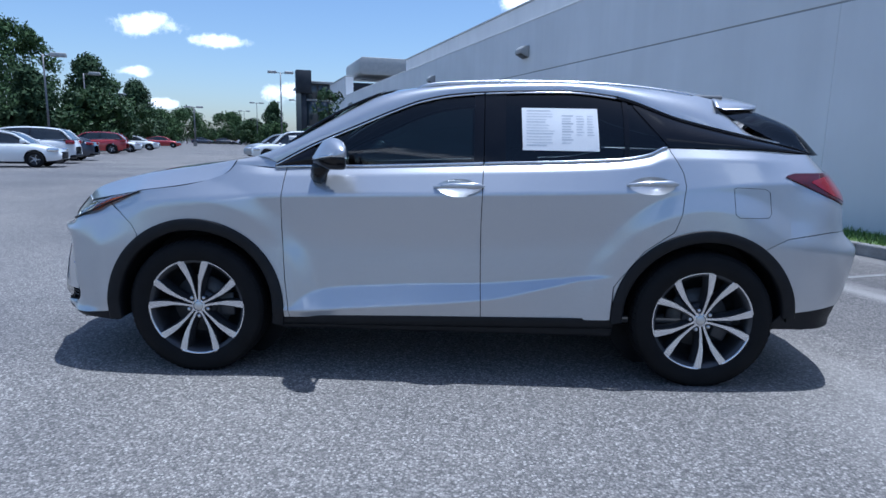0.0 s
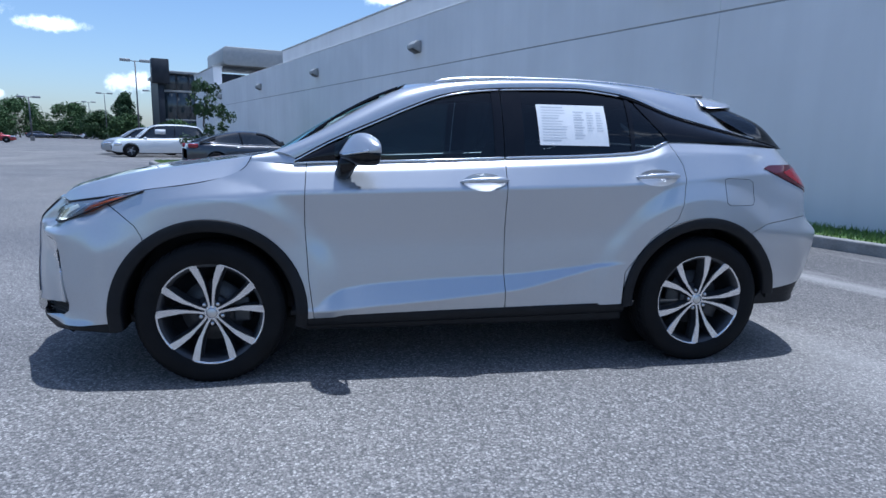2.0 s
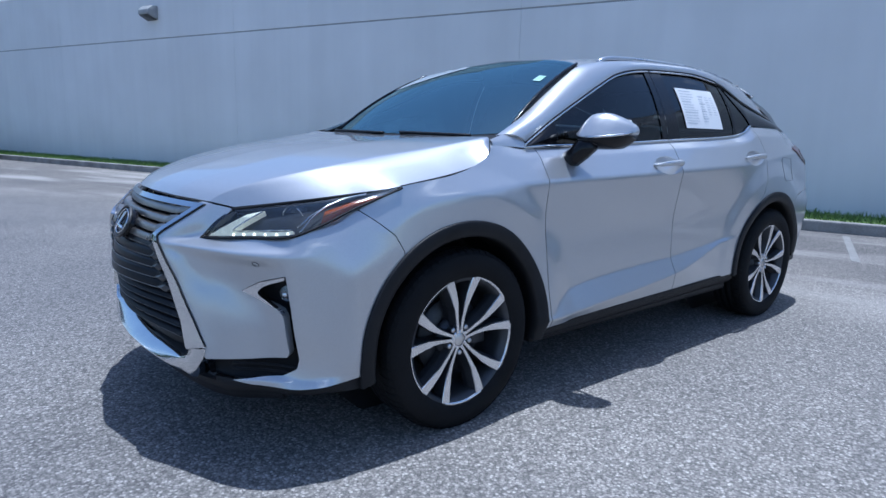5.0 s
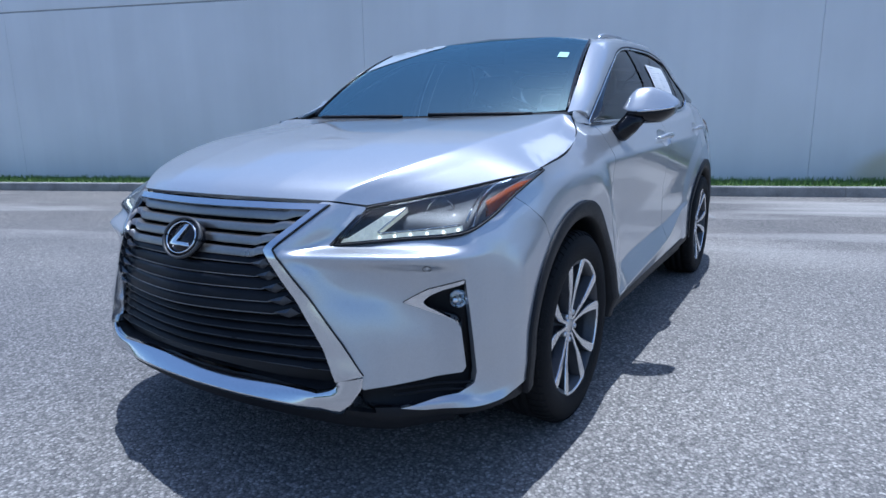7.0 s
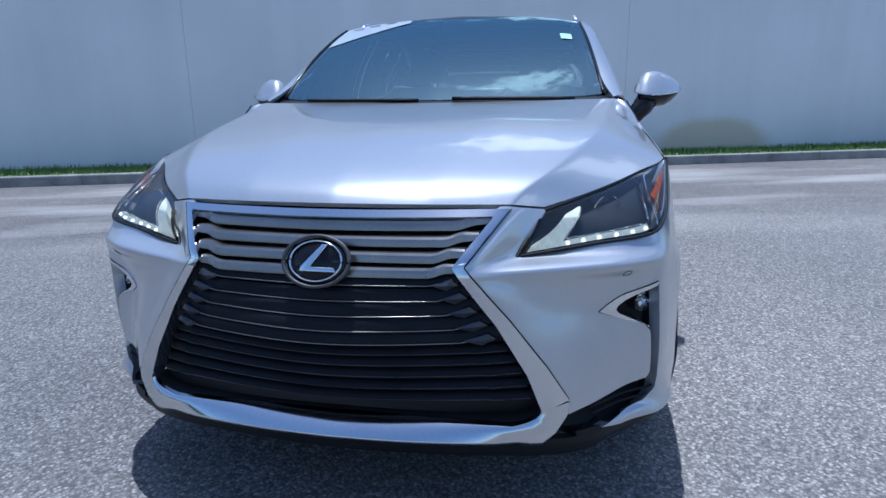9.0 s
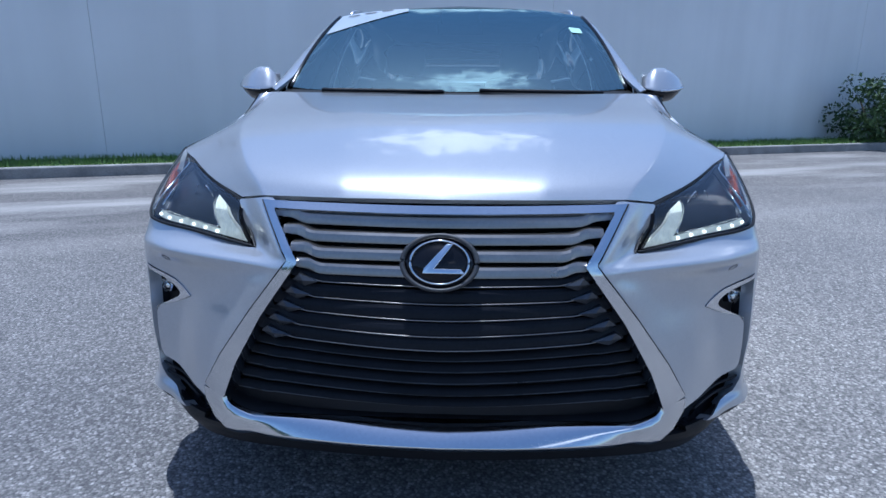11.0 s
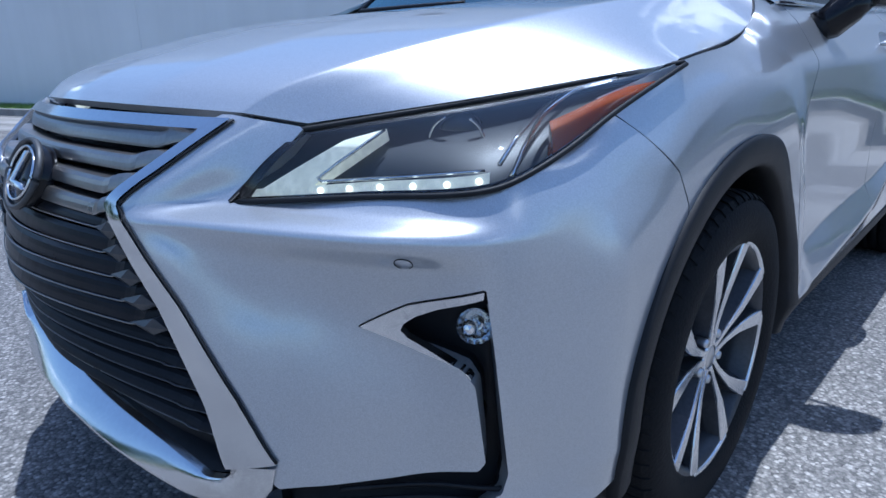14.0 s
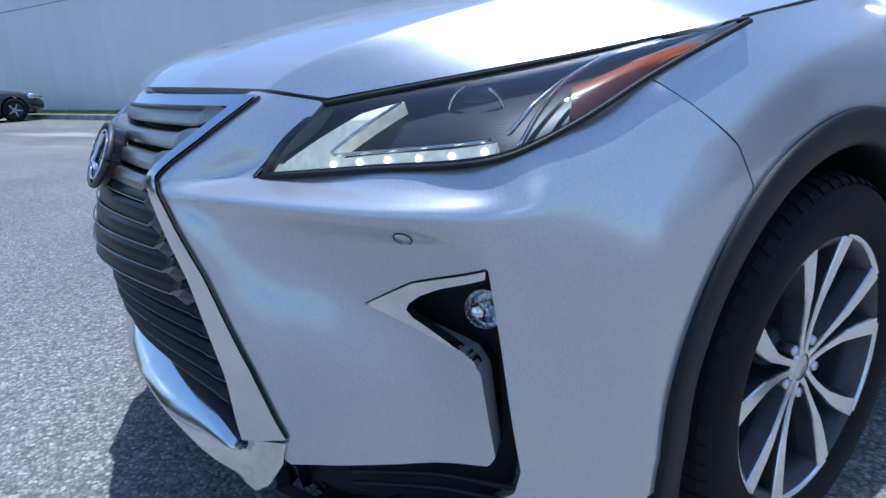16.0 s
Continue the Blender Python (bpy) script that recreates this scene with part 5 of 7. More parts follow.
for k in np.linspace(1, 0, 27):
    yi, yo = 0.489 * k, 0.503 * k
    CHIN.append(((smooth_line(CHIN_IN, [yi])[0, 0], yi, 0.3775), (smooth_line(CHIN_OUT, [yo])[0, 0], yo, 0.338), (0.030, 0.0, 0.0135), (0.016, 0.0, -0.018)))
CHIN = np.array(CHIN)
CHIN = np.concatenate([CHIN * np.array([1, -1, 1]), CHIN[-2::-1]])
c_in, c_out, r_in, r_out = (CHIN[:, k] for k in range(4))
chin_rows = [c_in + r_in * 2.0, c_in + r_in, c_in + r_in * 0.18, c_in, c_in * 0.6 + c_out * 0.4 + np.array([-0.002, 0, 0]), c_in * 0.06 + c_out * 0.94, c_out + r_out * 0.06, c_out + r_out * 0.25, c_out + r_out, c_out + r_out * 1.6 + np.array([0.03, 0, 0])]
part("chin_bar", outward(grid(np.array(chin_rows).transpose(1, 0, 2)), (0.2, 0, 0.36)), M_SURROUND, car, "bright chin bar under the grille with folded corners")
gb = outward(grid(nose_grid(0.0, 3.0, 0.38, 0.93, 40, 36)), (0.2, 0, 0.6))
gb = cut(gb, lambda q: f_cin(-q[:, 1], q[:, 2]) + 0.03)
grille = part("grille", mirrored(offset(outward(gb, (0.2, 0, 0.6)), -0.055)), M_CLAD, car, "dark recessed spindle grille")


def grille_half(z):
    return float(np.interp(z, [0.405, 0.418, 0.52, 0.66, 0.812, 0.915], [0.538, 0.560, 0.527, 0.445, 0.340, 0.426]))


def slat(z, thick, back, depth=0.05, lift=0.012, tilt=0.012):
    """One grille bar: a wide blade leaning back, whose ends kink up to the surround."""
    w = grille_half(z + lift * 0.6) + 0.008
    ys = np.linspace(-w, w, 65)
    bm = bmesh.new()
    rings = []
    for y in ys:
        t = abs(y) / w
        k = min(1.0, max(0.0, (t - 0.80) / 0.09))
        zz = z + lift * k
        h = thick * (1 - 0.22 * min(1.0, max(0.0, (t - 0.89) / 0.11)))
        x = nose_front(y, zz) + back - 0.004 * math.sin(math.pi * k)
        prof = [(x + 0.004, zz - h * 0.5), (x, zz - h * 0.46), (x + 0.0005, zz - h * 0.30), (x + 0.002 + tilt * 0.4, zz), (x + 0.0038 + tilt, zz + h * 0.27), (x + tilt * 1.5 + 0.008, zz + h * 0.5), (x + depth, zz + h * 0.40), (x + depth, zz - h * 0.40)]
        rings.append([bm.verts.new((a, y, b)) for a, b in prof])
    for a, b in zip(rings, rings[1:]):
        for j in range(8):
            bm.faces.new((a[j], a[(j + 1) % 8], b[(j + 1) % 8], b[j]))
    bm.faces.new(rings[0])
    bm.faces.new(rings[-1][::-1])
    bmesh.ops.recalc_face_normals(bm, faces=bm.faces)
    return bm


def slat_edge(z, thick, back, lift=0.012):
    w = grille_half(z + lift * 0.6) - 0.012
    pts = []
    for y in np.linspace(-w, w, 61):
        t = abs(y) / w
        k = min(1.0, max(0.0, (t - 0.80) / 0.09))
        zz = z + lift * k - thick * 0.46
        pts.append((nose_front(y, zz) + back - 0.004 * math.sin(math.pi * k), y, zz))
    return tube(pts, 0.0015, 5)


for z in (0.897, 0.862, 0.828, 0.794):
    part("slat", slat(z, 0.0245, 0.008, tilt=0.0015, lift=0.011), M_GRILLE_GREY, grille, "warm grey metallic grille bar", smooth=False)


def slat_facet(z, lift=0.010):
    """The faceted end of a lower grille bar; its lighter colour stands in for reflected sky."""
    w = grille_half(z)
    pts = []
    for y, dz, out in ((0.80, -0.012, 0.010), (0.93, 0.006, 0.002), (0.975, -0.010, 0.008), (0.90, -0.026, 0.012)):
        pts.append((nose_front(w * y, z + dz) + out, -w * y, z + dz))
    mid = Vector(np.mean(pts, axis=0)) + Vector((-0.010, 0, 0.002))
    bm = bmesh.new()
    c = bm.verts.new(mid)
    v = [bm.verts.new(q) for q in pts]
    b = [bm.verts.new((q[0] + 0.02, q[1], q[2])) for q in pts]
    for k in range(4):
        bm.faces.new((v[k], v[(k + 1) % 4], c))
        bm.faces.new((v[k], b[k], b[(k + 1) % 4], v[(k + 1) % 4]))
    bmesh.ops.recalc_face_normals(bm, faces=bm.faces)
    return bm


for z, h in ((0.772, 0.019), (0.739, 0.030), (0.703, 0.030), (0.666, 0.030), (0.631, 0.030)):
    part("slat", slat(z, h, 0.016, lift=0.008, tilt=0.002), M_GRILLE_BLACK, grille, "gloss black grille bar", smooth=False)
    part("bright_edge", slat_edge(z, h, 0.0145, 0.008), M_GRILLE_GREY, grille, "thin bright edge of a grille bar")
    fct = part("slat_facet", slat_facet(z + 0.004), M_GRILLE_FACET, grille, "faceted bar end, grey for painted-in sky reflection", smooth=False)
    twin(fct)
for z in (0.590, 0.560, 0.528, 0.493, 0.458):
    part("slat", slat(z, 0.018, 0.034, lift=0.0, tilt=0.004), M_GRILLE_DEEP, grille, "black lower grille bar", smooth=False)
    part("bright_edge", slat_edge(z, 0.018, 0.0335, 0.0), M_GRILLE_FACET, grille, "thin dull edge of a lower grille bar")
gfl = grid(np.array([c_in + r_in * k + np.array([d, 0, dz]) for k, d, dz in ((0.5, 0.0, 0.0015), (1.0, 0.0, 0.004), (1.6, 0.02, 0.006), (2.0, 0.08, 0.008))]).transpose(1, 0, 2))
part("grille_floor", gfl, M_CLAD, grille, "dark grille floor")
vb = outward(grid(nose_grid(0.0, 3.4, 0.25, 0.326, 60, 8)), (0.2, 0, 0.4))
part("lower_valance", mirrored(flange(offset(vb, -0.012), 0.02)), M_CLAD, car, "black lower front valance")
vs = cut(outward(grid(nose_grid(1.6, 8.0, 0.285, 0.42, 90, 16)), (0.2, 0, 0.4)), lambda q: np.hypot(q[:, 0], q[:, 2] - ARCH_Z) - 0.45)
vs = part("side_valance", flange(offset(cut(vs, lambda q: 0.345 - q[:, 2] + 0.02 * (q[:, 0] > -0.6)), -0.012), 0.02), M_CLAD, car, "black lower side valance")
twin(vs)

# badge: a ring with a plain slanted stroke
bx = nose_front(0.0, 0.818) + 0.012
badge = part("badge", lathe([(0.0, -0.012), (0.080, -0.012), (0.084, -0.004), (0.084, 0.02)], 48), M_GLOSS_BLACK, car, "oval badge, bright ring on black")
lean = Matrix.Translation((bx - 0.012, 0, 0.818)) @ Euler((radians(-24), 0, radians(-90))).to_matrix().to_4x4() @ Matrix.Diagonal((0.98, 1, 0.73, 1))
badge.matrix_basis = lean
ring = [(0.089 * math.cos(a), -0.010, 0.089 * math.sin(a)) for a in np.linspace(0, 2 * math.pi, 64, endpoint=False)]
part("ring", tube(ring, 0.0065, 8, closed=True), M_DISC, badge, "dark chrome ring")
ring = [(0.070 * math.cos(a), -0.013, 0.070 * math.sin(a)) for a in np.linspace(0, 2 * math.pi, 64, endpoint=False)]
part("inner_ring", tube(ring, 0.0035, 6, closed=True), M_CHROME, badge, "thin chrome inner ring")
part("stroke", prism([(0.016, 0.058), (0.032, 0.058), (-0.012, -0.022), (0.052, -0.022), (0.060, -0.038), (-0.040, -0.038), (-0.036, -0.020)], "y", -0.022, -0.011, 0.002), M_CHROME, badge, "bright slanted stroke")

# thin shut line between the surround and the bumper
co = np.concatenate([np.linspace(a, b, 14, endpoint=False) for a, b in zip(CHROME_OUT[1:5], CHROME_OUT[2:6])])
co = np.array([(nose_front(y, z), -y, z) for y, z in co])
sl = part("surround_gap", tube(co + np.array([-0.002, -0.003, 0]), 0.0022, 5), M_CLAD, car, "dark line round the grille surround")
twin(sl)
# fog lamp recess
fb = cut(outward(grid(nose_grid(1.4, 6.5, 0.31, 0.735, 100, 60)), (0.2, 0, 0.6)), lambda q: f_fog(diag(q), q[:, 2]) + 0.004)
fog = part("fog_bezel", flange(offset(outward(fb, (0.2, 0, 0.6)), -0.056), -0.030), M_CLAD, car, "black fog lamp bezel and air slot")
FOG_TRI = [(-0.120, 0.652), (-0.02, 0.689), (0.126, 0.720), (0.124, 0.709), (0.04, 0.688), (-0.005, 0.672), (-0.030, 0.658), (-0.036, 0.648), (-0.022, 0.637), (0.03, 0.618), (0.098, 0.594), (0.114, 0.577), (0.085, 0.600), (0.0, 0.617)]
f_tri = inside(FOG_TRI)
fc = cut(outward(grid(nose_grid(1.8, 5.5, 0.56, 0.735, 140, 84)), (0.2, 0, 0.6)), lambda q: f_tri(diag(q), q[:, 2]))
part("chrome_chevron", flange(offset(outward(fc, (0.2, 0, 0.6)), 0.003), 0.018), M_CHROME, fog, "chrome arrow-shaped fog lamp trim")
FOG = Matrix.Translation((-0.712, -0.826, 0.652)) @ Euler((radians(-6), 0, radians(-52))).to_matrix().to_4x4()
bowl = lathe([(0.0, 0.020), (0.012, 0.018), (0.022, 0.010), (0.0275, 0.0), (0.029, 0.004), (0.030, 0.03)], 16)
bowl.transform(FOG)
fl_ = part("fog_lamp", bowl, M_CHROME, fog, "faceted chrome fog lamp bowl", smooth=False)
gem = bmesh.new()
bmesh.ops.create_icosphere(gem, subdivisions=2, radius=0.012, matrix=Matrix.Translation((-0.008, 0.004, -0.004)) @ Matrix.Diagonal((1, 0.8, 1, 1)))
gem.transform(FOG)
part("bulb_lens", gem, M_CHROME, fl_, "faceted bulb shield", smooth=False)
lid = lathe([(0.0, -0.003), (0.015, -0.002), (0.0275, 0.0005)], 24)
lid.transform(FOG)
part("fog_glass", lid, M_GLASS_LENS, fl_, "clear fog lamp glass")
for z in (0.372, 0.392):
    q = nose_point(np.linspace(2.2, 4.1, 14), np.full(14, z))
    part("slot_bar", tube(q + np.array([0.012, 0.006, 0]), 0.0045, 5), M_CLAD, fog, "black air slot bar")
twin(fog)
sq, su, sz = nose_point([3.03, 3.08, 3.03], [0.755, 0.755, 0.762])
sn = Vector(np.cross(su - sq, sz - sq)).normalized()
SENSOR = Matrix.Translation(sq) @ (sn if sn.x < 0 else -sn).to_track_quat("-Y", "Z").to_matrix().to_4x4()
sens = lathe([(0.0, -0.0010), (0.0112, -0.0010), (0.0124, 0.003)], 24)
sens.transform(SENSOR)
sens = part("parking_sensor", sens, M_PAINT, car, "round parking sensor")
ring = [(SENSOR @ Vector((0.0126 * math.cos(a), -0.0005, 0.0126 * math.sin(a))))[:] for a in np.linspace(0, 2 * math.pi, 28, endpoint=False)]
part("gap_ring", tube(ring, 0.0008, 5, closed=True), M_CLAD, sens, "thin dark gap round the sensor")
twin(sens)

# ---- headlamp ----
HL_LOW = [(-0.886, -0.486, 0.812), (-0.80, -0.675, 0.832), (-0.703, -0.853, 0.853), (-0.60, -0.888, 0.893), (-0.49, -0.901, 0.940), (-0.300, -0.922, 1.008)]
HL_TOP = [(-0.792, -0.545, 0.916), (-0.66, -0.665, 0.942), (-0.56, -0.742, 0.960), (-0.46, -0.812, 0.979), (-0.38, -0.865, 0.994), (-0.300, -0.918, 1.011)]


def lamp_patch(s0, s1, t0, t1, n, m, inset):
    lo, hi = spline(HL_LOW, 120), spline(HL_TOP, 120)
    k = np.linspace(0, 1, 120)
    p = np.zeros((n, m, 3))
    for i, s in enumerate(np.linspace(s0, s1, n)):
        a = np.array([np.interp(s, k, lo[:, c]) for c in range(3)])
        b = np.array([np.interp(s, k, hi[:, c]) for c in range(3)])
        for j, t in enumerate(np.linspace(t0, t1, m)):
            e = 0.022 * 4 * t * (1 - t) * min(1.0, 4 * (1 - s)) - inset
            p[i, j] = a + (b - a) * t + np.array([-0.62, -0.62, 0.45]) * e
    return p


housing = part("headlamp", outward(grid(lamp_patch(0.0, 1.0, 0.0, 1.0, 40, 14, 0.045)), (0, 0, 0.8)), M_LAMP_BOWL, car, "slim swept-back headlamp with running light lit")
part("lens_cover", outward(grid(lamp_patch(0.012, 0.995, 0.03, 0.97, 50, 16, 0.0)), (0, 0, 0.8)), M_GLASS_LENS, housing, "clear headlamp lens")
seal_pts = np.concatenate([spline(HL_LOW, 50), spline(HL_TOP, 50)[::-1]])
part("lamp_seal", tube(seal_pts, np.concatenate([np.full(50, 0.0045), np.linspace(0.0045, 0.006, 25), np.linspace(0.006, 0.005, 25)]), 6, closed=True), M_CLAD, housing, "black lamp seal")
for name, q in (("lens_frit", (0.0, 1.0, 0.90, 1.0, 50, 3)), ("lens_frit", (0.0, 0.03, 0.0, 0.92, 3, 16)), ("lens_frit", (0.0, 1.0, 0.0, 0.065, 50, 3))):
    part(name, outward(grid(lamp_patch(*q, 0.006)), (0, 0, 0.8)), M_GLOSS_BLACK, housing, "black border of the headlamp lens")
part("running_light", flange(outward(grid(lamp_patch(0.030, 0.470, 0.075, 0.175, 50, 6, 0.014)), (0, 0, 0.8)), 0.02), M_DRL, housing, "lit white running light strip")
wedge = np.zeros((8, 24, 3))
for j, t in enumerate(np.linspace(0.172, 0.82, 24)):
    s0, s1 = np.interp(t, [0.045, 0.74, 0.82], [0.02, 0.147, 0.222]), np.interp(t, [0.165, 0.82], [0.150, 0.232])
    wedge[:, j] = lamp_patch(s0, s1, t, t + 0.001, 8, 2, 0.014)[:, 0]
part("light_wedge", flange(outward(grid(wedge), (0, 0, 0.8)), 0.02), M_DRL, housing, "lit white inner light wedge")
part("amber_reflector", flange(outward(grid(lamp_patch(0.60, 0.965, 0.08, 0.46, 30, 8, 0.010)), (0, 0, 0.8)), 0.02), M_AMBER, housing, "amber side reflector")
for k in range(6):
    q = lamp_patch(0.17 + k * 0.056, 0.18 + k * 0.056, 0.11, 0.12, 2, 2, 0.011)[0, 0]
    dm = bmesh.new()
    bmesh.ops.create_icosphere(dm, subdivisions=2, radius=0.0048, matrix=Matrix.Translation(q))
    part("diode", dm, M_DIODE, housing, "bright diode")
PROJ = Matrix.Translation((-0.626, -0.716, 0.897)) @ Euler((radians(10), 0, radians(-58))).to_matrix().to_4x4()
pr = lathe([(0.0, 0.006), (0.018, 0.008), (0.030, 0.012), (0.036, 0.018), (0.039, 0.035)], 36)
pr.transform(PROJ)
part("projector", pr, M_FACADE_GLASS, housing, "round dark projector lens")
for a0, a1 in ((-62, 62), (112, 205)):
    arc = [PROJ @ Vector((0.042 * math.cos(radians(a)), -0.008, 0.042 * math.sin(radians(a)))) for a in np.linspace(a0, a1, 24)]
    part("projector_ring", tube([v[:] for v in arc], 0.0028, 6), M_CHROME, housing, "chrome projector ring")
div = [lamp_patch(s, s + 0.001, t, t + 0.001, 2, 2, 0.004)[0, 0] for s, t in ((0.515, 0.06), (0.545, 0.32), (0.60, 0.60), (0.68, 0.80), (0.80, 0.86))]
part("chrome_divider", tube(spline(div, 24), 0.0034, 6), M_CHROME, housing, "chrome divider beside the amber reflector")
edge_in = [lamp_patch(s, s + 0.001, t, t + 0.001, 2, 2, 0.008)[0, 0] for s, t in ((0.46, 0.185), (0.30, 0.19), (0.165, 0.20), (0.152, 0.235), (0.175, 0.40), (0.205, 0.60), (0.236, 0.83))]
part("inner_trim", tube(np.concatenate([np.linspace(a, b, 6, endpoint=False) for a, b in zip(edge_in, edge_in[1:])]), 0.0024, 6), M_CHROME, housing, "chrome edge of the lamp bowl")
part("reflector_fin", tube([lamp_patch(s, s + 0.001, t, t + 0.001, 2, 2, 0.012)[0, 0] for s, t in ((0.49, 0.22), (0.53, 0.45), (0.60, 0.72), (0.66, 0.88))], 0.0035, 5), M_CHROME, housing, "chrome fin")
twin(housing)

# ---- dark shell behind the panel gaps, floor pan, arch liners, sills ----
xs = np.linspace(-0.48, 3.2, 150)
p = np.zeros((150, 16, 3))
for j, t in enumerate(np.linspace(0, 1, 16)):
    lo, hi = smooth_line(RAIL_SILL, xs)[:, 1], top_z(xs) - 0.015
    z = lo + (hi - lo) * t
    p[:, j] = np.column_stack([xs, -side_width(xs, z) + 0.016, z])
sh = cut(outward(grid(p), (1.4, 0, 0.6)), lambda q: away_from_axles(q, 0.47))
for h in HANDLES:
    sh = cut(sh, lambda q: -0.05 * handle_oval(*h, q[:, 0], q[:, 2]))
sh = part("body_shell", sh, M_CLAD, car, "dark inner body shell")
twin(sh)
part("floor_pan", box(-0.70, 3.55, -0.60, 0.60, 0.235, 0.30, 0.02), M_CLAD, car, "dark underbody")
part("floor_pan", box(0.46, 2.32, -0.90, 0.90, 0.25, 0.33, 0.02), M_CLAD, car, "dark underbody")
part("engine_bay", box(-0.72, 0.46, -0.55, 0.55, 0.30, 0.90, 0.03), M_CLAD, car, "dark engine bay")
part("boot_floor", box(2.32, 3.45, -0.55, 0.55, 0.30, 0.75, 0.03), M_CLAD, car, "dark boot floor")


def arch_band(ax, r0, r1, out0, out1, a0, a1, n=56):
    """Cladding round a wheel arch: a flat band with a rolled inner lip."""
    p = []
    for a in np.linspace(radians(a0), radians(a1), n):
        row = []
        for r, o in ((r1, -0.012), (r1, out1), (r1 - 0.006, out1 + 0.003), ((r0 + r1) / 2, out0 + 0.004), (r0 + 0.008, out0), (r0, out0 - 0.006), (r0, out0 - 0.05), (r0 + 0.01, out0 - 0.17)):
            x, z = ax + r * math.cos(a), ARCH_Z + r * math.sin(a)
            w = side_width([min(max(x, -0.5), 3.2)], [max(z, 0.30)])[0]
            row.append((x, -(w + o), z))
        p.append(row)
    bm = grid(np.array(p))
    bmesh.ops.recalc_face_normals(bm, faces=bm.faces)
    return bm


for ax, a0, a1 in ((AXLES[0], -11, 190), (AXLES[1], 3, 183)):
    b = part("arch_cladding", arch_band(ax, ARCH_IN, ARCH_OUT, 0.006, 0.008, a0, a1), M_CLAD, car, "black plastic wheel arch cladding")
    twin(b)
    lin = [[(ax + 0.455 * math.cos(t), y, ARCH_Z + 0.455 * math.sin(t)) for y in (-0.93, -0.58)] for t in np.linspace(radians(0), radians(182), 40)]
    li = grid(np.array(lin))
    disc = [[(ax + r * math.cos(t), -0.58, ARCH_Z + r * math.sin(t)) for r in (0.02, 0.455)] for t in np.linspace(0, 2 * math.pi, 40)]
    b = part("arch_liner", join(li, grid(np.array(disc))), M_CLAD, car, "dark wheel arch liner")
    twin(b)
xs = np.linspace(0.47, 2.31, 40)
p = np.zeros((40, 5, 3))
for j, (o, dz) in enumerate(((0.004, 0.012), (0.006, 0.0), (0.0, -0.035), (-0.02, -0.055), (-0.10, -0.075))):
    z = np.interp(xs, [0.5, 1.58, 2.3], [0.338, 0.352, 0.362])
    p[:, j] = np.column_stack([xs, -(smooth_line(RAIL_SILL, xs)[:, 0] + o), z + dz])
sill = part("sill", outward(grid(p), (1.4, 0, 0.6)), M_CLAD, car, "black plastic sill")
twin(sill)

# ---- door handles, fuel flap ----
for d, (hx, hz) in zip((door_a, door_b), HANDLES):
    pts = []
    for t in np.linspace(0, 1, 15):
        x = hx - 0.135 + 0.27 * t
        bow = 0.030 * math.sin(math.pi * t) ** 0.6
        pts.append((x, -(side_width([x], [hz])[0] + 0.002 + bow), hz + 0.008 * math.sin(math.pi * t) + 0.010 * t))
    rad = [0.005 + 0.010 * math.sin(math.pi * t) ** 0.7 + 0.007 * math.exp(-((t - 0.80) / 0.12) ** 2) for t in np.linspace(0, 1, 15)]
    h = part("handle", tube(pts, rad, 10), M_PAINT, d, "silver pull handle with bright strip")
    cup = []
    for rr in np.linspace(0.02, 1.0, 7):
        row = []
        for a in np.linspace(0, 2 * math.pi, 33):
            x, z = hx + 0.120 * rr * math.cos(a), hz - 0.002 + 0.047 * rr * math.sin(a)
            row.append((x, -(side_width([x], [z])[0] - 0.019 * (1 - rr ** 2.5)), z))
        cup.append(row)
    cup = np.array(cup)
    part("handle_recess", outward(grid(cup), (1.5, 0, 0.6)), M_PAINT, d, "scooped handle recess")
    part("handle_strip", tube([(x, y - 0.010, z + 0.006) for x, y, z in pts[2:-2]], 0.004, 6), M_CHROME, h, "chrome strip")
FLAP = [(2.905, 1.092), (2.925, 1.098), (3.075, 1.092), (3.10, 1.075), (3.112, 0.965), (3.095, 0.942), (2.935, 0.940), (2.912, 0.958)]
fl = []
for x, z in FLAP:
    fl.append((x, -(side_width([x], [z])[0] + 0.001), z))
fl = np.array(fl + fl[:1])
dense = np.concatenate([np.linspace(a, b, 8, endpoint=False) for a, b in zip(fl, fl[1:])])
dense[:, 1] = [-(side_width([x], [z])[0] + 0.0003) for x, z in dense[:, (0, 2)]]
part("fuel_flap", tube(dense, 0.0013, 5, closed=True), M_CLAD, car, "outline gap of the fuel filler flap")

# ---- mirrors ----
MIRROR_SECTIONS = [(-0.900, 0.735, 0.040, 1.222, 1.244), (-0.926, 0.742, 0.070, 1.211, 1.288), (-0.960, 0.755, 0.088, 1.206, 1.314), (-1.000, 0.772, 0.094, 1.205, 1.317), (-1.045, 0.796, 0.088, 1.208, 1.303),
                   (-1.085, 0.820, 0.068, 1.214, 1.282), (-1.112, 0.838, 0.044, 1.222, 1.262), (-1.122, 0.846, 0.022, 1.230, 1.248)]


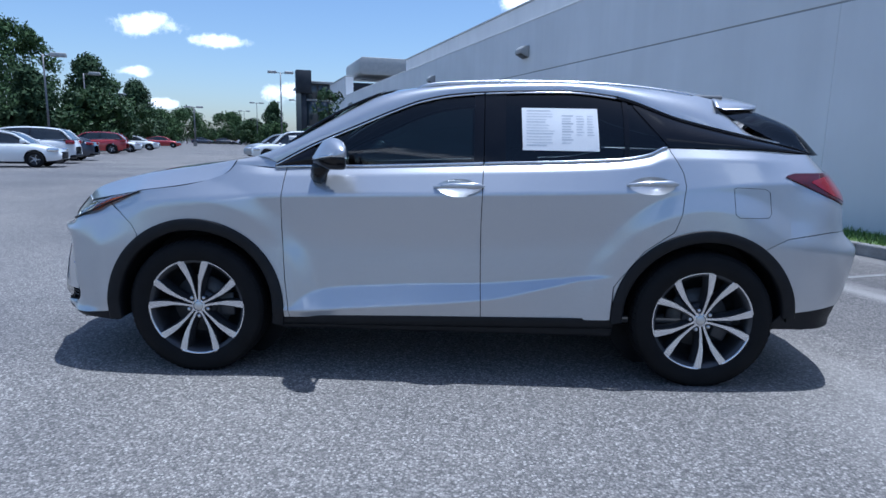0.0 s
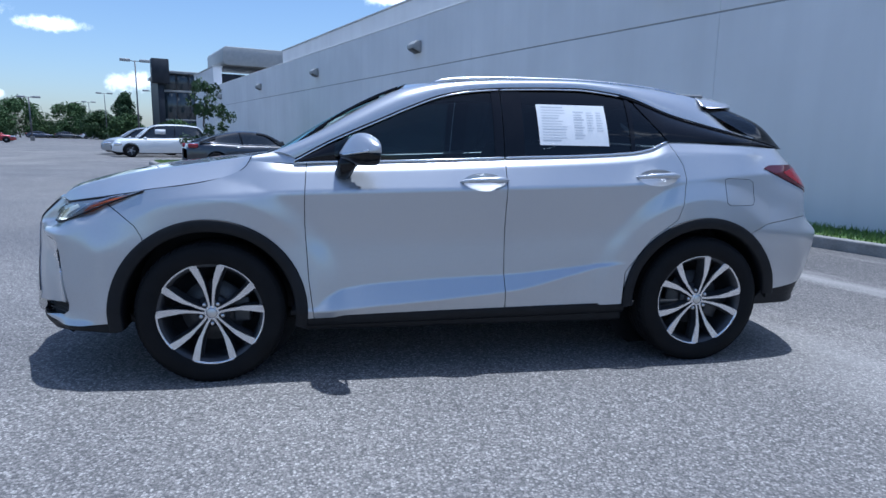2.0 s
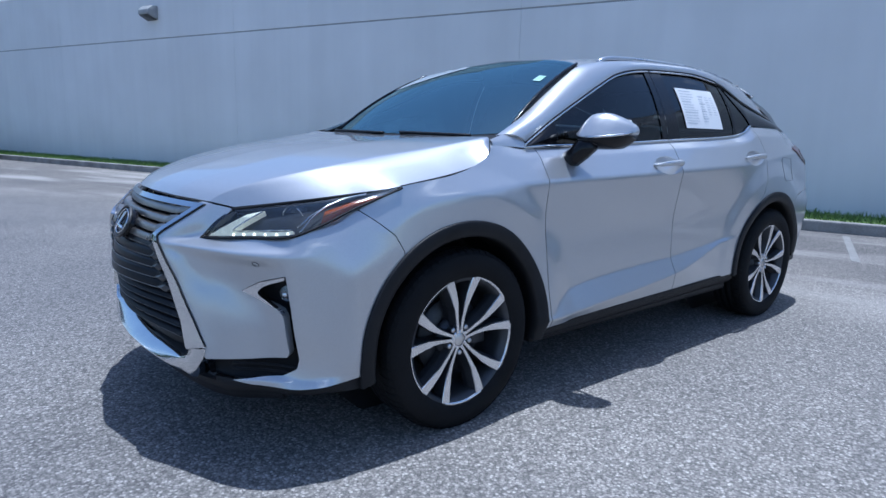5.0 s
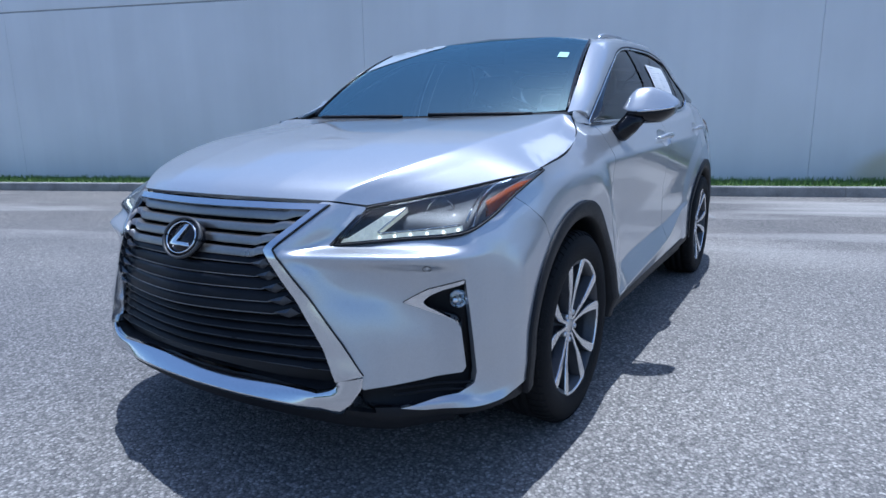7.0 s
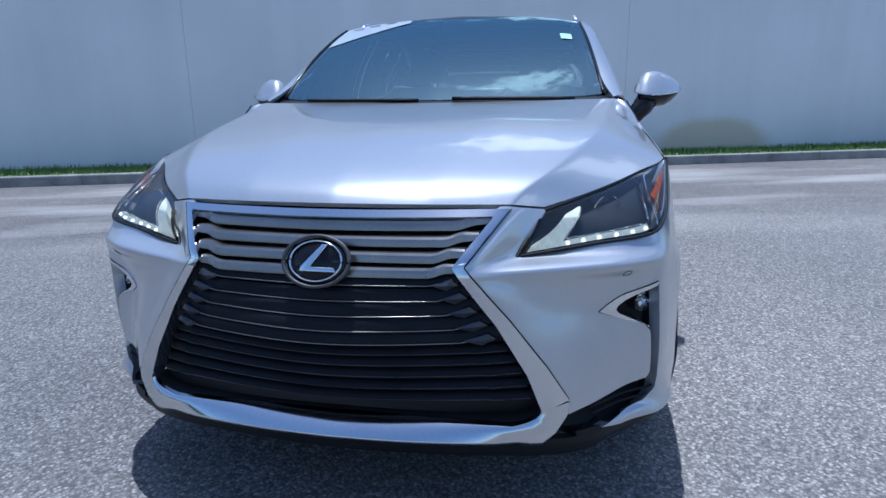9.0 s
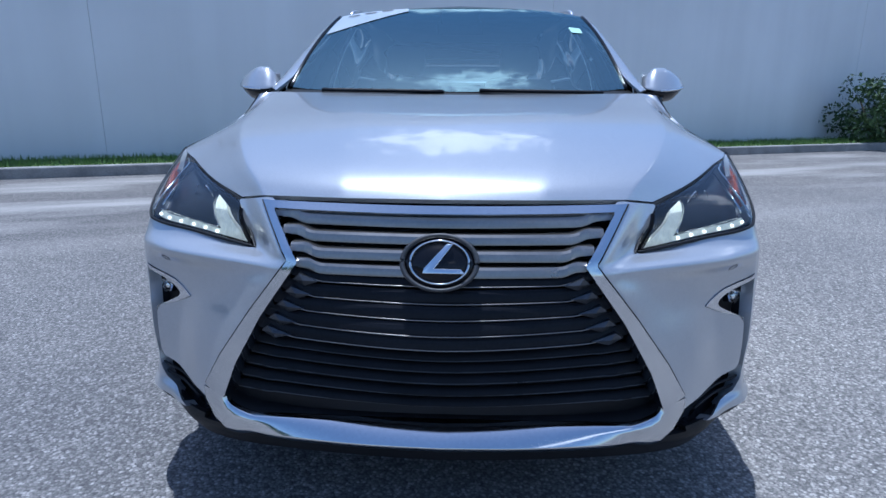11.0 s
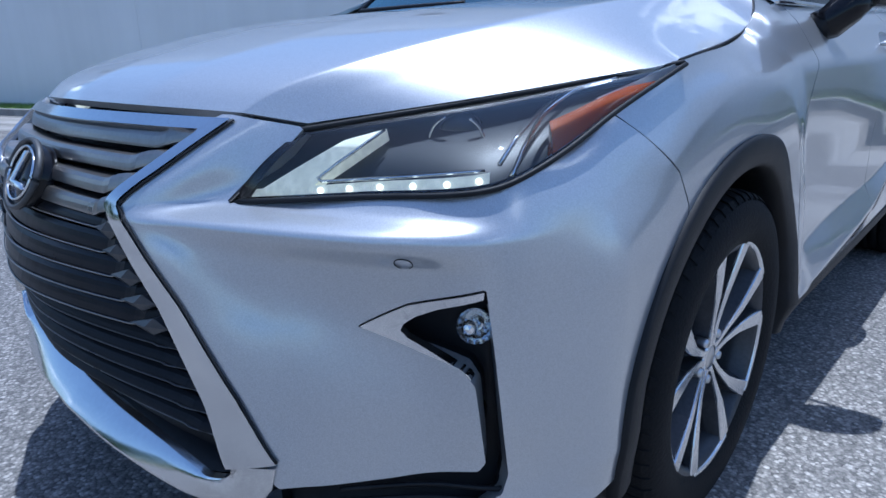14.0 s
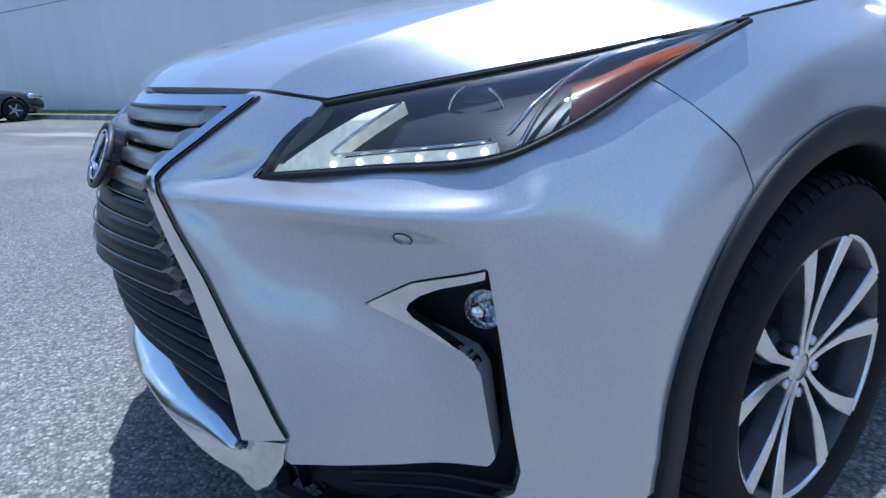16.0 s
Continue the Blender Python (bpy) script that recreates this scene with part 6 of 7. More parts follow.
def mirror_shell(rows, top):
    """A mirror housing lofted outboard: its domed cap, or its tapering underside."""
    q = smooth_line([(-y, x, h, lo, hi) for y, x, h, lo, hi in rows], np.linspace(-rows[0][0], -rows[-1][0], 26))
    ys = -np.linspace(-rows[0][0], -rows[-1][0], 26)
    p = []
    for y, (x, h, lo, hi) in zip(ys, q):
        row = []
        if top:
            for fx, fz in ((0.78, 0.0), (0.82, 0.12), (0.83, 0.45), (0.80, 0.70), (0.70, 0.86), (0.52, 0.95), (0.30, 1.0), (0.05, 1.0), (-0.15, 0.95), (-0.40, 0.76), (-0.66, 0.46), (-0.88, 0.18), (-0.98, 0.05), (-1.0, 0.0)):
                row.append((x + h * fx, y, lo + (hi - lo) * fz))
        else:
            deep = min(1.0, (hi - lo) / 0.09)
            for fx, fz in ((0.78, 0.0), (0.79, 0.5), (0.74, 0.9), (0.6, 1.0), (0.1, 1.0), (-0.35, 0.92), (-0.7, 0.6), (-0.93, 0.2), (-0.96, 0.0)):
                row.append((x + h * fx, y + 0.010 * fz, lo - 0.002 - 0.052 * fz * deep))
        p.append(row + row[:1])
    bm = grid(np.array(p))
    bmesh.ops.remove_doubles(bm, verts=bm.verts, dist=0.0004)
    bmesh.ops.holes_fill(bm, edges=[e for e in bm.edges if e.is_boundary], sides=0)
    bmesh.ops.recalc_face_normals(bm, faces=bm.faces)
    return bm


mir = part("mirror", mirror_shell(MIRROR_SECTIONS, True), M_PAINT, door_a, "silver door mirror cap with black foot")
part("mirror_base", mirror_shell(MIRROR_SECTIONS[1:-1], False), M_GLOSS_BLACK, mir, "black mirror underside")
part("mirror_foot", tube([(0.685, -0.858, 1.098), (0.690, -0.900, 1.112), (0.704, -0.935, 1.150), (0.730, -0.962, 1.190)], [0.040, 0.045, 0.048, 0.050], 8), M_GLOSS_BLACK, mir, "black mirror foot")
part("turn_signal", tube([(0.672, -0.972, 1.207), (0.690, -1.016, 1.209), (0.722, -1.064, 1.214), (0.765, -1.102, 1.222), (0.815, -1.121, 1.232)], 0.0055, 6), M_CHROME, mir, "slim clear turn signal strip")
gl = grid(np.array([[(0.862 + 0.05 * (-(y + 1.015)), y, z) for z in (1.179, 1.229, 1.289)] for y in (-1.076, -1.023, -0.97, -0.926)]))
part("mirror_glass", gl, M_CHROME, mir, "mirror glass")
twin(door_a, car)
twin(door_b, car)


# ---- wheels ----
def tyre():
    prof = []
    for r, y in ((0.262, -0.098), (0.272, -0.108), (0.300, -0.118), (0.335, -0.118), (0.358, -0.110), (0.372, -0.096), (TYRE_R, -0.07), (TYRE_R, -0.044), (0.371, -0.042), (0.371, -0.036), (TYRE_R, -0.034),
                 (TYRE_R, 0.0), (0.371, 0.002), (0.371, 0.008), (TYRE_R, 0.010), (TYRE_R, 0.044), (0.371, 0.046), (0.371, 0.052), (TYRE_R, 0.054), (TYRE_R, 0.078), (0.368, 0.10), (0.335, 0.118), (0.272, 0.110), (0.262, 0.09)):
        prof.append((r, y))
    return lathe(prof, 72)


def tread_blocks():
    """Slanted blocks round the outer shoulder of a tyre."""
    out = bmesh.new()
    for k in range(64):
        for side in (-1,):
            a0, a1 = 2 * math.pi * k / 64, 2 * math.pi * (k + 0.62) / 64
            ring = []
            for r, y, lean in ((0.3655, 0.107, 0.0), (0.3755, 0.096, 0.012), (TYRE_R + 0.0028, 0.070, 0.03), (TYRE_R + 0.0028, 0.050, 0.04)):
                ring.append([out.verts.new((r * math.cos(a + lean * side), side * y, r * math.sin(a + lean * side))) for a in (a0, a1)])
            low = [[out.verts.new((v.co.x * 0.985, v.co.y, v.co.z * 0.985)) for v in row] for row in ring]
            for i in range(3):
                out.faces.new((ring[i][0], ring[i][1], ring[i + 1][1], ring[i + 1][0]))
                for j in (0, 1):
                    out.faces.new((ring[i][j], ring[i + 1][j], low[i + 1][j], low[i][j]))
    bmesh.ops.recalc_face_normals(out, faces=out.faces)
    return out


BLADE = ((0.030, 22.0, 0.0080), (0.050, 12.0, 0.0066), (0.085, 10.2, 0.0072), (0.125, 10.2, 0.0090), (0.152, 10.6, 0.0112), (0.163, 11.0, 0.0136), (0.200, 12.6, 0.0166), (0.240, 14.3, 0.0196), (0.266, 15.4, 0.0215))


def dish(r):
    """Depth of the wheel's face at a radius: the hub lies deeper than the rim."""
    return float(np.interp(r, [0.03, 0.09, 0.16, 0.22, 0.268], [-0.079, -0.083, -0.092, -0.099, -0.1045]))


def spoke_blade(k, side):
    """One of a pair of machined spokes: slim at the hub, kinked and broad towards the rim."""
    base = radians(90 + 72 * k)
    bm = bmesh.new()
    rings = []
    for r, d, w in BLADE:
        a = base + side * radians(d)
        face = dish(r)
        c = Vector((r * math.cos(a), 0, r * math.sin(a)))
        n = Vector((-math.sin(a), 0, math.cos(a)))
        rings.append([bm.verts.new(c + n * (q * w) + Vector((0, y, 0))) for q, y in ((-1, face + 0.003), (-0.90, face), (0.90, face), (1, face + 0.003), (1, face + 0.007), (-1, face + 0.007))])
    for a, b in zip(rings, rings[1:]):
        for j in range(6):
            bm.faces.new((a[j], a[(j + 1) % 6], b[(j + 1) % 6], b[j]))
    bm.faces.new(rings[0])
    bm.faces.new(rings[-1][::-1])
    bmesh.ops.recalc_face_normals(bm, faces=bm.faces)
    return bm


def spoke_back(k, side):
    """The grey painted flank that carries a machined spoke and swells towards the wide opening."""
    base = radians(90 + 72 * k)
    bm = bmesh.new()
    rings = []
    for r, d, w in BLADE:
        a = base + side * radians(d)
        face = dish(r) + 0.006
        c = Vector((r * math.cos(a), 0, r * math.sin(a)))
        n = Vector((-math.sin(a), 0, math.cos(a))) * side
        rings.append([bm.verts.new(c + n * q + Vector((0, y, 0))) for q, y in ((-w, face), (w, face), (w + 0.004, face + 0.012), (w + 0.010, face + 0.030), (w + 0.011, face + 0.060), (-w - 0.001, face + 0.060), (-w - 0.001, face + 0.012))])
    for a, b in zip(rings, rings[1:]):
        for j in range(7):
            bm.faces.new((a[j], a[(j + 1) % 7], b[(j + 1) % 7], b[j]))
    bm.faces.new(rings[0])
    bm.faces.new(rings[-1][::-1])
    bmesh.ops.recalc_face_normals(bm, faces=bm.faces)
    return bm


def rim_arc(k):
    """The machined edge of the rim across one wide opening, between two pairs of spokes."""
    p = []
    for a in np.linspace(radians(90 + 72 * k + 14), radians(90 + 72 * k + 58), 20):
        p.append([(r * math.cos(a), y, r * math.sin(a)) for r, y in ((0.2615, -0.096), (0.2625, -0.1035), (0.2725, -0.1075), (0.274, -0.104))])
    bm = grid(np.array(p))
    bmesh.ops.recalc_face_normals(bm, faces=bm.faces)
    return bm


WHEEL_Y = 0.845
wheels = []
for n, (ax, sgn, turn) in enumerate(((AXLES[0], -1, -2.0), (AXLES[1], -1, 22.0), (AXLES[0], 1, 20.0), (AXLES[1], 1, 41.0))):
    m = Matrix.Translation((ax, sgn * WHEEL_Y, HUB_Z)) @ Euler((0, radians(turn), 0 if sgn < 0 else math.pi)).to_matrix().to_4x4()
    if not wheels:
        barrel = lathe([(0.262, -0.100), (0.250, -0.094), (0.243, -0.05), (0.238, 0.02), (0.230, 0.095), (0.06, 0.095)], 56)
        w = part("wheel", barrel, M_WHEEL_DARK, car, "dark grey and machined five twin-spoke alloy wheel")
        part("tyre", tyre(), M_RUBBER, w, "black road tyre")
        part("tread", tread_blocks(), M_RUBBER, w, "ribbed tread shoulder", smooth=False)
        part("rim_lip", lathe([(0.262, -0.100), (0.271, -0.105), (0.276, -0.106), (0.278, -0.102), (0.270, -0.092), (0.256, -0.088)], 64), M_WHEEL_DARK, w, "dark painted rim edge")
        for k in range(5):
            for s in (-1, 1):
                part("spoke", spoke_blade(k, s), M_MACHINED, w, "bright machined spoke", smooth=False)
                part("spoke_flank", spoke_back(k, s), M_WHEEL_DARK, w, smooth=False)
            part("rim_arc", rim_arc(k), M_MACHINED, w, "thin machined rim edge")
            a = radians(90 + 72 * k + 36)
            nut = lathe([(0.0, -0.024), (0.009, -0.024), (0.0115, -0.018), (0.0115, 0.01)], 8)
            for v in nut.verts:
                v.co += Vector((0.057 * math.cos(a), -0.058, 0.057 * math.sin(a)))
            part("lug_nut", nut, M_SATIN, w, "steel lug nut")
        part("hub", lathe([(0.0, -0.076), (0.034, -0.076), (0.040, -0.068), (0.043, -0.050), (0.085, -0.042), (0.09, -0.02)], 32), M_WHEEL_DARK, w)
        part("hub_face", lathe([(0.028, -0.0785), (0.036, -0.0780), (0.039, -0.074)], 32), M_MACHINED, w, "machined hub face")
        part("centre_cap", lathe([(0.0, -0.080), (0.022, -0.079), (0.029, -0.075), (0.031, -0.066)], 28), M_SATIN, w, "silver centre cap")
        part("brake_disc", lathe([(0.07, -0.01), (0.165, -0.01), (0.165, 0.015), (0.07, 0.015)], 40), M_DISC, w, "grey brake disc")
        part("caliper", box(0.10, 0.19, -0.03, 0.045, -0.07, 0.07, 0.012), M_WHEEL_DARK, w)
        w.matrix_basis = m
    else:
        w = copy_thing(wheels[0], m)
        w.parent = car
    wheels.append(w)


# ---- cabin ----
part("dashboard", join(box(0.42, 0.80, -0.70, 0.70, 0.92, 1.14, 0.06, 3), box(0.30, 0.62, -0.66, 0.66, 1.08, 1.165, 0.03, 2)), M_CABIN, car, "dark dashboard")
part("headliner", box(1.12, 2.95, -0.54, 0.54, 1.58, 1.60, 0.008), M_HEADLINER, car, "light grey headliner")
part("console", box(0.75, 1.7, -0.13, 0.13, 0.33, 0.80, 0.04), M_CABIN, car, "dark centre console")
part("cabin_floor", box(0.4, 3.3, -0.86, 0.86, 0.33, 0.36), M_CABIN, car, "dark cabin floor")
for y in (-0.38, 0.38):
    part("front_seat", join(box(1.12, 1.62, y - 0.25, y + 0.25, 0.45, 0.72, 0.06, 3), prism([(1.55, 0.66), (1.72, 0.62), (1.92, 1.26), (1.82, 1.29)], "y", y - 0.23, y + 0.23, 0.05), box(1.86, 1.97, y - 0.13, y + 0.13, 1.30, 1.49, 0.045, 3),
                            tube([(1.9, y - 0.06, 1.2), (1.91, y - 0.06, 1.35)], 0.008, 6), tube([(1.9, y + 0.06, 1.2), (1.91, y + 0.06, 1.35)], 0.008, 6)), M_SEAT, car, "grey leather front seat")
part("rear_seat", join(box(2.15, 2.6, -0.62, 0.62, 0.5, 0.76, 0.06, 3), prism([(2.5, 0.7), (2.68, 0.66), (2.85, 1.22), (2.76, 1.25)], "y", -0.62, 0.62, 0.05)), M_SEAT, car, "grey leather rear seat")
wheel_pts = [Vector((0.90, -0.38, 1.03)) + Euler((0, radians(-24), 0)).to_matrix() @ Vector((0, 0.185 * math.cos(a), 0.185 * math.sin(a))) for a in np.linspace(0, 2 * math.pi, 36, endpoint=False)]
part("steering_wheel", join(tube([v[:] for v in wheel_pts], 0.016, 8, closed=True), tube([(0.80, -0.38, 1.0), (0.885, -0.38, 1.03)], [0.05, 0.07], 12), tube([wheel_pts[0][:], wheel_pts[18][:]], 0.014, 6)), M_CABIN, car, "dark steering wheel")
part("rear_view_mirror", box(1.03, 1.06, -0.12, 0.12, 1.49, 1.56, 0.012), M_CABIN, car, "interior rear-view mirror")
pl = part("pillar_lining", tube([ws[i, -2] + np.array([0.03, 0.012, -0.03]) for i in range(0, 30, 3)], 0.022, 7), M_HEADLINER, car, "pale grey pillar lining")
twin(pl)
part("sensor_pod", prism([(0.98, 1.585), (1.12, 1.62), (1.10, 1.55), (1.02, 1.535)], "y", -0.10, 0.10, 0.01), M_CABIN, car, "dark sensor pod behind the windscreen")


def on_shield(s, t, lift=0.004):
    """A point on the windscreen: s across from -1 to 1, t from its foot to its top."""
    k = np.linspace(0, 1, 24)
    i = t * 29
    a, b = ws[int(i)], ws[min(int(i) + 1, 29)]
    row = a + (b - a) * (i - int(i))
    q = np.array([np.interp(abs(s), k, row[:, c]) for c in range(3)])
    return (q[0] - lift * 0.45, q[1] * (1 if s < 0 else -1), q[2] + lift)


def on_shield_patch(s0, s1, t0, t1, n=8, m=6, lift=-0.004):
    return outward(grid(np.array([[on_shield(s0 + (s1 - s0) * i / (n - 1), t0 + (t1 - t0) * j / (m - 1), lift) for j in range(m)] for i in range(n)])), (1.4, 0, 0.8))


tagged(part("inspection_sticker", on_shield_patch(-0.885, -0.80, 0.62, 0.70, lift=0.003), M_STICKER), "small pale green sticker inside the windscreen", "sticker")
corner = np.array([[on_shield(s, t, 0.003) for t in np.linspace(0.93 - 0.32 * max(0, (s - 0.42) / 0.56), 0.985, 5)] for s in np.linspace(0.42, 0.97, 16)])
dealer = tagged(part("price_sticker", outward(grid(corner), (1.4, 0, 0.8)), M_PALE_FILM), "white corner sticker with figures inside the windscreen", "sticker")
for k in range(3):
    s0 = 0.55 + 0.13 * k
    part("print_bar", on_shield_patch(s0, s0 + 0.09, 0.955 - 0.02 * k, 0.975 - 0.02 * k, lift=0.0055), M_POLE, dealer)


# ---- buyer's guide sheet in the rear side window ----
def on_pane(x, f, lift):
    a, b = smooth_line(DLO_LOW, [x])[0], smooth_line(DLO_TOP, [x])[0]
    z = a[1] + (b[1] - a[1]) * f
    return (x, -(a[0] + (b[0] - a[0]) * f + 0.022 * 4 * f * (1 - f) + lift), z)


def pane_sheet(x0, x1, z0, z1, lift, skew=0.0, n=8):
    rows = []
    for x in np.linspace(x0, x1, n):
        row = []
        for zz in np.linspace(z0, z1, 6):
            xx = x + skew * (zz - z0)
            a, b = smooth_line(DLO_LOW, [xx])[0], smooth_line(DLO_TOP, [xx])[0]
            row.append(on_pane(xx, (zz - a[1]) / (b[1] - a[1]), lift))
        rows.append(row)
    return outward(grid(np.array(rows)), (1.5, 0, 1.0))


sheet = tagged(part("window_sheet", pane_sheet(1.792, 2.205, 1.272, 1.502, 0.000, -0.03), M_PAPER), "white printed sale sheet in the rear side window", "paper")
rnd = random.Random(12)
for k in range(13):
    z = 1.484 - k * 0.0155
    w = rnd.uniform(0.10, 0.165)
    part("print_bar", pane_sheet(1.812, 1.812 + w, z, z + (0.0032 if k % 4 else 0.006), 0.001, -0.03, 4), M_INK, sheet)
for k in range(11):
    z = 1.458 - k * 0.0145
    part("print_bar", pane_sheet(2.004, 2.004 + (0.062 if k % 3 == 0 else 0.05), z, z + (0.004 if k % 3 else 0.008), 0.001, -0.03, 4), M_INK, sheet)
    if k < 8:
        part("print_bar", pane_sheet(2.082, 2.082 + rnd.uniform(0.03, 0.045), z, z + 0.0035, 0.001, -0.03, 3), M_INK, sheet)
        part("print_bar", pane_sheet(2.140, 2.140 + rnd.uniform(0.03, 0.04), z, z + 0.0035, 0.001, -0.03, 3), M_INK, sheet)


# ---- other parked cars ----
def parked_car(name, label, paint, x, y, heading, kind="sedan", length=4.8, width=1.84, height=1.46, tail_right=True, far=False):
    """A parked car: lofted body with cut arches, glass house, roof, wheels, lamps, mirrors."""
    t = thing(name, label, "car", WALL @ pose(x, y, 0, 0, 0, heading), group="parked cars")
    L, W = length / 2, width / 2
    if kind == "sedan":
        top = [(-L, 0.80), (-L + 0.10, 0.98), (-L + 0.75, 1.04), (-0.4, 0.98), (0.75, 0.96), (L - 0.55, 0.84), (L - 0.08, 0.66), (L, 0.58)]
        roof = [(-L + 0.42, 1.03), (-L + 1.15, height - 0.14), (-0.35, height), (0.25, height - 0.05), (1.12, 0.96)]
    elif kind == "hatch":
        top = [(-L, 0.60), (-L + 0.25, 0.92), (-L + 0.8, 1.0), (0.0, 0.98), (0.85, 0.98), (L - 0.5, 0.86), (L - 0.10, 0.66), (L, 0.55)]
        roof = [(-L + 0.30, 0.98), (-L + 0.9, height - 0.16), (-0.25, height), (0.35, height - 0.08), (1.05, 0.98)]
    else:
        top = [(-L, 0.80), (-L + 0.06, 1.06), (-L + 0.5, 1.14), (0.0, 1.10), (0.95, 1.08), (L - 0.5, 0.98), (L - 0.10, 0.80), (L, 0.66)]
        roof = [(-L + 0.12, 1.12), (-L + 0.60, height - 0.10), (-0.6, height), (0.35, height - 0.06), (1.22, 1.09)]
    n = 56
    xs = np.linspace(-L, L, n)
    tz = smooth_line(top, xs)[:, 0]
    wid = W * np.clip(1 - np.abs(xs / L) ** 5 * 0.22, 0, 1)
    ends = np.clip(1 - np.abs(xs / L) ** 14, 0, 1)
    sec = ((0.0, 1.0), (0.70, 0.99), (0.90, 0.93), (0.97, 0.80), (0.985, 0.62), (1.0, 0.45), (0.985, 0.22), (0.90, 0.0))
    p = np.zeros((n, len(sec), 3))
    bot = 0.24 + 0.10 * (np.abs(xs / L) ** 6)
    for j, (a, b) in enumerate(sec):
        p[:, j] = np.column_stack([xs + 0.0 * b, -wid * a * (0.86 + 0.14 * ends), bot + (tz - bot) * b])
    bm = outward(grid(p), (0, 0, 0.5))
    r = 0.335 if kind != "suv" else 0.37
    axf, axr = L - 0.92, -L + 0.98
    bm = cut(bm, lambda q: np.where(np.abs(q[:, 1]) > W * 0.6, np.minimum(np.hypot(q[:, 0] - axf, q[:, 2] - r), np.hypot(q[:, 0] - axr, q[:, 2] - r)) - r - 0.055, 0.1))
    part("body", mirrored(flange(bm, 0.05, lambda e: max(abs(v.co.y) for v in e.verts) > 0.01)), paint, t)
    part("underbody", box(-L + 0.25, L - 0.25, -W * 0.72, W * 0.72, 0.20, 0.60, 0.03), M_CLAD, t, "dark underbody")
    # glass house
    gx = np.linspace(roof[0][0], roof[-1][0], 40)
    rz = smooth_line(roof, gx)[:, 0]
    bz = smooth_line(top, gx)[:, 0] - 0.03
    rz = np.maximum(rz, bz + 0.004)
    f = np.clip((rz - bz) / (height - 1.0), 0, 1)
    g = np.zeros((40, 7, 3))
    for j, (a, b) in enumerate(((0.0, 1.0), (0.45, 0.995), (0.60, 0.965), (0.66, 0.90), (0.74, 0.55), (0.82, 0.2), (0.87, 0.0))):
        g[:, j] = np.column_stack([gx, -W * a * np.ones(40), bz + (rz - bz) * b])
    house = outward(grid(g), (0, 0, 0.9))
    part("glass_house", mirrored(house), M_CAR_GLASS, t, "dark windows")
    i0, i1 = (7, 27) if kind == "sedan" else ((5, 30) if kind == "suv" else (9, 27))
    rp = g[i0:i1, :4] + np.array([0, 0, 0.008])
    part("roof_panel", mirrored(flange(outward(grid(rp), (0, 0, 0.9)), 0.03, lambda e: max(abs(v.co.y) for v in e.verts) > 0.01)), paint, t)
    # pillars along the window edges
    for s in (-1, 1):
        for k0, k1 in ((0, i0), (i1 - 1, 39)):
            line = [(gx[k], s * W * (0.66 + 0.21 * (1 - f[k])) , bz[k] + (rz[k] - bz[k]) * 0.90 + 0.004) for k in range(min(k0, k1), max(k0, k1) + 1)]
            if len(line) > 1:
                part("pillar", tube(line, 0.045, 6), paint, t)
        k = 19
        part("pillar", tube([(gx[k], s * (W * 0.87 + 0.004), bz[k]), (gx[k] - 0.04, s * (W * 0.745 + 0.004), bz[k] + (rz[k] - bz[k]) * 0.55), (gx[k] - 0.08, s * (W * 0.66 + 0.004), bz[k] + (rz[k] - bz[k]) * 0.9)], 0.022, 6), M_GLOSS_BLACK, t, "black door pillar")
        belt = [(gx[q], s * (W * 0.872 + 0.004), bz[q] + 0.012) for q in range(3, 37)]
        part("belt_trim", tube(belt, 0.010, 5), M_CHROME, t, "bright belt trim")
        part("door_mirror", box(0.80, 0.98, s * (W + 0.09) - 0.09, s * (W + 0.09) + 0.09, 0.98, 1.12, 0.035), paint, t)
        for hx in (-0.75, 0.30):
            part("handle", tube([(hx, s * W * 0.985, 0.86), (hx + 0.09, s * (W * 0.985 + 0.03), 0.865), (hx + 0.18, s * W * 0.985, 0.87)], 0.014, 5), M_CHROME if kind == "sedan" else paint, t)
        part("head_lamp", box(L - 0.50, L - 0.09, s * W * 0.80 - 0.13, s * W * 0.80 + 0.14, 0.64, 0.79, 0.05), M_CHROME, t, "clear head lamp")
        part("tail_lamp", box(-L + 0.015, -L + 0.36, s * W * 0.76 - 0.17, s * W * 0.76 + 0.17, 0.84 if kind != "suv" else 0.92, 0.98 if kind != "suv" else 1.08, 0.035), M_TAIL, t, "red tail lamp")
    part("front_grille", box(L - 0.12, L + 0.01, -0.42, 0.42, 0.42, 0.64, 0.03), M_CLAD, t, "dark grille")
    part("rear_bumper", box(-L - 0.01, -L + 0.3, -W * 0.78, W * 0.78, 0.30, 0.42, 0.04), M_CLAD, t, "dark lower bumper")
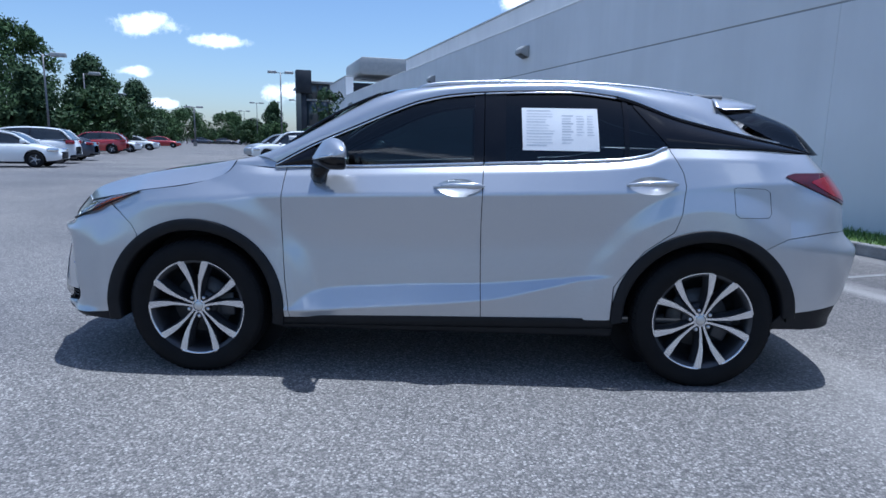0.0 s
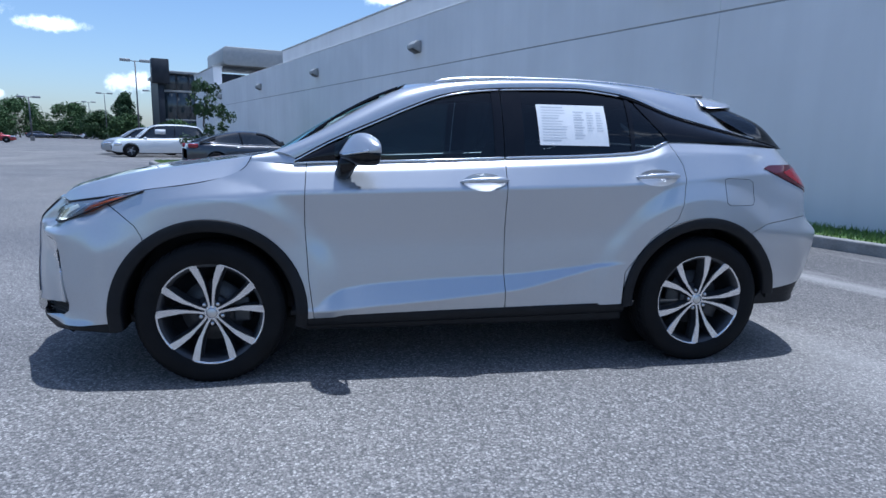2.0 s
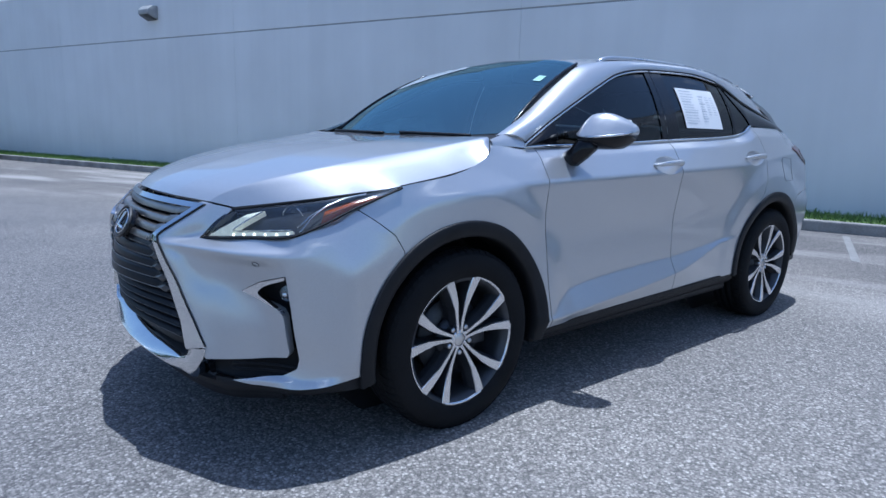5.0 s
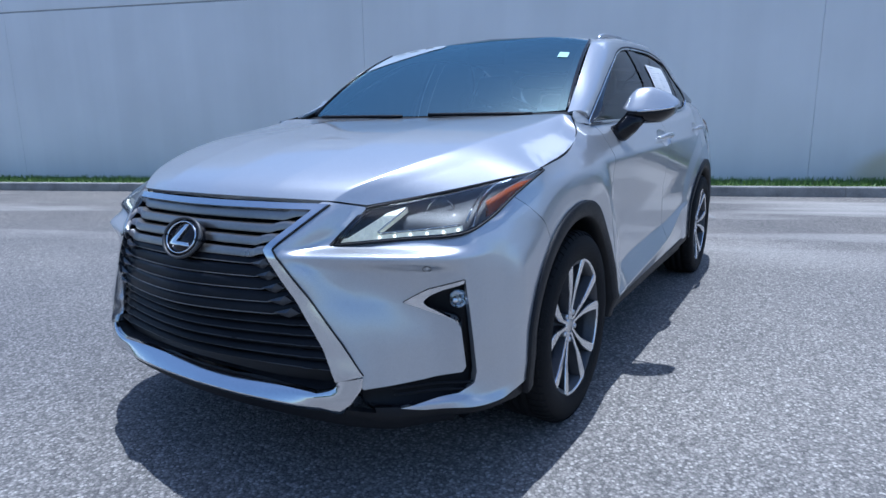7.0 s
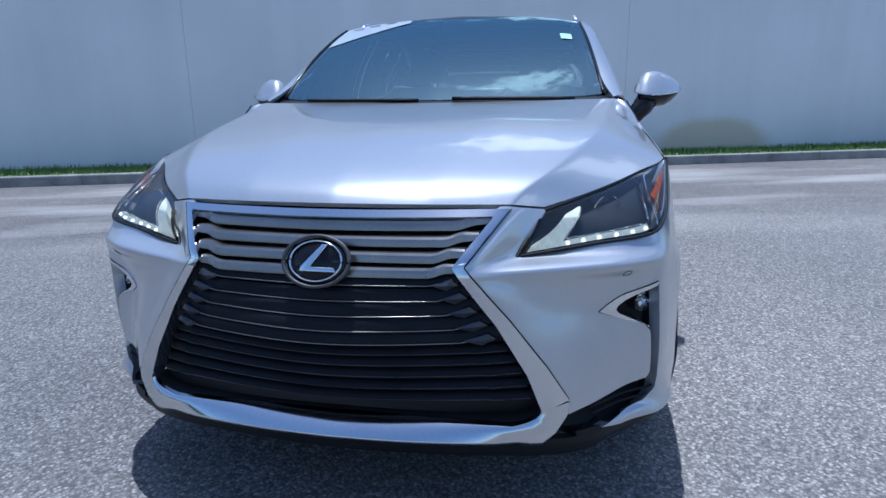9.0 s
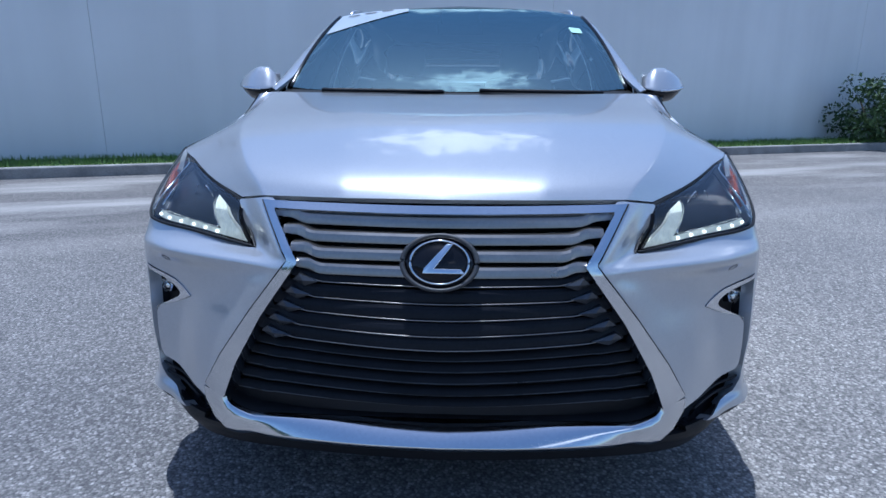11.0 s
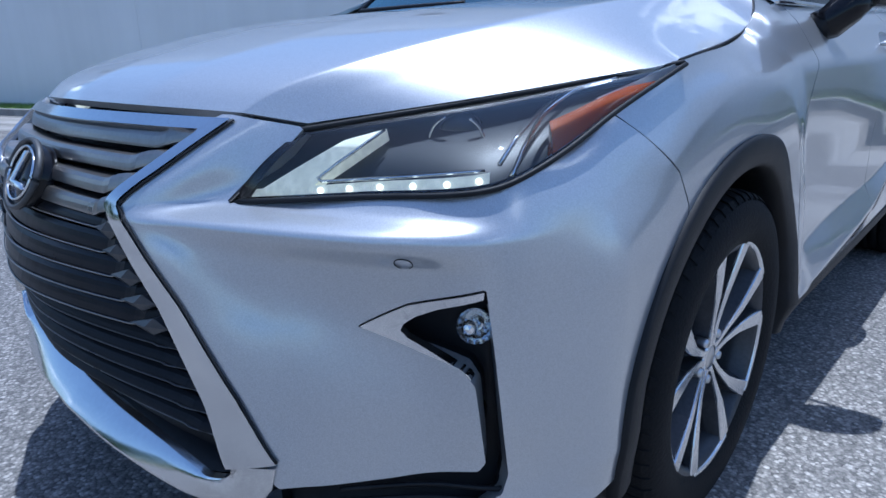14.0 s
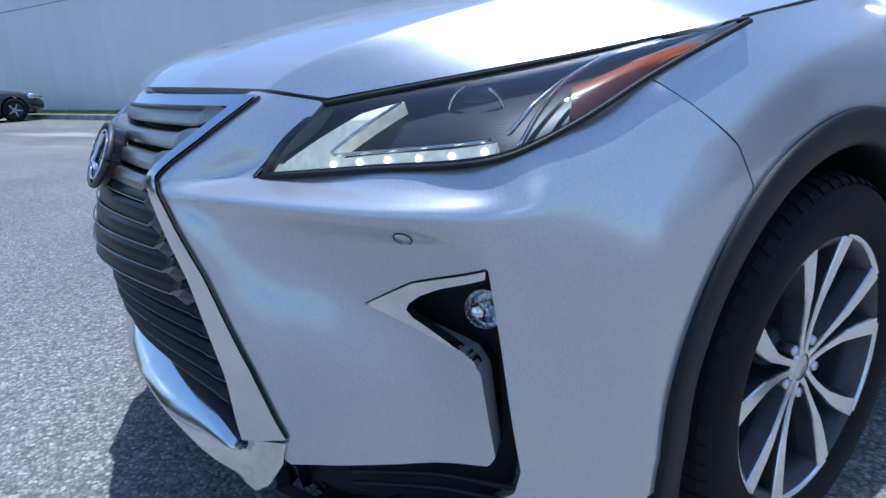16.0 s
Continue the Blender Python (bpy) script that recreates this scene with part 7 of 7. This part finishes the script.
    for ax in (axf, axr):
        for s in (-1, 1):
            m = pose(ax, s * (W - 0.12), r, 0, 17 * ax, 0 if s < 0 else 180)
            w = part("wheel", lathe([(r * 0.62, -0.09), (r * 0.66, -0.10), (r * 0.92, -0.105), (r, -0.07), (r, 0.09), (r * 0.62, 0.1)], 32), M_RUBBER, t, "black tyre on a silver wheel", m=m)
            part("rim", lathe([(r * 0.10, -0.035), (r * 0.56, -0.03), (r * 0.60, -0.085), (r * 0.66, -0.088), (r * 0.66, 0.0)], 28), M_WHEEL_DARK, w)
            for k in range(5 if not far else 0):
                a = radians(72 * k + 90)
                part("spoke", tube([(r * 0.08 * math.cos(a), -0.06, r * 0.08 * math.sin(a)), (r * 0.62 * math.cos(a), -0.075, r * 0.62 * math.sin(a))], [0.026, 0.020], 5), M_SATIN, w)
            part("cap", lathe([(0.0, -0.075), (0.06, -0.07), (0.07, -0.04)], 14), M_SATIN, w)
    return t


parked_car("sedan", "dark grey sedan parked nose to the kerb", M_PAINT_GREY, 5.25, 21.5, 0, "sedan", 4.86, 1.86, 1.46)
suv_w = parked_car("large_suv", "white large sport-utility car parked nose out", M_PAINT_WHITE, 3.55, 36.2, 180, "suv", 5.1, 1.98, 1.86)
tagged(part("window_sheet", box(-0.55, 0.0, -0.02, 0.0, 1.3, 1.56), M_PAPER, m=WALL @ pose(3.75, 36.2 - 0.80, 0)), "white sale sheet in the white car's window", "paper")
parked_car("suv", "silver grey sport-utility car behind the white one", M_PAINT_SILVER2, 3.0, 39.6, 180, "suv", 4.8, 1.9, 1.70)
parked_car("suv", "white sport-utility car in the bay row", M_PAINT_WHITE, 3.1, 42.9, 180, "suv", 4.7, 1.88, 1.66)
parked_car("hatchback", "white rounded hatchback parked nose out", M_PAINT_WHITE, -8.8, 26.2, 0, "hatch", 4.28, 1.8, 1.48)
parked_car("suv", "white sport-utility car with its tail to the lane", M_PAINT_WHITE, -9.5, 30.4, 180, "suv", 4.9, 1.9, 1.70)
parked_car("sedan", "dark blue sedan in the bay row", M_PAINT_NAVY, -9.4, 34.4, 180, "sedan", 4.7, 1.82, 1.44)
parked_car("suv", "red sport-utility car with its tail to the lane", M_PAINT_RED, -10.2, 50.0, 180, "suv", 4.6, 1.86, 1.66)
parked_car("sedan", "white sedan parked nose out", M_PAINT_WHITE, -9.9, 55.5, 0, "sedan", 4.7, 1.82, 1.44)
parked_car("sedan", "white sedan further along the bay row", M_PAINT_WHITE, -9.7, 66.0, 0, "sedan", 4.7, 1.82, 1.44)
parked_car("sedan", "dark red sedan at the end of the bay row", M_PAINT_RED, -9.3, 86.0, 0, "sedan", 4.7, 1.82, 1.46, far=True)
for fx, fp, fl in ((-7.6, M_PAINT_NAVY, "dark car across the far end of the lot"), (-2.6, M_PAINT_GREY, "dark grey car across the far end of the lot"), (2.2, M_PAINT_WHITE, "white car across the far end of the lot")):
    parked_car("sedan", fl, fp, fx, 152, 0, "sedan", 4.8, 1.84, 1.5, far=True)
